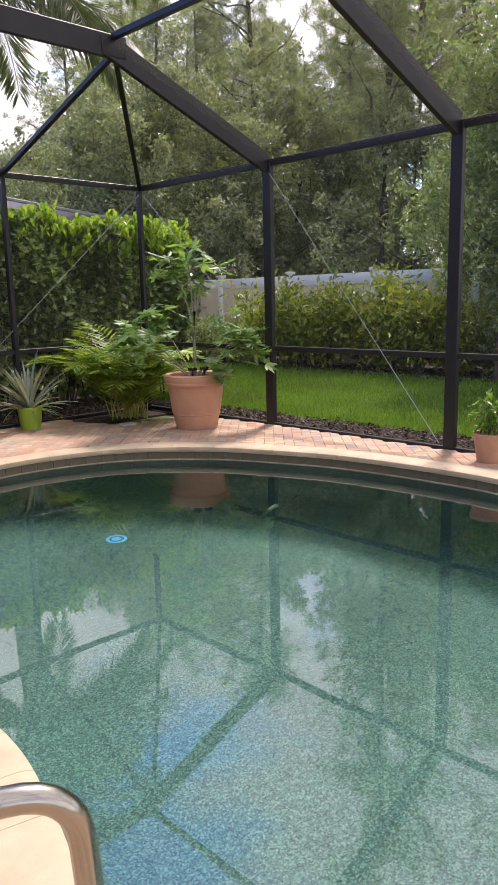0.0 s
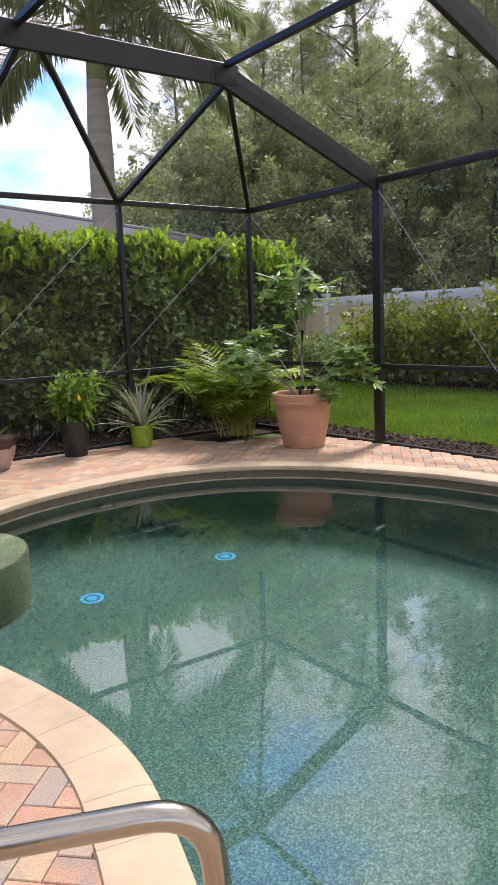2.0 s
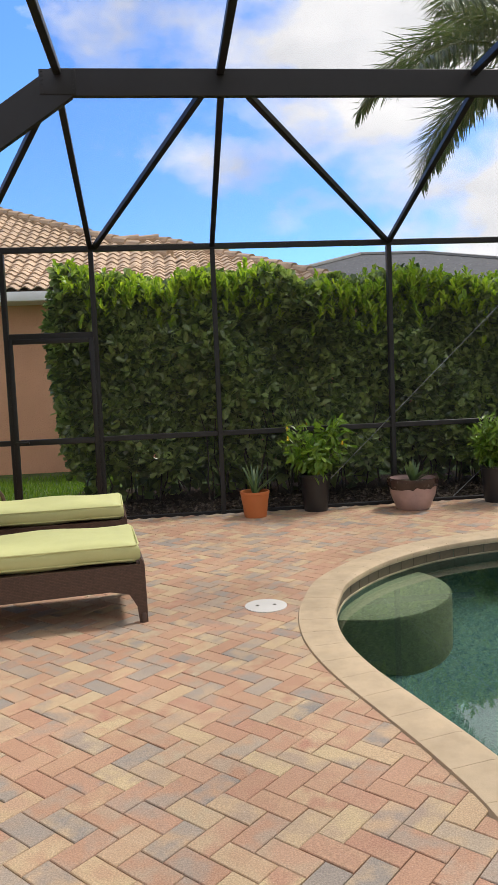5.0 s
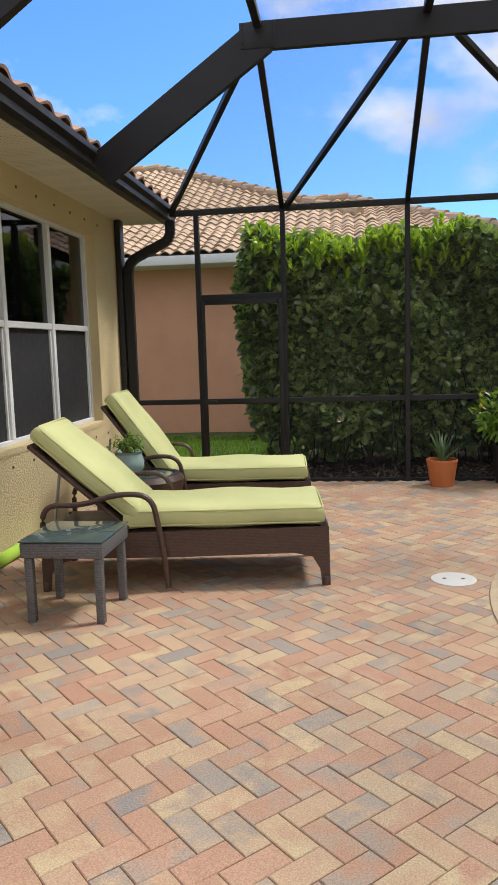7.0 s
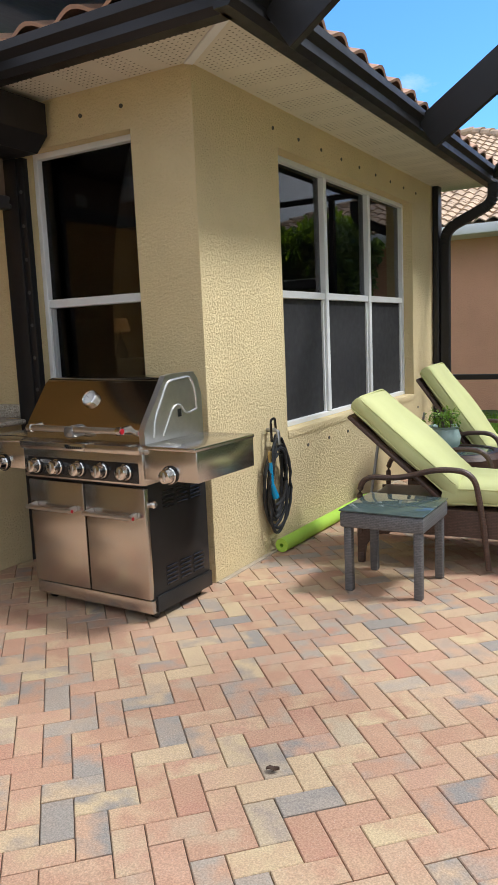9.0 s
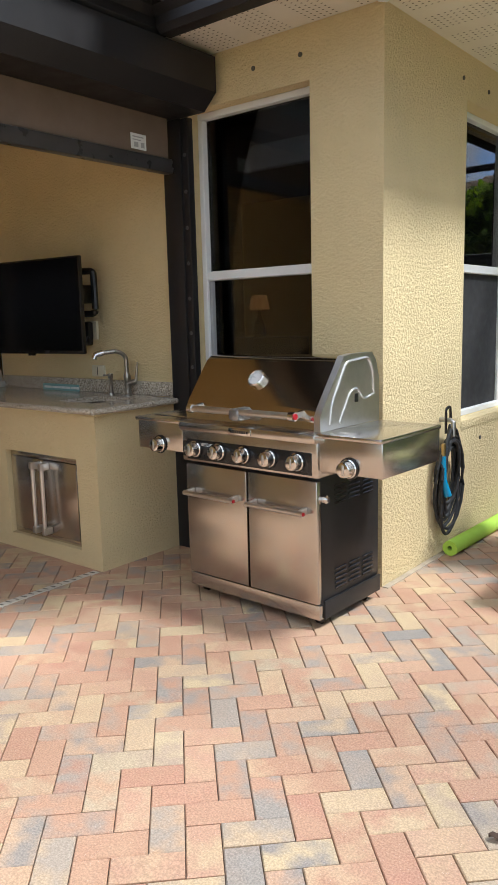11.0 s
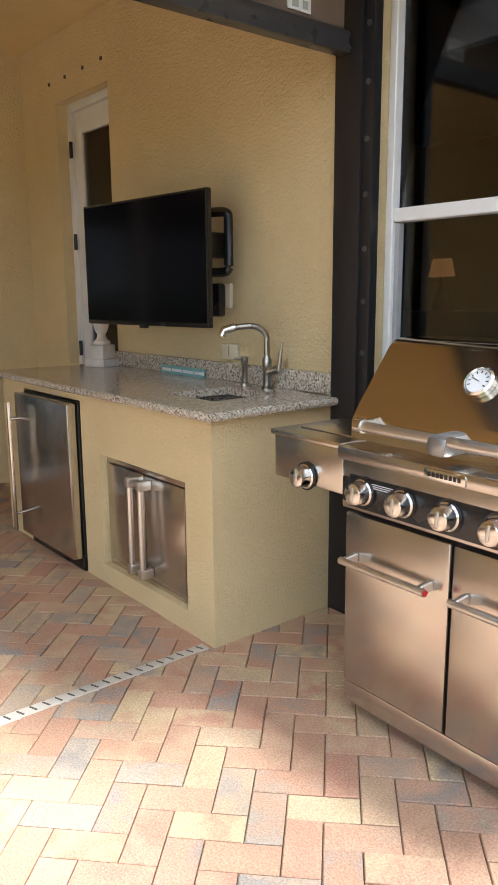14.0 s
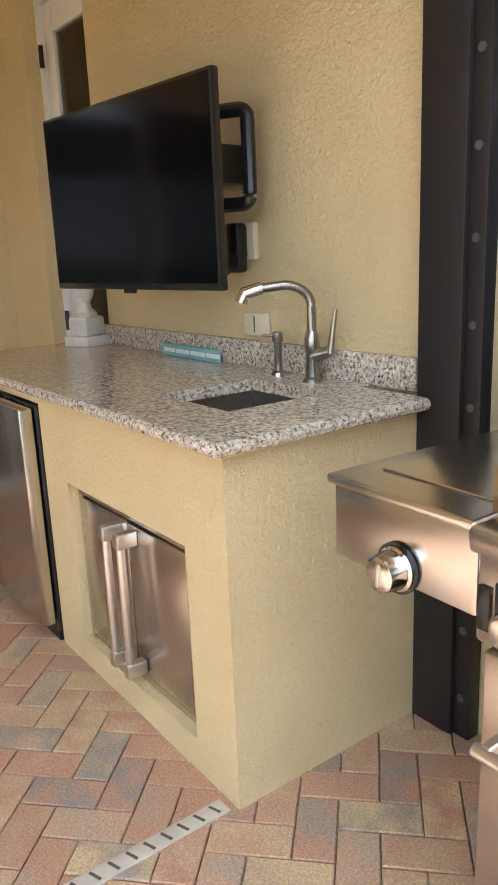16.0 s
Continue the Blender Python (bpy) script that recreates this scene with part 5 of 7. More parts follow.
    lathe(bm, [(0, 0), (0.02, 0), (0.02, 0.02), (0.012, 0.03), (0, 0.03)], 14, Matrix.Translation((W, 0.035, 0.60)) @ RY90)
    part("side_catch", bm, CHROME, g)
    for x, y in ((-0.36, 0.07), (0.36, 0.07), (-0.36, 0.43), (0.36, 0.43)):
        bm = bmesh.new()
        disc(bm, 0.028, -0.012, 0.012, Matrix.Translation((x, y, 0.028)) @ RY90, 18)
        box(bm, (x - 0.018, y - 0.012, 0.03), (x + 0.018, y + 0.012, 0.062), 0.003)
        part("caster", bm, BLACK, g, "black caster wheel")


grill()


def counter():
    c = thing("kitchen_counter", "stucco outdoor kitchen base with a recessed cabinet niche", "counter", "", "", (-5.3, 2.92, 0))
    o = Vector((-5.3, 2.92, 0))
    x1, xn0, xn1, xf0, xf1, top = -4.30, -5.18, -4.48, -6.02, -5.36, 0.897
    bm = bmesh.new()
    for lo, hi in (((xn1, 2.92, -0.02), (x1, 3.598, top)), ((xf1, 2.92, -0.02), (xn0, 3.598, top)), ((xn0, 2.92, 0.63), (-4.87, 3.598, top)), ((-4.87, 2.92, 0.63), (xn1, 3.04, top)), ((-4.87, 3.04, 0.63), (xn1, 3.598, 0.77)), ((-4.87, 3.42, 0.77), (xn1, 3.598, top)), ((xn0, 2.92, -0.02), (xn1, 3.598, 0.095)), ((-6.33, 2.92, -0.02), (xf0, 3.598, top)), ((xf0, 2.92, 0.86), (xf1, 3.598, top))):
        box(bm, Vector(lo) - o, Vector(hi) - o)
    bmesh.ops.remove_doubles(bm, verts=bm.verts, dist=0.0005)
    part("base", bm, STUCCO, c, "yellow stucco base")
    for nm, lo, hi in (("niche_back", (xn0, 3.3, 0.095), (xn1, 3.598, 0.63)), ("recess_back", (xf0, 3.52, -0.02), (xf1, 3.598, 0.86))):
        bm = bmesh.new()
        box(bm, Vector(lo) - o, Vector(hi) - o)
        part(nm, bm, STUCCO, c)
    nd = thing("access_doors", "pair of brushed steel access doors in the counter niche", "cabinet doors", "", "", ((xn0 + xn1) / 2, 2.95, 0.098))
    hw = (xn1 - xn0) / 2 - 0.008
    bm = bmesh.new()
    for lo, hi in (((-hw, 0, 0), (hw, 0.03, 0.03)), ((-hw, 0, 0.495), (hw, 0.03, 0.525)), ((-hw, 0, 0.03), (-hw + 0.03, 0.03, 0.495)), ((hw - 0.03, 0, 0.03), (hw, 0.03, 0.495)), ((-hw, 0.03, 0), (hw, 0.035, 0.525))):
        box(bm, lo, hi, 0.002)
    part("frame", bm, STEEL, nd)
    for s in (-1, 1):
        bm = bmesh.new()
        a, b = sorted((s * 0.004, s * (hw - 0.034)))
        box(bm, (a, -0.008, 0.034), (b, 0.02, 0.491), 0.003)
        d = part("door", bm, STEEL, nd, "brushed steel door")
        bm = bmesh.new()
        x = s * 0.045
        rod(bm, (x, -0.055, 0.05), (x, -0.055, 0.475), 0.013, 16)
        for z in (0.065, 0.46):
            box(bm, (x - 0.016, -0.072, z - 0.022), (x + 0.016, -0.008, z + 0.022), 0.006)
        part("handle", bm, SATIN, d, "tall tubular handle")
    # refrigerator
    f = thing("refrigerator", "under-counter stainless refrigerator with a tall bar handle", "refrigerator", "", "", ((xf0 + xf1) / 2, 2.92, 0))
    hw = (xf1 - xf0) / 2 - 0.012
    bm = bmesh.new()
    box(bm, (-hw, -0.01, 0.0), (hw, 0.56, 0.85), 0.004)
    part("body", bm, BLACK, f)
    bm = bmesh.new()
    box(bm, (-hw, -0.065, 0.07), (hw, -0.018, 0.845), 0.006)
    d = part("door", bm, STEEL, f, "brushed steel door")
    bm = bmesh.new()
    rod(bm, (-hw + 0.05, -0.12, 0.10), (-hw + 0.05, -0.12, 0.80), 0.011)
    for z in (0.19, 0.71):
        rod(bm, (-hw + 0.05, -0.12, z), (-hw + 0.05, -0.06, z), 0.007)
    part("handle", bm, CHROME, d)
    # granite top, with the sink cut out
    w = thing("granite_worktop", "speckled beige and black polished granite worktop with backsplash", "worktop", "", "", (-5.3, 2.92, 0.899))
    o = Vector((-5.3, 2.92, 0.899))
    sx0, sx1, sy0, sy1 = -4.84, -4.50, 3.08, 3.41
    bm = bmesh.new()
    for lo, hi in (((-6.36, 2.885, 0.899), (sx0, 3.598, 0.933)), ((sx1, 2.885, 0.899), (-4.265, 3.53, 0.933)), ((sx0, 2.885, 0.899), (sx1, sy0, 0.933)), ((sx0, sy1, 0.899), (sx1, 3.598, 0.933))):
        box(bm, Vector(lo) - o, Vector(hi) - o)
    bmesh.ops.remove_doubles(bm, verts=bm.verts, dist=0.0005)
    part("slab", bm, GRANITE, w)
    bm = bmesh.new()
    for p, q in (((-6.36, 2.885, 0.916), (-4.265, 2.885, 0.916)), ((-4.265, 2.885, 0.916), (-4.265, 3.53, 0.916))):
        tube(bm, [Vector(p) - o, Vector(q) - o], 0.0172, 10)
    part("bullnose_edge", bm, GRANITE, w)
    bm = bmesh.new()
    box(bm, Vector((-6.36, 3.565, 0.933)) - o, Vector((-4.33, 3.598, 1.02)) - o, 0.004)
    part("backsplash", bm, GRANITE, w)
    s = thing("sink", "small undermount stainless steel bar sink", "sink", "", "", ((sx0 + sx1) / 2, (sy0 + sy1) / 2, 0.775))
    hx, hy = (sx1 - sx0) / 2 + 0.012, (sy1 - sy0) / 2 + 0.012
    bm = bmesh.new()
    for lo, hi in (((-hx, -hy, 0), (hx, hy, 0.004)), ((-hx, -hy, 0.004), (-hx + 0.004, hy, 0.122)), ((hx - 0.004, -hy, 0.004), (hx, hy, 0.122)), ((-hx, -hy, 0.004), (hx, -hy + 0.004, 0.122)), ((-hx, hy - 0.004, 0.004), (hx, hy, 0.122))):
        box(bm, lo, hi)
    part("basin", bm, STEEL_H, s)
    bm = bmesh.new()
    lathe(bm, [(0, 0.006), (0.03, 0.006), (0.042, 0.008), (0.042, 0.004)], 20)
    part("drain", bm, CHROME, s)
    # faucet
    f = thing("kitchen_faucet", "brushed nickel pull-out faucet with side lever", "faucet", "", "", (-4.665, 3.50, 0.933), 12)
    bm = bmesh.new()
    lathe(bm, [(0, 0), (0.028, 0), (0.028, 0.008), (0.021, 0.016), (0.019, 0.09), (0.023, 0.10), (0.022, 0.13), (0.014, 0.15)], 20)
    tube(bm, arc_path([(0, 0, 0.13), (0, 0, 0.25), (-0.035, -0.045, 0.285), (-0.10, -0.11, 0.275)], 0.10, 7), 0.0135, 14)
    part("spout", bm, NICKEL, f)
    bm = bmesh.new()
    tube(bm, [(-0.095, -0.105, 0.277), (-0.13, -0.14, 0.264), (-0.137, -0.147, 0.238)], 0.0185, 14)
    part("spray_head", bm, CHROME, f, "polished spray head")
    bm = bmesh.new()
    tube(bm, [(0.0, 0, 0.075), (0.055, 0.012, 0.09)], 0.02, 12, 0.017)
    tube(bm, [(0.055, 0.012, 0.085), (0.072, 0.016, 0.21)], 0.011, 10, 0.006)
    part("lever", bm, NICKEL, f)
    d = thing("soap_dispenser", "slim brushed nickel soap dispenser beside the faucet", "soap dispenser", "", "", (-4.825, 3.50, 0.933))
    bm = bmesh.new()
    lathe(bm, [(0, 0), (0.022, 0), (0.020, 0.012), (0.013, 0.018), (0.013, 0.10), (0.017, 0.11), (0.017, 0.135), (0, 0.138)], 18)
    tube(bm, [(0, 0, 0.125), (-0.02, -0.045, 0.128)], 0.005, 8)
    part("body", bm, NICKEL, d)
    # ornaments on the worktop
    f = thing("wooden_finial", "white distressed wooden finial on a square base", "ornament", "", "", (-6.17, 3.48, 0.933), 20)
    bm = bmesh.new()
    box(bm, (-0.075, -0.075, 0), (0.075, 0.075, 0.045), 0.006)
    box(bm, (-0.058, -0.058, 0.045), (0.058, 0.058, 0.13), 0.012)
    lathe(bm, [(0.05, 0.13), (0.052, 0.145), (0.03, 0.165), (0.024, 0.19), (0.038, 0.215), (0.046, 0.245), (0.042, 0.28), (0.025, 0.305), (0, 0.31)], 22)
    part("body", bm, plain("white_wash", (0.66, 0.64, 0.60), 0.8, 0, 0.12, 12.0, 0.2, 60.0), f)
    s = thing("wooden_sign", "narrow pale teal wooden sign leaning on the backsplash", "sign", "", "", (-5.41, 3.535, 0.933), -1)
    bm = bmesh.new()
    box(bm, (-0.20, 0, 0), (0.20, 0.018, 0.045), 0.003)
    part("board", bm, plain("teal_wash", (0.20, 0.40, 0.40), 0.75, 0, 0.15, 14.0), s)
    bm = bmesh.new()
    x = -0.18
    for k in range(16):
        wd = 0.012 + 0.008 * ((k * 7) % 3)
        box(bm, (x, -0.002, 0.015), (x + wd, 0.0005, 0.03))
        x += wd + (0.012 if k % 4 == 3 else 0.004)
    part("lettering", bm, WHITE, s, "white lettering as plain bars")
    # wall sockets
    for xx, zz, ww, hh in ((-5.045, 1.075, 0.12, 0.075), (-5.07, 1.345, 0.075, 0.12)):
        e = thing("wall_socket", "cream weatherproof wall socket", "socket", "wall sockets", "", (xx, HOUSE_Y, zz))
        bm = bmesh.new()
        box(bm, (-ww / 2, -0.022, -hh / 2), (ww / 2, 0.0, hh / 2), 0.005)
        cv = part("cover", bm, plain("cream_plastic", (0.66, 0.60, 0.44), 0.5, 0, 0.03), e)
        bm = bmesh.new()
        box(bm, (-0.002, -0.024, -hh / 2 + 0.01), (0.002, -0.0215, hh / 2 - 0.01))
        part("seam", bm, HOLE, cv)
    a = thing("power_adapter", "black power adapter plugged in under the television", "adapter", "", "", (-5.095, HOUSE_Y - 0.022, 1.285))
    bm = bmesh.new()
    box(bm, (-0.045, -0.045, -0.04), (0.03, 0.0, 0.12), 0.012)
    part("body", bm, BLACK, a)
    bm = bmesh.new()
    tube(bm, arc_path([(-0.02, -0.03, -0.03), (-0.06, -0.05, -0.06), (-0.10, -0.12, -0.02), (-0.12, -0.20, 0.0)], 0.03, 4), 0.004, 6)
    part("cord", bm, BLACK, a)


counter()


def television():
    ang = 5.0
    t = thing("television", "large black flat-screen television on a swing wall arm", "television", "", "", (-5.34, 3.285, 1.203), ang)
    bm = bmesh.new()
    box(bm, (-0.50, -0.012, 0), (0.49, 0.018, 0.605), 0.006)
    part("case", bm, BLACK, t, "thin black case")
    bm = bmesh.new()
    box(bm, (-0.489, -0.0145, 0.022), (0.479, -0.0115, 0.594), 0.0)
    part("screen", bm, plain("dark_screen", (0.003, 0.003, 0.004), 0.12, 0, 0.02, 6.0, 0.0, 60.0, None, 0.22), t, "dark glossy switched-off screen")
    bm = bmesh.new()
    box(bm, (-0.03, -0.016, -0.012), (0.03, 0.0, 0.003), 0.003)
    part("sensor", bm, BLACK, t)
    a = bmesh.new()
    for lo, hi in (((0.08, 0.018, 0.12), (0.16, 0.09, 0.52)),):
        box(a, lo, hi, 0.008)
    tube(a, arc_path([(0.16, 0.06, 0.52), (0.425, 0.175, 0.52), (0.425, 0.175, 0.25), (0.16, 0.06, 0.25)], 0.03, 5), 0.022, 10)
    box(a, (0.22, 0.06, 0.32), (0.30, 0.285, 0.44), 0.01)
    part("wall_arm", a, BLACK, t, "black steel swing arm")


television()

# half-glazed door in the lanai wall
d = thing("door_2", "white half-glazed door with dark hinges, closed", "door", "", "structure", ((DOOR[0] + DOOR[1]) / 2, HOUSE_Y + 0.10, 0))
hw, ht = (DOOR[1] - DOOR[0]) / 2, 2.56
bm = bmesh.new()
for lo, hi in (((-hw, -0.03, -0.02), (-hw + 0.05, 0.06, ht)), ((hw - 0.05, -0.03, -0.02), (hw, 0.06, ht)), ((-hw + 0.05, -0.03, ht - 0.05), (hw - 0.05, 0.06, ht))):
    box(bm, lo, hi, 0.004)
part("door_frame", bm, WHITE, d, "white door frame")
bm = bmesh.new()
for lo, hi in (((-hw + 0.053, -0.01, 0.01), (-hw + 0.15, 0.035, ht - 0.053)), ((hw - 0.15, -0.01, 0.01), (hw - 0.053, 0.035, ht - 0.053)), ((-hw + 0.15, -0.01, ht - 0.19), (hw - 0.15, 0.035, ht - 0.053)), ((-hw + 0.15, -0.01, 0.01), (hw - 0.15, 0.035, 0.25))):
    box(bm, lo, hi, 0.004)
part("leaf", bm, WHITE, d, "white door leaf")
bm = bmesh.new()
box(bm, (-hw + 0.15, 0.008, 0.25), (hw - 0.15, 0.014, ht - 0.19))
part("glass", bm, GLASS, d, "dark glass", False).visible_shadow = False
for z in (0.35, 1.0, 1.70, 2.28):
    bm = bmesh.new()
    rod(bm, (-hw + 0.05, -0.035, z - 0.05), (-hw + 0.05, -0.035, z + 0.05), 0.012, 10)
    part("hinge", bm, BLACKM, d, "dark hinge")
d = thing("sliding_door", "white-framed sliding glass door in the end wall", "sliding door", "", "structure", (-7.46, 1.475, 0))
bm = bmesh.new()
for lo, hi in (((0, -1.27, 0), (0.08, -1.20, 2.35)), ((0, 1.20, 0), (0.08, 1.275, 2.35)), ((0, -1.2, 2.28), (0.08, 1.2, 2.35)), ((0, -0.04, 0), (0.07, 0.04, 2.28)), ((0, -1.2, 0), (0.08, 1.2, 0.06))):
    box(bm, lo, hi, 0.004)
part("door_frame", bm, WHITE, d)
bm = bmesh.new()
box(bm, (0.03, -1.2, 0.06), (0.036, 1.2, 2.28))
part("glass", bm, GLASS, d, "dark glass", False)
# a single near-black panel replaces the shaded room beyond the slider
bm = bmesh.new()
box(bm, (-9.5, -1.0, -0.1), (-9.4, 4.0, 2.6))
structure("room_behind_slider", bm, ROOM_SHADE, "near-black panel behind the sliding door, standing in for indoor shade", "room")

# lamp in the room behind the window
l = thing("table_lamp", "lit table lamp with a warm fabric shade indoors", "lamp", "", "", (-6.75, 7.54, 1.18))
bm = bmesh.new()
lathe(bm, [(0, 0), (0.07, 0), (0.08, 0.06), (0.05, 0.18), (0.02, 0.25), (0.015, 0.34)], 18)
part("base", bm, plain("lamp_base", (0.2, 0.13, 0.07), 0.4), l)
m, nt, b = nodes("lit_shade")
b.inputs["Base Color"].default_value = (0.6, 0.35, 0.15, 1)
b.inputs["Emission Color"].default_value = (1.0, 0.42, 0.12, 1)
b.inputs["Emission Strength"].default_value = 0.09
bm = bmesh.new()
lathe(bm, [(0.13, 0.33), (0.09, 0.50)], 28)
part("shade", bm, m, l, "glowing warm fabric shade")
cab = thing("sideboard", "dark wooden sideboard indoors under the lamp", "sideboard", "", "", (-6.7, 7.6, 0))
bm = bmesh.new()
box(bm, (-0.5, -0.2, 0), (0.5, 0.2, 1.178), 0.006)
part("body", bm, plain("dark_wood", (0.05, 0.03, 0.02), 0.4), cab)
r = thing("roller_blind", "dark rolled blind at the top of the window", "blind", "", "", (-3.75, HOUSE_Y + 0.20, 2.22))
bm = bmesh.new()
box(bm, (-0.40, 0, 0), (0.42, 0.012, 0.34), 0.003)
part("cloth", bm, plain("grey_blind", (0.30, 0.30, 0.32), 0.8), r)
bm = bmesh.new()
box(bm, (-0.40, -0.012, 0.01), (0.42, 0.02, 0.14), 0.004)
part("bottom_bar", bm, plain("blind_bar", (0.62, 0.62, 0.64), 0.6), r)

# channel drain
dr = thing("channel_drain", "white slotted channel drain across the pavers", "drain", "", "structure", (-4.335, 2.9, 0))
PVC = plain("white_pvc", (0.58, 0.54, 0.47), 0.6, 0, 0.15, 8.0)
bm = bmesh.new()
box(bm, (-0.024, -9.0, -0.02), (0.024, 0.0, 0.004), 0.002)
part("grate", bm, PVC, dr)
bms = bmesh.new()
box(bms, (-0.017, -0.0035, 0.0035), (0.017, 0.0035, 0.0055), 0, Matrix.Rotation(radians(20), 4, "Z"))
slot = mesh_of("slot", bms, HOLE)
for k in range(150):
    ob = new("slot", slot)
    ob.parent = dr
    ob.matrix_basis = pose(0, -0.03 - 0.045 * k, 0)

# ---- loungers and tables ----
WICKER = wicker_mat("brown_wicker", (0.105, 0.058, 0.04))
GWICKER = wicker_mat("grey_wicker", (0.17, 0.17, 0.175))
CUSHION = plain("green_cushion_fabric", (0.56, 0.57, 0.26), 0.9, 0, 0.05, 3.0, 0.25, 300.0)


def cushion_mesh(name, length, width, thick, parent, m, label):
    bm = bmesh.new()
    box(bm, (-length / 2, -width / 2, 0), (length / 2, width / 2, thick))
    bmesh.ops.subdivide_edges(bm, edges=bm.edges[:], cuts=9, use_grid_fill=True)
    for v in bm.verts:
        u, w_ = abs(v.co.x) / (length / 2), abs(v.co.y) / (width / 2)
        puff = 0.80 + 0.20 * max(0.0, (1 - min(u, 1) ** 6) * (1 - min(w_, 1) ** 4)) ** 0.5
        rel = (abs(v.co.z - thick / 2) / (thick / 2)) ** 3
        zc = thick / 2
        v.co.z = zc + (v.co.z - zc) * puff + 0.008 * math.sin(v.co.x * 9 + v.co.y * 5)
        if u > 0.98:
            v.co.x -= math.copysign(0.032 * rel, v.co.x)
        if w_ > 0.98:
            v.co.y -= math.copysign(0.032 * rel, v.co.y)
    bmesh.ops.transform(bm, matrix=m, verts=bm.verts)
    c = part(name, bm, CUSHION, parent, label)
    bm = bmesh.new()
    hx, hy = length / 2 - 0.008, width / 2 - 0.008
    for zz in (thick * 0.22, thick * 0.80):
        loop = arc_path([(-hx, -hy * 0, zz), (-hx, -hy, zz), (hx, -hy, zz), (hx, hy, zz), (-hx, hy, zz), (-hx, 0, zz)], 0.05, 4)
        tube(bm, [m @ p for p in loop], 0.006, 6)
    part("piping", bm, CUSHION, c)
    return c


def lounger(x, y, rz, label, lean):
    """Foot end at +x; origin on the ground under the foot end's middle."""
    t = thing("chaise_lounge", label, "lounge chair", "loungers", "", (x, y, 0), rz)
    hw = 0.345
    # aprons with an arched underside
    for s in (-1, 1):
        bm = bmesh.new()
        pts = [(-1.71, 0.345), (0.0, 0.36), (0.01, 0.40), (0.03, 0.36), (0.035, 0.0), (-0.015, 0.0), (-0.025, 0.10), (-0.07, 0.18), (-0.18, 0.205), (-0.9, 0.195), (-1.50, 0.20), (-1.61, 0.17), (-1.66, 0.10), (-1.67, 0.0), (-1.71, 0.0)]
        A = [bm.verts.new((px, s * hw, pz)) for px, pz in pts]
        B = [bm.verts.new((px, s * (hw - 0.03), pz)) for px, pz in pts]
        for i in range(len(pts)):
            j = (i + 1) % len(pts)
            bm.faces.new((A[i], A[j], B[j], B[i]))
        bm.faces.new(A)
        bm.faces.new(B)
        part("side_apron", bm, WICKER, t, "woven brown side with arched underside")
        for px in (0.01, -1.69):
            bm = bmesh.new()
            lathe(bm, [(0, 0), (0.024, 0), (0.026, 0.05), (0.02, 0.06), (0, 0.06)], 12, Matrix.Translation((px, s * (hw - 0.015), 0)))
            part("foot", bm, WICKER, t)
    bm = bmesh.new()
    box(bm, (-0.02, -hw + 0.03, 0.20), (0.03, hw - 0.03, 0.38), 0.01)
    part("foot_panel", bm, WICKER, t)
    bm = bmesh.new()
    box(bm, (-1.68, -hw + 0.03, 0.325), (-0.02, hw - 0.03, 0.35), 0.004)
    part("deck", bm, WICKER, t)
    # back frame, tilted
    hinge = Vector((-1.18, 0, 0.37))
    tilt = Matrix.Translation(hinge) @ Matrix.Rotation(radians(lean), 4, "Y")
    bm = bmesh.new()
    box(bm, (-0.78, -hw + 0.015, -0.012), (0.0, hw - 0.015, 0.015), 0.01)
    bmesh.ops.transform(bm, matrix=tilt, verts=bm.verts)
    part("backrest", bm, WICKER, t, "reclined woven backrest")
    bm = bmesh.new()
    rod(bm, hinge + Vector((-0.42, -0.22, 0.36)), (-1.66, -0.22, 0.345), 0.009)
    part("back_prop", bm, plain("prop_bar", (0.35, 0.35, 0.35), 0.4, 0.7), t, "grey metal prop")
    # arms: bent, wrapped tubes
    for s in (-1, 1):
        bm = bmesh.new()
        ya = s * (hw + 0.03)
        tube(bm, arc_path([(-1.68, ya, 0.20), (-1.68, ya, 0.545), (-1.45, ya, 0.53), (-1.22, ya, 0.60), (-1.02, ya, 0.585), (-0.97, ya, 0.30), (-0.94, ya, 0.02)], 0.16, 7), 0.017, 10)
        part("arm", bm, WICKER, t, "bent arm wrapped in brown wicker")
    cushion_mesh("seat_cushion", 1.22, 0.64, 0.15, t, Matrix.Translation((-0.60, 0, 0.352)), "pale green seat cushion")
    cushion_mesh("back_cushion", 0.80, 0.64, 0.135, t, tilt @ Matrix.Translation((-0.415, 0, 0.018)), "pale green back cushion")


lounger(-0.645, 4.82, 6.5, "brown wicker chaise lounge with pale green cushions, back raised", 42)
lounger(-0.82, 6.33, 5.0, "brown wicker chaise lounge with pale green cushions, near the hedge", 54)

t = thing("side_table", "square grey wicker side table with a glass top", "side table", "", "", (-1.963, 3.985, 0))
hw = 0.215
for sx in (-1, 1):
    for sy in (-1, 1):
        bm = bmesh.new()
        box(bm, (sx * hw - (0.045 if sx > 0 else 0), sy * hw - (0.045 if sy > 0 else 0), 0), (sx * hw + (0.045 if sx < 0 else 0), sy * hw + (0.045 if sy < 0 else 0), 0.36), 0.008)
        part("leg", bm, GWICKER, t)
bm = bmesh.new()
box(bm, (-hw - 0.015, -hw - 0.015, 0.36), (hw + 0.015, hw + 0.015, 0.445), 0.012)
part("apron", bm, GWICKER, t, "grey woven apron")
bm = bmesh.new()
box(bm, (-hw - 0.018, -hw - 0.018, 0.4465), (hw + 0.018, hw + 0.018, 0.455), 0.003)
gm, nt, b = nodes("table_glass")
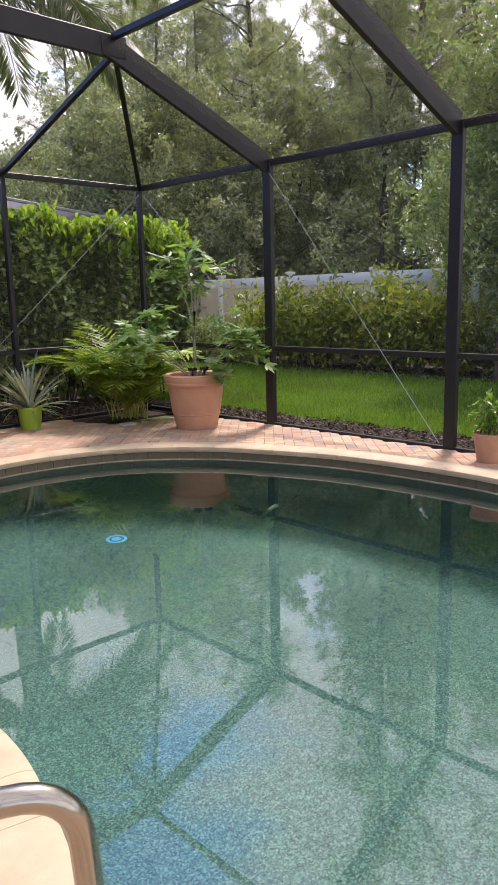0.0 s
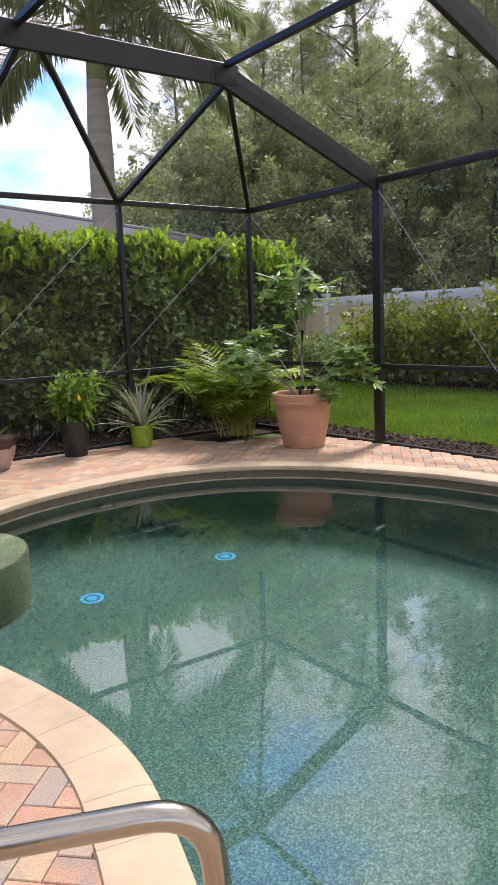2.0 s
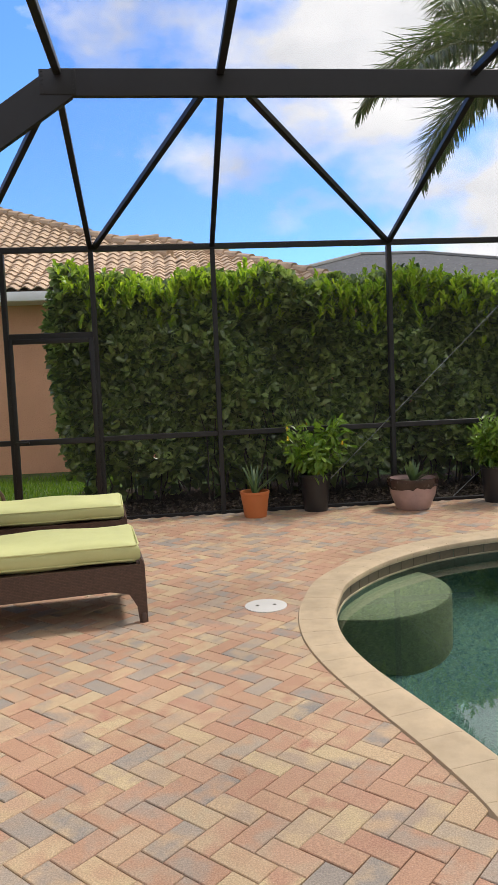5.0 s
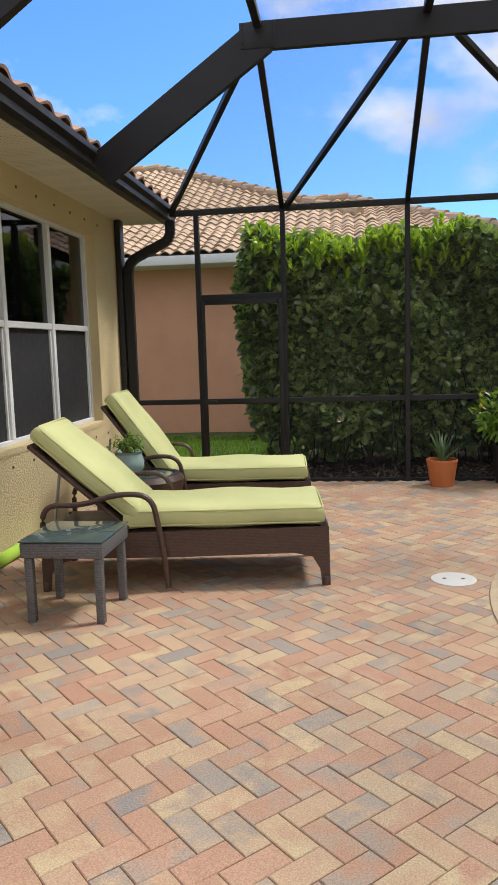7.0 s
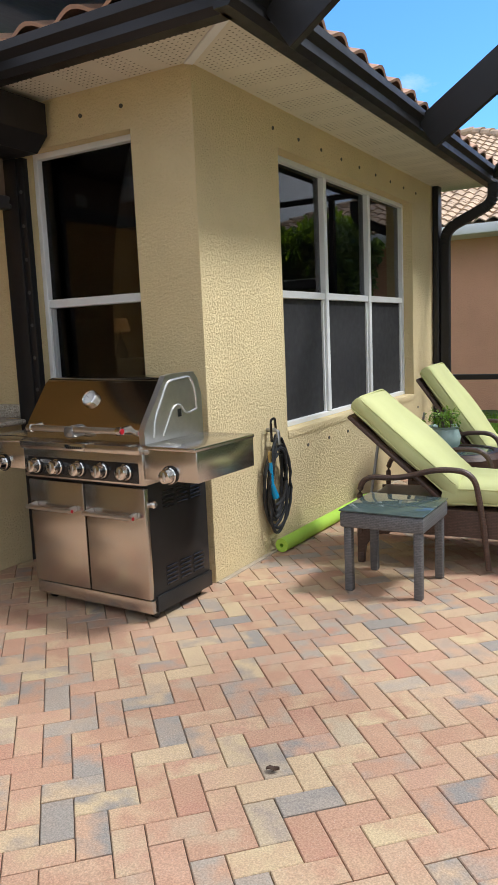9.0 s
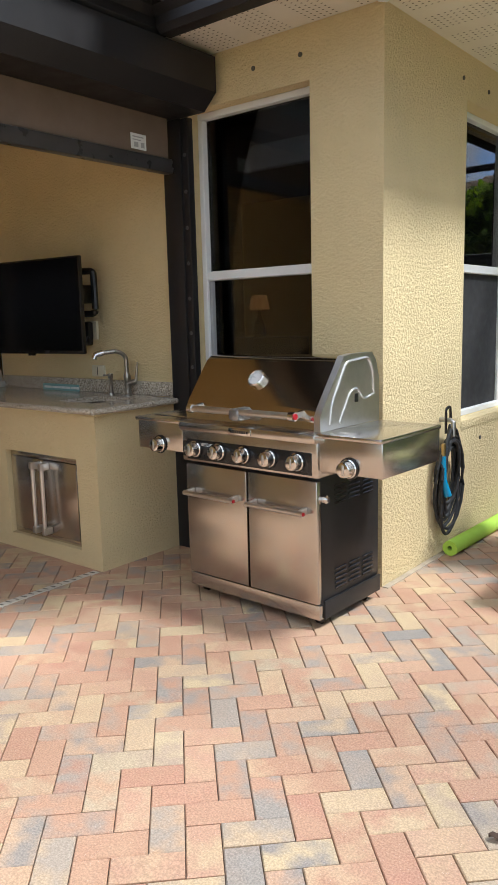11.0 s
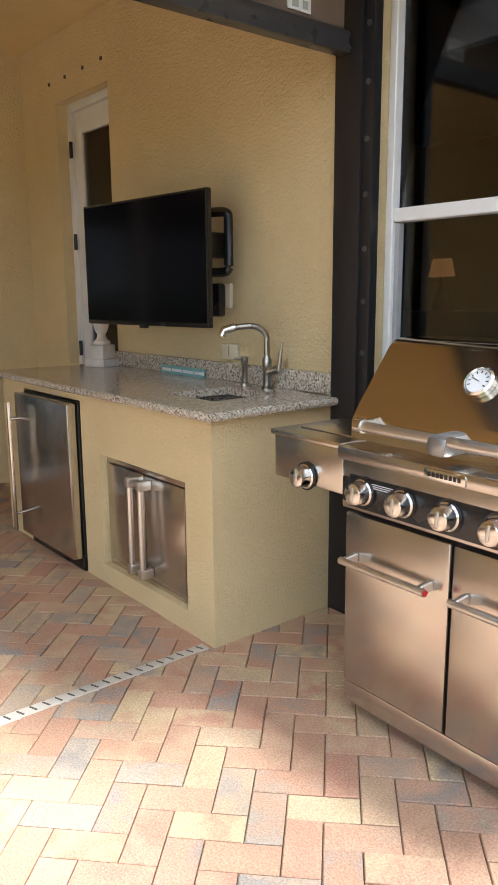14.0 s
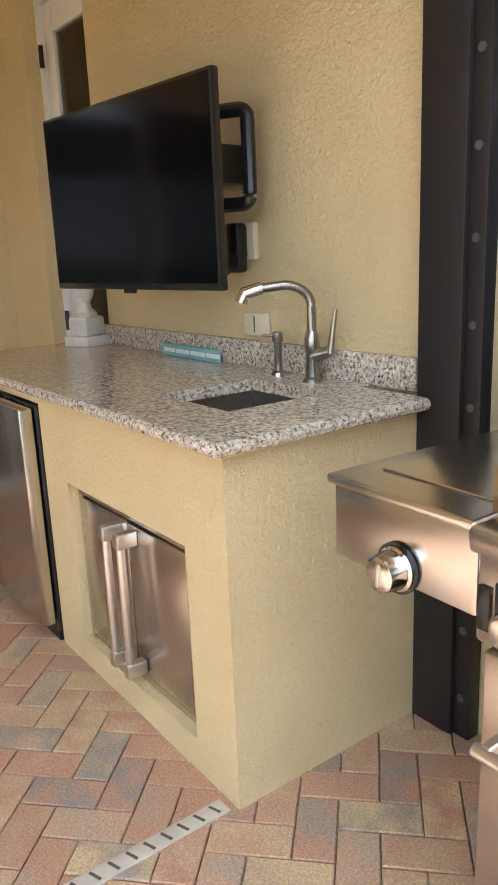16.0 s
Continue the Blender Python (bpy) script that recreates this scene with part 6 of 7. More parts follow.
b.inputs["Base Color"].default_value, b.inputs["Roughness"].default_value = (0.07, 0.10, 0.095, 1), 0.03
part("glass_top", bm, gm, t, "dark reflecting glass top")

t = thing("drum_table", "round brown wicker table between the loungers", "side table", "", "", (-2.02, 5.60, 0))
bm = bmesh.new()
lathe(bm, [(0, 0.02), (0.24, 0.02), (0.25, 0.2), (0.30, 0.40), (0.31, 0.46), (0.28, 0.50), (0.24, 0.50), (0.24, 0.48), (0, 0.48)], 36)
part("body", bm, WICKER, t)
bm = bmesh.new()
disc(bm, 0.235, 0.482, 0.492)
part("glass_top", bm, gm, t)


def pot(name, label, category, x, y, profile, material, at_z=0.0):
    t = thing(name, label, category, "pots by the screen" if at_z == 0 else "", "", (x, y, at_z))
    bm = bmesh.new()
    lathe(bm, profile, 40)
    part("pot", bm, material, t)
    rim = max(r for r, z in profile)
    top = max(z for r, z in profile)
    bm = bmesh.new()
    disc(bm, profile[-2][0] * 0.995 if profile[-1][0] == 0 else rim * 0.88, top - 0.07, top - 0.045)
    part("soil", bm, MULCH, t, "dark soil")
    return t, top


def blades(name, n, length, width, z0, mat_, parent, seed, up=(0.4, 1.3), curl=0.5, segs=5):
    """Narrow arching leaves from one crown."""
    rng = np.random.default_rng(seed)
    V, F = [], []
    for i in range(n):
        a, el = rng.uniform(0, 2 * math.pi), rng.uniform(*up)
        L, w_ = length * rng.uniform(0.65, 1.1), width * rng.uniform(0.8, 1.2)
        d = Vector((math.cos(a), math.sin(a), 0))
        s = Vector((-math.sin(a), math.cos(a), 0))
        p = Vector((0, 0, z0)) + d * 0.015
        k0 = len(V)
        for j in range(segs + 1):
            f = j / segs
            ww = w_ * (0.75 + 0.5 * f if f < 0.3 else (1 - f) ** 0.75 * 1.15) + 0.001
            e = el - curl * f * 1.6
            V += [tuple(p + s * ww / 2 + Vector((0, 0, ww * 0.3))), tuple(p), tuple(p - s * ww / 2 + Vector((0, 0, ww * 0.3)))]
            p = p + (d * math.cos(e) + Vector((0, 0, math.sin(e)))) * L / segs
        for j in range(segs):
            k = k0 + j * 3
            F += [(k, k + 1, k + 4, k + 3), (k + 1, k + 2, k + 5, k + 4)]
    me = raw_mesh(name, V, F, mat_)
    smooth(me, 60)
    ob = new(name, me)
    ob.parent = parent
    return ob


def bushy(parent, z0, r, h, n, leaf, material, seed, flowers=0):
    rng = np.random.default_rng(seed)
    bm = bmesh.new()
    tips = []
    for i in range(16):
        a = rng.uniform(0, 6.28)
        e = Vector((math.cos(a) * r * rng.uniform(0.2, 0.9), math.sin(a) * r * rng.uniform(0.2, 0.9), z0 + h * rng.uniform(0.35, 0.95)))
        b0 = Vector((rng.normal(0, 0.02), rng.normal(0, 0.02), z0))
        mid = b0.lerp(e, 0.5) + Vector((0, 0, 0.06))
        tube(bm, [b0, mid, e], 0.006, 5, 0.002)
        tips += [b0.lerp(mid, 0.7), mid, mid.lerp(e, 0.5), e, e]
    part("stems", bm, BARK, parent)
    T = np.array([tuple(p) for p in tips])
    P = T[rng.integers(0, len(T), n)] + rng.normal(0, r * 0.13, (n, 3))
    D = unit(sphere_dirs(n, rng) * 0.9 + np.array([0, 0, -0.25]) + (P - np.array([0, 0, z0 + h * 0.4])) * 1.2)
    L = rng.uniform(0.7, 1.25, n) * leaf
    V, F = leaf_arrays(P, D, unit(np.array([0, 0, 1]) + rng.normal(0, 0.4, (n, 3))), L, L * 0.42, 0.5, 0.15, 0.15)
    ob = new("leaves", raw_mesh("leaves", V, F, material))
    ob.parent = parent
    if flowers:
        petal = plain("yellow_petal", (0.70, 0.45, 0.02), 0.6)
        for i in range(flowers):
            bm = bmesh.new()
            a = rng.uniform(0, 6.28)
            p = Vector((math.cos(a) * r * 0.8, math.sin(a) * r * 0.8, z0 + h * rng.uniform(0.5, 1.05)))
            lathe(bm, [(0, 0), (0.014, 0.01), (0.010, 0.04), (0, 0.06)], 6, Matrix.Translation(p))
            part("flower", bm, petal, parent, "small yellow flower spike")


TERRA = plain("terracotta", (0.50, 0.27, 0.165), 0.8, 0, 0.12, 5.0, 0.15, 80.0)
ORANGE = plain("orange_clay", (0.55, 0.17, 0.05), 0.6, 0, 0.06, 5.0)
BLACKPOT = plain("black_glazed_pot", (0.02, 0.02, 0.022), 0.35, 0, 0.2, 4.0)
PINKPOT = plain("pink_glazed_pot", (0.42, 0.29, 0.265), 0.45, 0, 0.15, 6.0)
DRIP = plain("dark_glaze_drip", (0.05, 0.03, 0.025), 0.25, 0, 0.3, 8.0)
LIME = plain("lime_plastic", (0.25, 0.38, 0.03), 0.4, 0, 0.05)
ALOE = leaf_mat("aloe_leaf", (0.08, 0.14, 0.07), (0.20, 0.27, 0.13), 0.4, 0.15)
BROMELIAD = leaf_mat("bromeliad_leaf", (0.16, 0.19, 0.15), (0.40, 0.42, 0.34), 0.4, 0.15)
SHRIMP = leaf_mat("shrimp_plant_leaf", (0.09, 0.19, 0.025), (0.28, 0.42, 0.07), 0.45, 0.35)
FATSIA = leaf_mat("lobed_leaf", (0.12, 0.24, 0.07), (0.33, 0.46, 0.18), 0.45, 0.35)
ARECA = leaf_mat("areca_frond", (0.14, 0.27, 0.04), (0.44, 0.52, 0.10), 0.45, 0.4)


def tall_pot(r0, r1, h):
    return [(0, 0), (r0, 0), (r0 * 1.02, 0.01), (r1, h - 0.03), (r1 * 1.04, h - 0.025), (r1 * 1.04, h), (r1 * 0.92, h), (r1 * 0.9, h - 0.06), (0, h - 0.06)]


t, top = pot("aloe_pot", "orange clay pot with a small aloe on the pavers", "potted plant", 0.47, 7.69, tall_pot(0.115, 0.15, 0.27), ORANGE)
blades("aloe_leaves", 22, 0.36, 0.035, top - 0.05, ALOE, t, 61, (0.7, 1.5), 0.25)
for i, (x, y, h_, s) in enumerate(((1.145, 7.83, 0.40, 1.05), (3.13, 7.71, 0.40, 0.98))):
    t, top = pot("shrimp_plant_pot", "tall black pot with a bushy yellow-flowered plant", "potted plant", x, y, tall_pot(0.125, 0.165, h_), BLACKPOT)
    bushy(t, top - 0.06, 0.36 * s, 0.58 * s, 620, 0.11, SHRIMP, 71 + i, 5 if i == 0 else 2)
t, top = pot("agave_pot", "pink glazed bowl pot with dark drips and a small agave", "potted plant", 2.15, 7.60, [(0, 0), (0.16, 0), (0.18, 0.02), (0.235, 0.16), (0.25, 0.26), (0.265, 0.30), (0.265, 0.33), (0.24, 0.33), (0.23, 0.27), (0, 0.27)], PINKPOT)
bm = bmesh.new()
lathe(bm, [(0.252, 0.255), (0.269, 0.30), (0.269, 0.334), (0.238, 0.334)], 40)
rng_ = np.random.default_rng(9)
for v in bm.verts:
    if v.co.z < 0.26:
        v.co.z -= rng_.uniform(0, 0.035)
part("glaze_drip", bm, DRIP, t, "dark brown dripping glaze")
blades("agave_leaves", 18, 0.27, 0.055, top - 0.05, ALOE, t, 62, (0.5, 1.4), 0.1)
t, top = pot("bromeliad_pot", "lime green pot with a wide silvery bromeliad", "potted plant", 3.96, 7.68, tall_pot(0.11, 0.14, 0.26), LIME)
blades("bromeliad_leaves", 56, 0.72, 0.046, top - 0.05, BROMELIAD, t, 63, (0.3, 1.45), 0.35, 6)
blades("dark_strays", 10, 0.5, 0.02, top - 0.05, FATSIA, t, 64, (0.1, 0.8), 0.9, 6)

BIG = [(0, 0), (0.225, 0), (0.235, 0.02), (0.262, 0.16), (0.268, 0.165), (0.268, 0.18), (0.272, 0.185), (0.272, 0.20), (0.276, 0.21), (0.318, 0.49), (0.345, 0.495), (0.352, 0.52), (0.345, 0.535), (0.352, 0.55), (0.352, 0.60), (0.335, 0.615), (0.30, 0.605), (0.295, 0.54), (0, 0.54)]
t, top = pot("terracotta_planter", "large ribbed terracotta planter with a lobed-leaf sapling", "potted plant", 5.25, 6.23, BIG, TERRA)


def lobed_leaf_arrays(P, D, U, L):
    """Seven-lobed leaves: kites fanned from one point."""
    V, F, k = [], [], 0
    S = unit(np.cross(D, U))
    for j, a in enumerate(np.radians([-120, -80, -40, 0, 40, 80, 120])):
        d = D * math.cos(a) + S * math.sin(a)
        ln = L * (1.0 - 0.25 * abs(j - 3) / 3)
        v, f = kite_arrays(P, d, U, ln, ln * 0.36, -0.1)
        V.append(v)
        F.append(f + k)
        k += len(v)
    return np.concatenate(V), np.concatenate(F)


rng_ = np.random.default_rng(77)
bm = bmesh.new()
tube(bm, [(0.02, 0.02, 0.5), (0.0, 0.0, 0.9), (0.02, 0.0, 1.30), (0.04, 0.0, 1.5)], 0.019, 8, 0.012)
PALE = plain("pale_bark", (0.25, 0.22, 0.17), 0.85, 0, 0.2, 10.0)
stem = part("sapling_stem", bm, PALE, t, "slim pale stem")
ends = []
for a, rr, z0_, z1_ in ((0.3, 0.16, 1.30, 1.72), (2.6, 0.24, 1.25, 1.78), (4.4, 0.18, 1.35, 1.86), (5.6, 0.50, 0.58, 1.05), (5.9, 0.62, 0.62, 0.92), (2.9, 0.62, 0.55, 1.02), (2.5, 0.50, 0.58, 1.18), (3.5, 0.75, 0.55, 0.95), (5.3, 0.42, 0.55, 0.66), (0.9, 0.25, 1.2, 1.6)):
    # spread across the line of the screen wall
    d = Vector((math.cos(a - 0.6), math.sin(a - 0.6), 0))
    e = d * rr + Vector((0, 0, z1_))
    b0 = Vector((0, 0, z0_)) + d * 0.03
    bm = bmesh.new()
    tube(bm, [b0, b0.lerp(e, 0.5) + Vector((0, 0, 0.07)), e], 0.010, 6, 0.004)
    part("branch", bm, PALE, stem)
    ends.append(e)
E_ = np.array([tuple(e) for e in ends])
n = 170
wts = np.array([0.5, 0.6, 0.5, 1.6, 1.6, 1.6, 1.5, 1.5, 1.0, 0.4])
P = E_[rng_.choice(len(E_), n, p=wts / wts.sum())] + rng_.normal(0, 0.10, (n, 3))
D = unit(rng_.normal(0, 1, (n, 3)) * np.array([1, 1, 0.35]) + np.array([0, 0, -0.15]))
V, F = lobed_leaf_arrays(P, D, unit(np.array([0, 0, 1.0]) + rng_.normal(0, 0.3, (n, 3))), rng_.uniform(0.13, 0.22, n))
ob = new("lobed_leaves", raw_mesh("lobed_leaves", V, F, FATSIA))
ob.parent = t
for dx, dy in ((-0.14, -0.12), (-0.02, -0.18)):
    s = thing("solar_light", "small black solar garden light in the planter", "garden light", "solar lights", "", (5.25 + dx, 6.23 + dy, 0.545))
    bm = bmesh.new()
    lathe(bm, [(0, 0), (0.012, 0), (0.012, 0.11), (0.05, 0.12), (0.05, 0.15), (0, 0.155)], 16)
    part("stake_lamp", bm, BLACK, s)

# areca palm clump in the corner bed
ap = thing("areca_palm", "bushy yellow-green areca palm clump in the corner bed", "palm", "", "", (5.16, 7.42, -0.04))


def frond(V, F, base, a, L, el, curl, leaflet, width, rng, n=22, droop=0.35, spread=0.9, shag=0.08):
    d = np.array([math.cos(a), math.sin(a), 0])
    s = np.array([-math.sin(a), math.cos(a), 0])
    p = np.array(base, float)
    rachis = [p.copy()]
    P, D, LL = [], [], []
    for j in range(n):
        f = j / (n - 1)
        e = el - curl * f ** 1.3
        t_ = d * math.cos(e) + np.array([0, 0, math.sin(e)])
        p = p + t_ * L / n
        rachis.append(p.copy())
        if f > 0.12:
            for sg in (-1, 1):
                P.append(p.copy())
                D.append(t_ * 0.75 + s * sg * spread + np.array([0, 0, -droop + rng.normal(0, shag)]))
                LL.append(leaflet * (0.55 + 0.9 * math.sin(math.pi * min(1, f * 0.9 + 0.08))))
    P, D, LL = np.array(P), np.array(D), np.array(LL)
    v, q = kite_arrays(P, D, np.tile(np.cross(s, d), (len(P), 1)) * 0 + np.array([0, 0, 1.0]) + d * 0.1, LL, np.full(len(P), width), 0.2)
    F.append(q + sum(len(x) for x in V))
    V.append(v)
    return rachis


rng_ = np.random.default_rng(5)
STALK = plain("frond_stalk", (0.30, 0.30, 0.05), 0.6)
for i in range(46):
    V, F = [], []
    bm = bmesh.new()
    a = rng_.uniform(0, 2 * math.pi)
    base = (rng_.normal(0, 0.10), rng_.normal(0, 0.10), 0.05)
    r_ = frond(V, F, base, a, rng_.uniform(0.9, 1.45), rng_.uniform(1.3, 1.55), rng_.uniform(0.8, 1.8), 0.27, 0.040, rng_, 24, 0.22)
    tube(bm, [tuple(p) for p in r_[::4]], 0.008, 5, 0.002)
    ob = new("frond", raw_mesh("areca_frond", np.concatenate(V), np.concatenate(F), ARECA))
    ob.parent = ap
    part("stalk", bm, STALK, ob)

# royal palm behind the hedge
rp = thing("royal_palm", "tall royal palm with a pale grey trunk and dark green fronds", "palm tree", "", "", (6.08, 12.55, -0.07))
bm = bmesh.new()
lathe(bm, [(0.30, 0), (0.27, 0.4), (0.23, 1.6), (0.235, 3.4), (0.21, 5.0), (0.17, 5.75)], 22)
part("trunk", bm, PALM_BARK, rp, "smooth ringed grey trunk")
bm = bmesh.new()
lathe(bm, [(0.165, 5.73), (0.16, 6.0), (0.14, 6.5), (0.10, 7.0), (0.06, 7.3)], 20)
part("crownshaft", bm, plain("crownshaft", (0.18, 0.20, 0.07), 0.5, 0, 0.15, 3.0), rp, "smooth green crownshaft")
rng_ = np.random.default_rng(15)
RIB = plain("frond_rib", (0.14, 0.17, 0.06), 0.6)
for i in range(24):
    V, F = [], []
    bm = bmesh.new()
    a = i * 2.4 + rng_.normal(0, 0.15)
    r_ = frond(V, F, (0.05 * math.cos(a), 0.05 * math.sin(a), 6.6 + 0.02 * i), a, rng_.uniform(2.9, 3.5), 0.05 + 1.2 * i / 24 + rng_.normal(0, 0.08), rng_.uniform(1.1, 1.6), 0.60, 0.042, rng_, 120, 0.45, 0.75, 0.40)
    tube(bm, [tuple(p) for p in r_[::8]], 0.028, 6, 0.006)
    ob = new("frond", raw_mesh("palm_frond", np.concatenate(V), np.concatenate(F), PALM_LEAF))
    ob.parent = rp
    part("rib", bm, RIB, ob)

# ---- neighbours' houses ----
nh = thing("neighbor_house", "tan stucco house with a sand-coloured barrel-tile roof", "house", "", "", (-6.0, 16.0, -0.07))
bm = bmesh.new()
box(bm, (-9, -2.65, 0), (8.1, 8.0, 3.0))
part("wall", bm, STUCCO_TAN, nh, "tan stucco wall")
bm = bmesh.new()
box(bm, (-9.5, -3.2, 2.93), (8.7, -2.6, 2.97))
part("soffit", bm, WHITE, nh)
bm = bmesh.new()
box(bm, (-9.5, -3.32, 2.93), (8.75, -3.2, 3.09), 0.02)
part("gutter", bm, WHITE, nh, "white gutter")
bm = bmesh.new()
for pts in ([(-9.5, -3.25, 3.09), (8.7, -3.25, 3.09), (8.7, 8.5, 3.09), (-9.5, 8.5, 3.09), (-3.6, 1.0, 4.60), (5.6, 1.0, 4.60)], [(-16.0, -2.5, 3.27), (7.26, -2.5, 3.27), (7.26, 9.5, 3.27), (-16.0, 9.5, 3.27), (-9.0, 3.5, 6.07), (0.8, 3.5, 6.07)]):
    vs = [bm.verts.new(p) for p in pts]
    for q in ((0, 1, 5, 4), (1, 2, 5), (2, 3, 4, 5), (3, 0, 4)):
        bm.faces.new([vs[i] for i in q])
part("roof_deck", bm, ROOFTILE2, nh)


def clipped_tiles(keep, **kw):
    ob = tile_roof(**kw)
    b = bmesh.new()
    b.from_mesh(ob.data)
    dead = [f for f in b.faces if not keep(f.calc_center_median())]
    bmesh.ops.delete(b, geom=dead, context="FACES")
    b.to_mesh(ob.data)
    b.free()
    return ob


def onto(ob, parent, name):
    ob.name = name
    ob.parent = parent
    ob.matrix_parent_inverse = parent.matrix_basis.inverted()
    for k in ("category", "kind"):
        if k in ob:
            del ob[k]


rise = 1.51 / 4.25
ob = clipped_tiles(lambda c: c.x < 2.7 - (c.y - 12.75) * 0.729, name="tiles", origin=(-15.5, 12.75, 3.03), along=(1, 0, 0), up=(0, 1, rise), n_along=84, rows=16, material=ROOFTILE2, label="sand-coloured barrel tiles", pitch=0.22, course=0.28)
onto(ob, nh, "roof_tiles")
rise = 2.8 / 6.0
ob = clipped_tiles(lambda c: c.y > 14.0 and c.x < 1.26 - (c.y - 13.5) * 1.077, name="tiles", origin=(-15.5, 13.5, 3.21), along=(1, 0, 0), up=(0, 1, rise), n_along=76, rows=23, material=ROOFTILE2, label="sand-coloured barrel tiles", pitch=0.22, course=0.28)
onto(ob, nh, "roof_tiles")
bm = bmesh.new()
for p, q in ((Vector((8.7, -3.25, 3.13)), Vector((5.6, 1.0, 4.64))), (Vector((5.6, 1.0, 4.66)), Vector((3.4, 1.0, 4.66))), (Vector((5.8, -1.15, 3.97)), Vector((0.8, 3.5, 6.13))), (Vector((0.8, 3.5, 6.13)), Vector((-6.0, 3.5, 6.13)))):
    n = max(4, round((q - p).length / 0.4))
    for i in range(n):
        tube(bm, [p.lerp(q, i / n) + Vector((0, 0, 0.03)), p.lerp(q, (i + 1.15) / n)], 0.11, 10, 0.095)
part("ridge_tiles", bm, ROOFTILE2, nh, "rounded ridge and hip tiles")

dh = thing("distant_house", "house with a dark grey hip roof beyond the hedge", "house", "", "", (5.6, 18.6, -0.07))
bm = bmesh.new()
box(bm, (-4.5, -2.7, 0), (6.0, 5, 3.28))
part("wall", bm, STUCCO_TAN, dh)
bm = bmesh.new()
pts = [(-5.0, -3.2, 3.3), (6.5, -3.2, 3.3), (6.5, 5.6, 3.3), (-5.0, 5.6, 3.3), (-0.9, 0.4, 4.55), (0.8, 0.4, 4.55)]
vs = [bm.verts.new(p) for p in pts]
for q in ((0, 1, 5, 4), (1, 2, 5), (2, 3, 4, 5), (3, 0, 4), (3, 2, 1, 0)):
    bm.faces.new([vs[i] for i in q])
part("roof", bm, SHINGLE, dh, "dark grey roof")
bm = bmesh.new()
for a, b_ in ((1, 5), (0, 4), (4, 5)):
    tube(bm, [pts[a], pts[b_]], 0.07, 8)
part("hip_caps", bm, plain("hip_cap", (0.2, 0.2, 0.2), 0.8), dh)

# ---- fence and bed shrubs ----
fe = thing("vinyl_fence", "cream vinyl fence with white rails and capped posts", "fence", "", "structure", (14.2, 8.0, 0))
FX0, FX1 = Vector((13.0, 23.85, 0)), Vector((13.0, -7.35, 0))
u = (FX1 - FX0).normalized()
L_ = (FX1 - FX0).length
nb = round(L_ / 2.4)
off = Vector((14.2, 8.0, 0))
for i in range(nb + 1):
    p = FX0 + u * (L_ * i / nb) - off
    rot = Matrix.Translation(p) @ Matrix.Rotation(math.atan2(u.y, u.x), 4, "Z")
    bm = bmesh.new()
    box(bm, (-0.065, -0.065, -0.1), (0.065, 0.065, 1.97), 0.006, rot)
    po = part("post", bm, FENCE_WHITE, fe)
    bm = bmesh.new()
    box(bm, (-0.085, -0.085, 1.97), (0.085, 0.085, 2.03), 0.01, rot)
    part("post_cap", bm, FENCE_WHITE, po)
    if i < nb:
        Ls = L_ / nb
        bm = bmesh.new()
        box(bm, (0.065, -0.02, 0.05), (Ls - 0.065, 0.02, 1.70), 0, rot)
        part("panel", bm, FENCE_CREAM, fe, "cream panel")
        bm = bmesh.new()
        box(bm, (0.065, -0.035, 1.70), (Ls - 0.065, 0.035, 1.93), 0.008, rot)
        part("top_rail", bm, FENCE_WHITE, fe)


def shrub(seed, h, r, material, leaf, n, label, name="shrub"):
    rng = np.random.default_rng(seed)
    t = thing(name, label, "shrub", "fence shrubs")
    bm = bmesh.new()
    tips = []
    for i in range(14):
        a = rng.uniform(0, 6.28)
        e = Vector((math.cos(a) * r * rng.uniform(0.1, 0.8), math.sin(a) * r * rng.uniform(0.1, 0.8), h * rng.uniform(0.4, 1.0)))
        tube(bm, [(0, 0, -0.05), e * 0.5 + Vector((0, 0, 0.1)), e], 0.012, 5, 0.004)
        tips += [e, e * 0.8, e * 0.6, e * 0.4 + Vector((0, 0, 0.1))]
    part("stems", bm, BARK, t)
    T = np.array([tuple(p) for p in tips])
    P = T[rng.integers(0, len(T), n)] + rng.normal(0, r * 0.17, (n, 3))
    P[:, 2] = np.abs(P[:, 2])
    D = unit(sphere_dirs(n, rng) + np.array([0, 0, 0.35]))
    L = rng.uniform(0.7, 1.3, n) * leaf
    v, f = kite_arrays(P, D, unit(np.array([0, 0, 1.0]) + rng.normal(0, 0.6, (n, 3))), L, L * 0.45)
    ob = new("leaves", raw_mesh("shrub_leaves", v, f, material))
    ob.parent = t
    return t


GOLD = leaf_mat("golden_shrub_leaf", (0.12, 0.18, 0.03), (0.46, 0.48, 0.09), 0.45, 0.35)
rng_ = np.random.default_rng(44)
gold = [shrub(81 + i, 1.35, 0.8, GOLD, 0.12, 2600, "bushy yellow-green shrub in front of the fence") for i in range(2)]
dark = [shrub(91 + i, 1.1, 0.85, MYRTLE_LEAF, 0.11, 2600, "dark green shrub in front of the fence") for i in range(2)]
spots_g, spots_d = [], []
for i in range(26):
    f = 0.22 + i * 0.0245
    p = FX0.lerp(FX1, f) + Vector((-0.95 + rng_.normal(0, 0.15), -0.2, 0))
    (spots_g if 0.38 < f < 0.55 else spots_d).append((p.x, p.y))
place_copies(gold, spots_g, 51, 1.05, 1.35)
place_copies(dark, spots_d, 52, 0.75, 1.1)

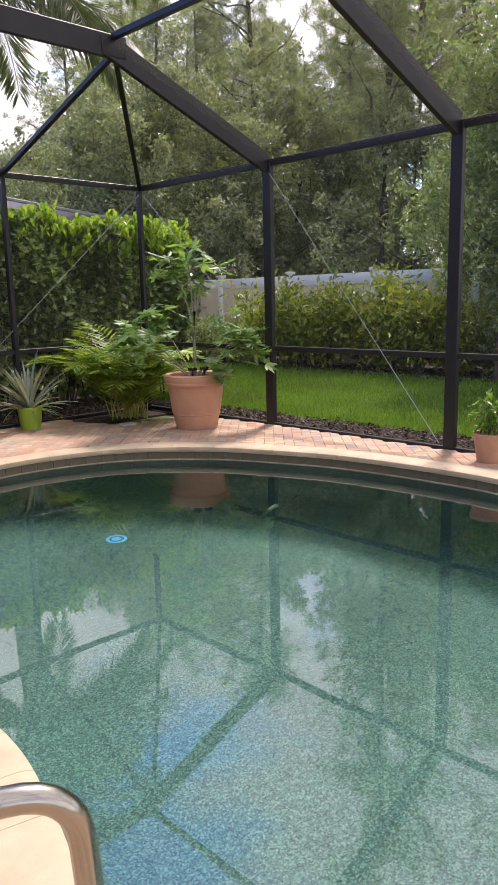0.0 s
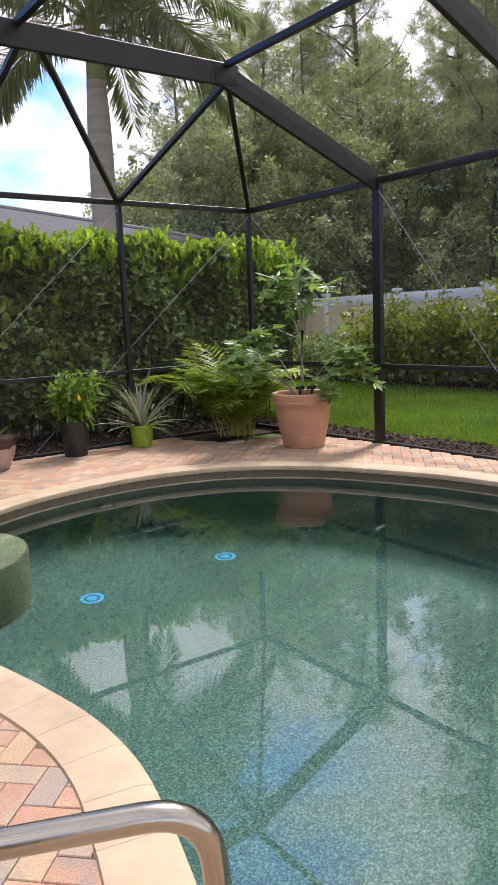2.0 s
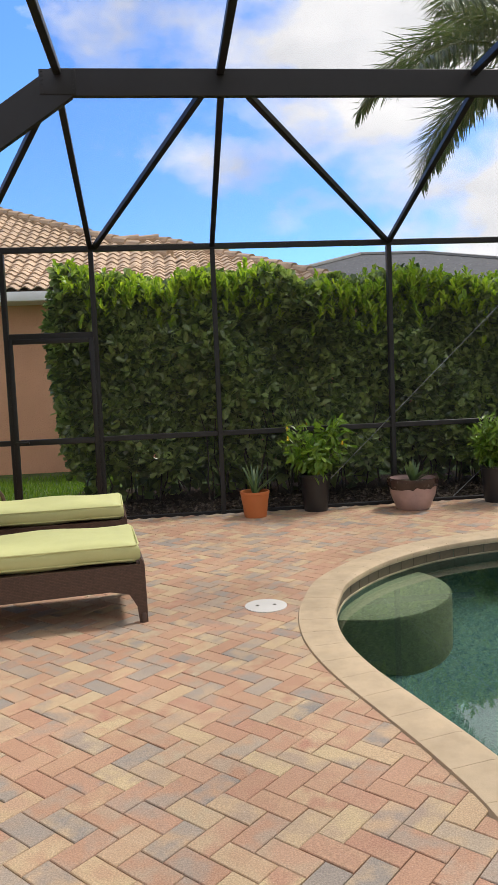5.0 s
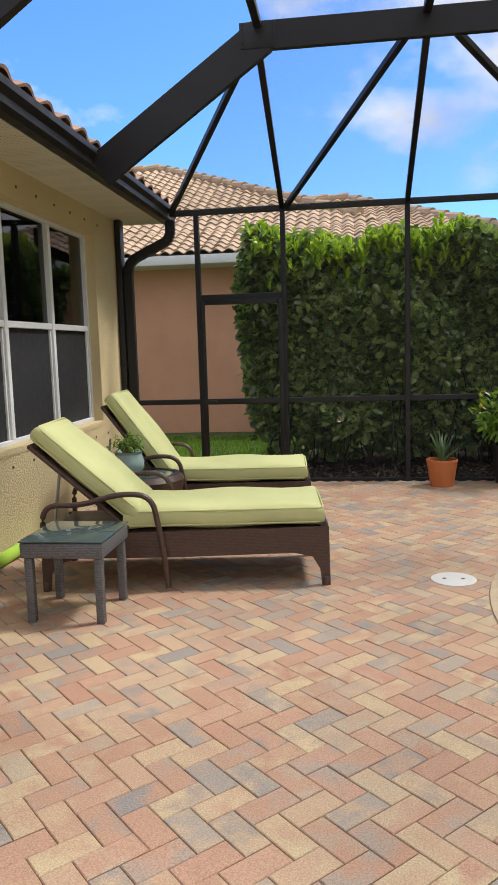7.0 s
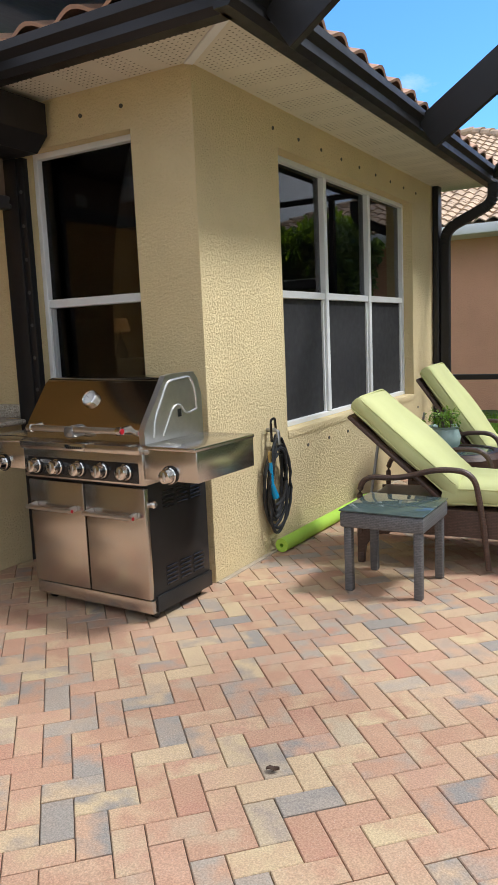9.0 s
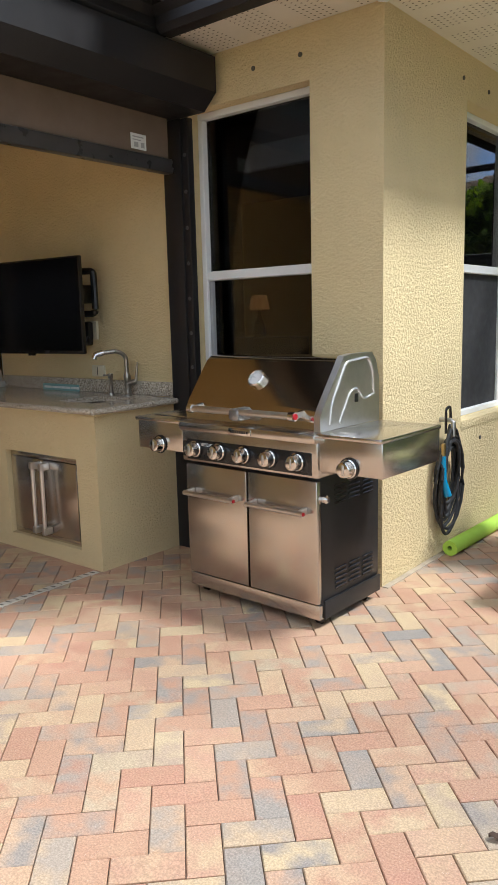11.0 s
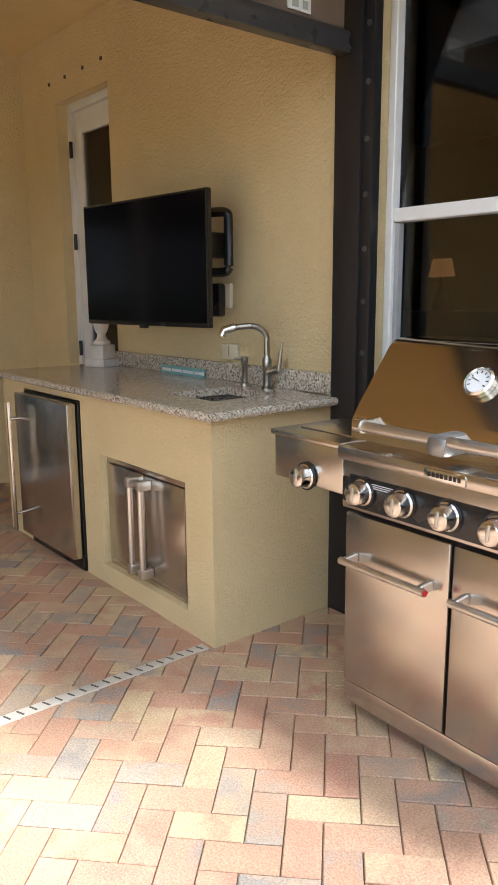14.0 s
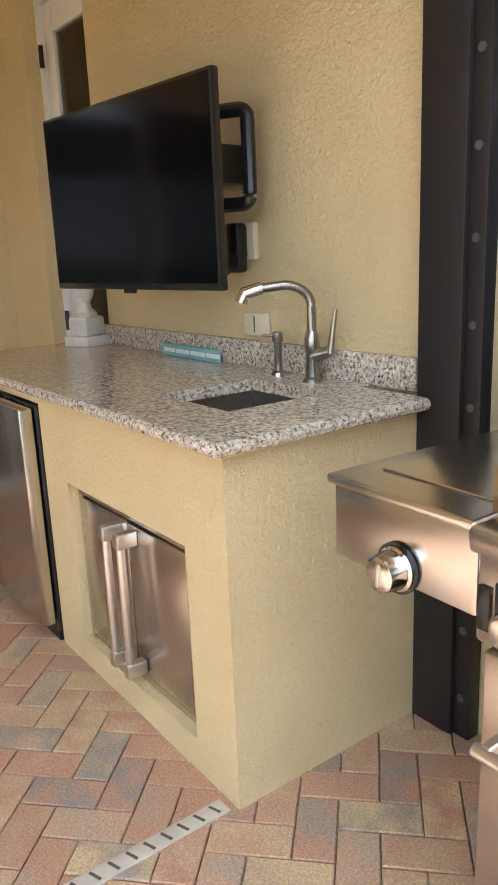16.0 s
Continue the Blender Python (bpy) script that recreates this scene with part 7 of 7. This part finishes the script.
# grass blades near the cage
rng_ = np.random.default_rng(101)
n = 60000
x = 6.72 + rng_.random(n) ** 1.4 * 4.9
y = rng_.uniform(1.5, 13.5, n)
x2 = rng_.uniform(-5.5, -1.3, 9000)
y2 = rng_.uniform(9.2, 12.4, 9000)
P = np.stack([np.r_[x, x2], np.r_[y, y2], np.full(n + 9000, -0.08)], 1)
D = unit(np.stack([rng_.normal(0, 0.4, len(P)), rng_.normal(0, 0.4, len(P)), np.ones(len(P))], 1))
L = rng_.uniform(0.06, 0.13, len(P))
v, f = kite_arrays(P, D, sphere_dirs(len(P), rng_), L, np.full(len(P), 0.012))
tagged(new("grass", raw_mesh("grass", v, f, BLADE)), "bright green trimmed lawn grass", "grass", "", "stuff")

# bark chips on the beds
rng_ = np.random.default_rng(102)
n = 9000
xa = np.r_[rng_.uniform(-1.6, 6.2, n // 2), rng_.uniform(5.98, 6.75, n // 4), rng_.uniform(11.4, 12.6, n // 4)]
ya = np.r_[rng_.uniform(8.06, 9.2, n // 2), rng_.uniform(2.5, 8.2, n // 4), rng_.uniform(1, 13, n // 4)]
P = np.stack([xa, ya, np.full(len(xa), -0.035)], 1)
D = unit(np.stack([rng_.normal(0, 1, len(P)), rng_.normal(0, 1, len(P)), rng_.normal(0.15, 0.25, len(P))], 1))
L = rng_.uniform(0.03, 0.08, len(P))
v, f = kite_arrays(P, D, unit(np.array([0, 0, 1.0]) + rng_.normal(0, 0.4, (len(P), 3))), L, L * 0.5, 0.3)
CHIP = leaf_mat("bark_chip", (0.035, 0.022, 0.015), (0.22, 0.17, 0.13), 0.2, 0.0, 0.9)
tagged(new("bark_chips", raw_mesh("bark_chips", v, f, CHIP)), "loose brown and grey bark chips", "mulch", "", "stuff")

# ---- small things ----
# steel colour darkened to olive-brown, carrying the reflection on the tube
RAILTUBE = plain("rail_steel_reflection", (0.40, 0.375, 0.32), 0.22, 1.0, 0.05, 5.0)
hr = thing("pool_handrail", "bent stainless steel pool handrail at the coping", "handrail", "", "", (0.355, 0.785, -0.015))
bm = bmesh.new()
tube(bm, arc_path([(-0.62, 0.34, 0.0), (-0.62, 0.34, 0.64), (0.035, 0.02, 0.665), (0.07, 0.0, 0.02)], 0.11, 8), 0.024, 18)
part("rail", bm, RAILTUBE, hr)

lid = thing("skimmer_lid", "round white plastic skimmer lid set in the pavers", "skimmer lid", "", "", (0.17, 4.62, 0))
bm = bmesh.new()
lathe(bm, [(0, 0.006), (0.125, 0.006), (0.135, 0.004), (0.135, -0.01)], 36)
part("lid", bm, plain("white_lid", (0.66, 0.64, 0.60), 0.5, 0, 0.05), lid)
for a in (0.055, -0.055):
    bm = bmesh.new()
    disc(bm, 0.012, 0.0062, 0.0075, Matrix.Translation((a, 0, 0)), 12)
    part("finger_hole", bm, HOLE, lid)

BLUE = plain("blue_drain_cover", (0.04, 0.42, 0.88), 0.4, 0, 0.05)
for x, y in ((3.5, 5.48), (2.26, 5.46)):
    dcv = thing("main_drain", "round blue drain cover on the pool floor", "pool drain", "main drains", "", (x - 0.28, y - 0.55, -1.42))
    bm = bmesh.new()
    lathe(bm, [(0.0, 0.02), (0.04, 0.022), (0.042, 0.014), (0.062, 0.014), (0.064, 0.022), (0.09, 0.02), (0.10, 0.0)], 30)
    part("cover", bm, BLUE, dcv)

nd = thing("pool_noodle", "lime green foam pool noodle on the pavers", "pool noodle", "", "", (-2.83, 4.28, 0.045))
bm = bmesh.new()
n = 20
out_, inn = [], []
for i in range(n):
    a = 2 * math.pi * i / n
    out_.append((0.045 * math.cos(a), 0.045 * math.sin(a)))
    inn.append((0.014 * math.cos(a), 0.014 * math.sin(a)))
for ring in (0,):
    A = [bm.verts.new((p[0], 0, p[1])) for p in out_]
    B = [bm.verts.new((p[0] + 0.03, 1.45, p[1])) for p in out_]
    C = [bm.verts.new((p[0], 0, p[1])) for p in inn]
    Dn = [bm.verts.new((p[0], 0.2, p[1])) for p in inn]
    for k in range(n):
        j = (k + 1) % n
        bm.faces.new((A[k], A[j], B[j], B[k]))
        bm.faces.new((A[k], A[j], C[j], C[k]))
        bm.faces.new((C[k], C[j], Dn[j], Dn[k]))
    bm.faces.new(B)
    bm.faces.new(Dn)
part("foam", bm, plain("lime_foam", (0.42, 0.66, 0.07), 0.85, 0, 0.04, 8.0, 0.1, 120.0), nd)

ho = thing("garden_hose", "coiled black garden hose with a blue nozzle hung on the wall", "garden hose", "", "", (HOUSE_X, 4.27, 0.11))
rng_ = np.random.default_rng(8)
bm = bmesh.new()
pts = []
for i in range(150):
    a = i / 18 * 2 * math.pi
    rx, rz = 0.125 + 0.03 * math.sin(i * 0.21), 0.24 + 0.05 * math.sin(i * 0.13 + 1)
    pts.append((0.05 + 0.025 * math.sin(i * 0.37), rx * math.sin(a) + 0.02, 0.36 + rz * math.cos(a) - 0.03 * math.sin(i * 0.17)))
tube(bm, pts, 0.010, 8)
tube(bm, arc_path([(0.05, -0.06, 0.45), (0.06, -0.10, 0.1), (0.05, 0.0, 0.0), (0.06, 0.12, 0.1), (0.05, 0.15, 0.4)], 0.12, 6), 0.010, 8)
part("hose", bm, plain("black_rubber", (0.018, 0.019, 0.021), 0.5, 0, 0.15), ho)
bm = bmesh.new()
tube(bm, [(0.07, -0.10, 0.50), (0.075, -0.10, 0.36)], 0.013, 12, 0.016)
tube(bm, [(0.075, -0.10, 0.36), (0.09, -0.075, 0.27)], 0.017, 12, 0.022)
part("nozzle", bm, plain("blue_plastic", (0.01, 0.22, 0.42), 0.35, 0, 0.05), ho, "blue spray nozzle")
bm = bmesh.new()
tube(bm, [(0.07, -0.10, 0.57), (0.07, -0.10, 0.49)], 0.012, 10)
part("hose_end", bm, plain("brass", (0.45, 0.33, 0.14), 0.3, 1.0), ho, "brass hose end")
bm = bmesh.new()
tube(bm, [(0.0, 0.0, 0.69), (0.06, 0.0, 0.69), (0.08, 0.0, 0.68), (0.085, 0.0, 0.60)], 0.014, 12)
part("spigot", bm, plain("zinc_fitting", (0.45, 0.44, 0.42), 0.35, 1.0), ho, "grey metal spigot")
bm = bmesh.new()
tube(bm, arc_path([(0.06, -0.05, 0.62), (0.06, -0.055, 0.76), (0.06, 0.0, 0.77), (0.06, 0.01, 0.70)], 0.02, 4), 0.008, 8)
part("hook", bm, BLACK, ho, "black hook")

hp = thing("herb_pot", "pale blue ceramic pot with trailing green leaves on the drum table", "potted plant", "", "", (-2.12, 5.55, 0.492))
bm = bmesh.new()
lathe(bm, [(0, 0), (0.07, 0), (0.11, 0.05), (0.12, 0.11), (0.10, 0.17), (0.115, 0.19), (0.10, 0.185), (0, 0.16)], 28)
part("pot", bm, plain("celadon_glaze", (0.32, 0.42, 0.40), 0.25, 0, 0.1), hp)
bushy(hp, 0.16, 0.16, 0.13, 260, 0.035, SHRIMP, 66)

rk = thing("flat_stone", "small flat pale stone on the pavers", "stone", "", "", (4.79, 6.93, 0))
bm = bmesh.new()
box(bm, (-0.10, -0.05, 0), (0.10, 0.06, 0.035), 0.012)
part("stone", bm, plain("pale_stone", (0.4, 0.36, 0.3), 0.85), rk)
lf = thing("dead_leaf", "curled brown leaf on the pavers", "leaf", "", "", (-1.73, 2.10, 0.004), 20)
bm = bmesh.new()
g = [[bm.verts.new((0.022 * (i - 2) / 2, 0.013 * (j - 1) * (1 - ((i - 2) / 2.3) ** 2), 0.004 + 0.009 * abs(j - 1) + 0.003 * math.sin(i * 2))) for j in range(3)] for i in range(5)]
for i in range(4):
    for j in range(2):
        bm.faces.new((g[i][j], g[i][j + 1], g[i + 1][j + 1], g[i + 1][j]))
part("leaf", bm, plain("dry_leaf", (0.06, 0.03, 0.015), 0.8), lf)
t, top = pot("patio_pot", "small terracotta pot with a leafy plant at the pool's edge", "potted plant", 5.69, 2.86, tall_pot(0.11, 0.145, 0.25), TERRA)
bushy(t, top - 0.05, 0.22, 0.35, 260, 0.07, SHRIMP, 67)

# strip of edging along the foot of the east wall
bm = bmesh.new()
box(bm, (HOUSE_X + 0.002, HOUSE_Y, -0.02), (HOUSE_X + 0.035, 8.0, 0.006), 0.002)
structure("wall_edging", bm, plain("drip_edge", (0.42, 0.35, 0.26), 0.7, 0, 0.2, 14.0), "pale drip edge along the foot of the house wall", "trim")

# ---- pavers ----
PAVER = paver_mat("paver", True)
PAVER_J = paver_mat("paver_far", False)


def paver_verts():
    L, W, z0, z1, c = 0.0974, 0.0479, -0.05, 0.0, 0.003
    out = []
    for (l, w_, z) in ((L, W, z0), (L, W, z1 - c), (L - c, W - c, z1)):
        out += [(-l, -w_, z), (l, -w_, z), (l, w_, z), (-l, w_, z)]
    fs = [(8, 9, 10, 11)]
    for k in (0, 4):
        for i in range(4):
            fs.append((k + i, k + (i + 1) % 4, k + 4 + (i + 1) % 4, k + 4 + i))
    return np.array(out), fs


pv, pf = paver_verts()
pmesh = raw_mesh("paver", pv, pf, PAVER)
rng_ = np.random.default_rng(55)
LAY, PITCH = 44.4, 0.099  # turn of the herringbone, width of a paver with its joint
ca, sa_ = math.cos(radians(LAY)), math.sin(radians(LAY))
cand = []
for i in range(-130, 131):
    for j in range(-130, 131):
        # herringbone: each paver two cells long, the bond stepping one cell a row
        k = (i - j) % 4
        if k == 0:
            cx, cy, r_ = (i + 1) * PITCH, 0.01 - (j + 0.5) * PITCH, 0
        elif k == 3:
            cx, cy, r_ = (i + 0.5) * PITCH, 0.01 - (j + 1) * PITCH, 90
        else:
            continue
        cand.append((cx * ca - cy * sa_, cx * sa_ + cy * ca, r_ + LAY))
cand = np.array(cand)
# only the deck, not the pool, nor under the house
poly_in = inset(RIM, 0.14)
ok = inside(cand, np.array(DECK)) & ~inside(cand, inset(RIM, 0.10))
ok &= ~((cand[:, 1] > HOUSE_Y + 0.05) & (cand[:, 0] < HOUSE_X - 0.05)) & (cand[:, 0] > -7.45)
cand = cand[ok]
d0 = np.minimum(np.hypot(cand[:, 0] + 1.3, cand[:, 1] - 1.9), np.hypot(cand[:, 0] + 3.0, cand[:, 1] - 2.6))
order = np.argsort(d0)
near, far = cand[order[:300]], cand[order[300:]]
for x, y, r_ in near:
    ob = new("paver", pmesh)
    ob.parent = patio
    ob.matrix_basis = pose(x, y, rng_.normal(0, 0.0008), rng_.normal(0, 0.25), rng_.normal(0, 0.25), r_)
V = np.empty((len(far), 12, 3))
for n, (x, y, r_) in enumerate(far):
    c, s = math.cos(radians(r_)), math.sin(radians(r_))
    V[n] = np.c_[pv[:, 0] * c - pv[:, 1] * s + x, pv[:, 0] * s + pv[:, 1] * c + y, pv[:, 2] + rng_.normal(0, 0.0008) + pv[:, 0] * rng_.normal(0, 0.004)]
Fq = (np.array(pf)[None] + np.arange(len(far))[:, None, None] * 12).reshape(-1, 4)
ob = new("paver_field", raw_mesh("paver_field", V.reshape(-1, 3), Fq, PAVER_J))
ob.parent = patio
tagged(ob, "clay-coloured herringbone pavers", "", "", "stuff")
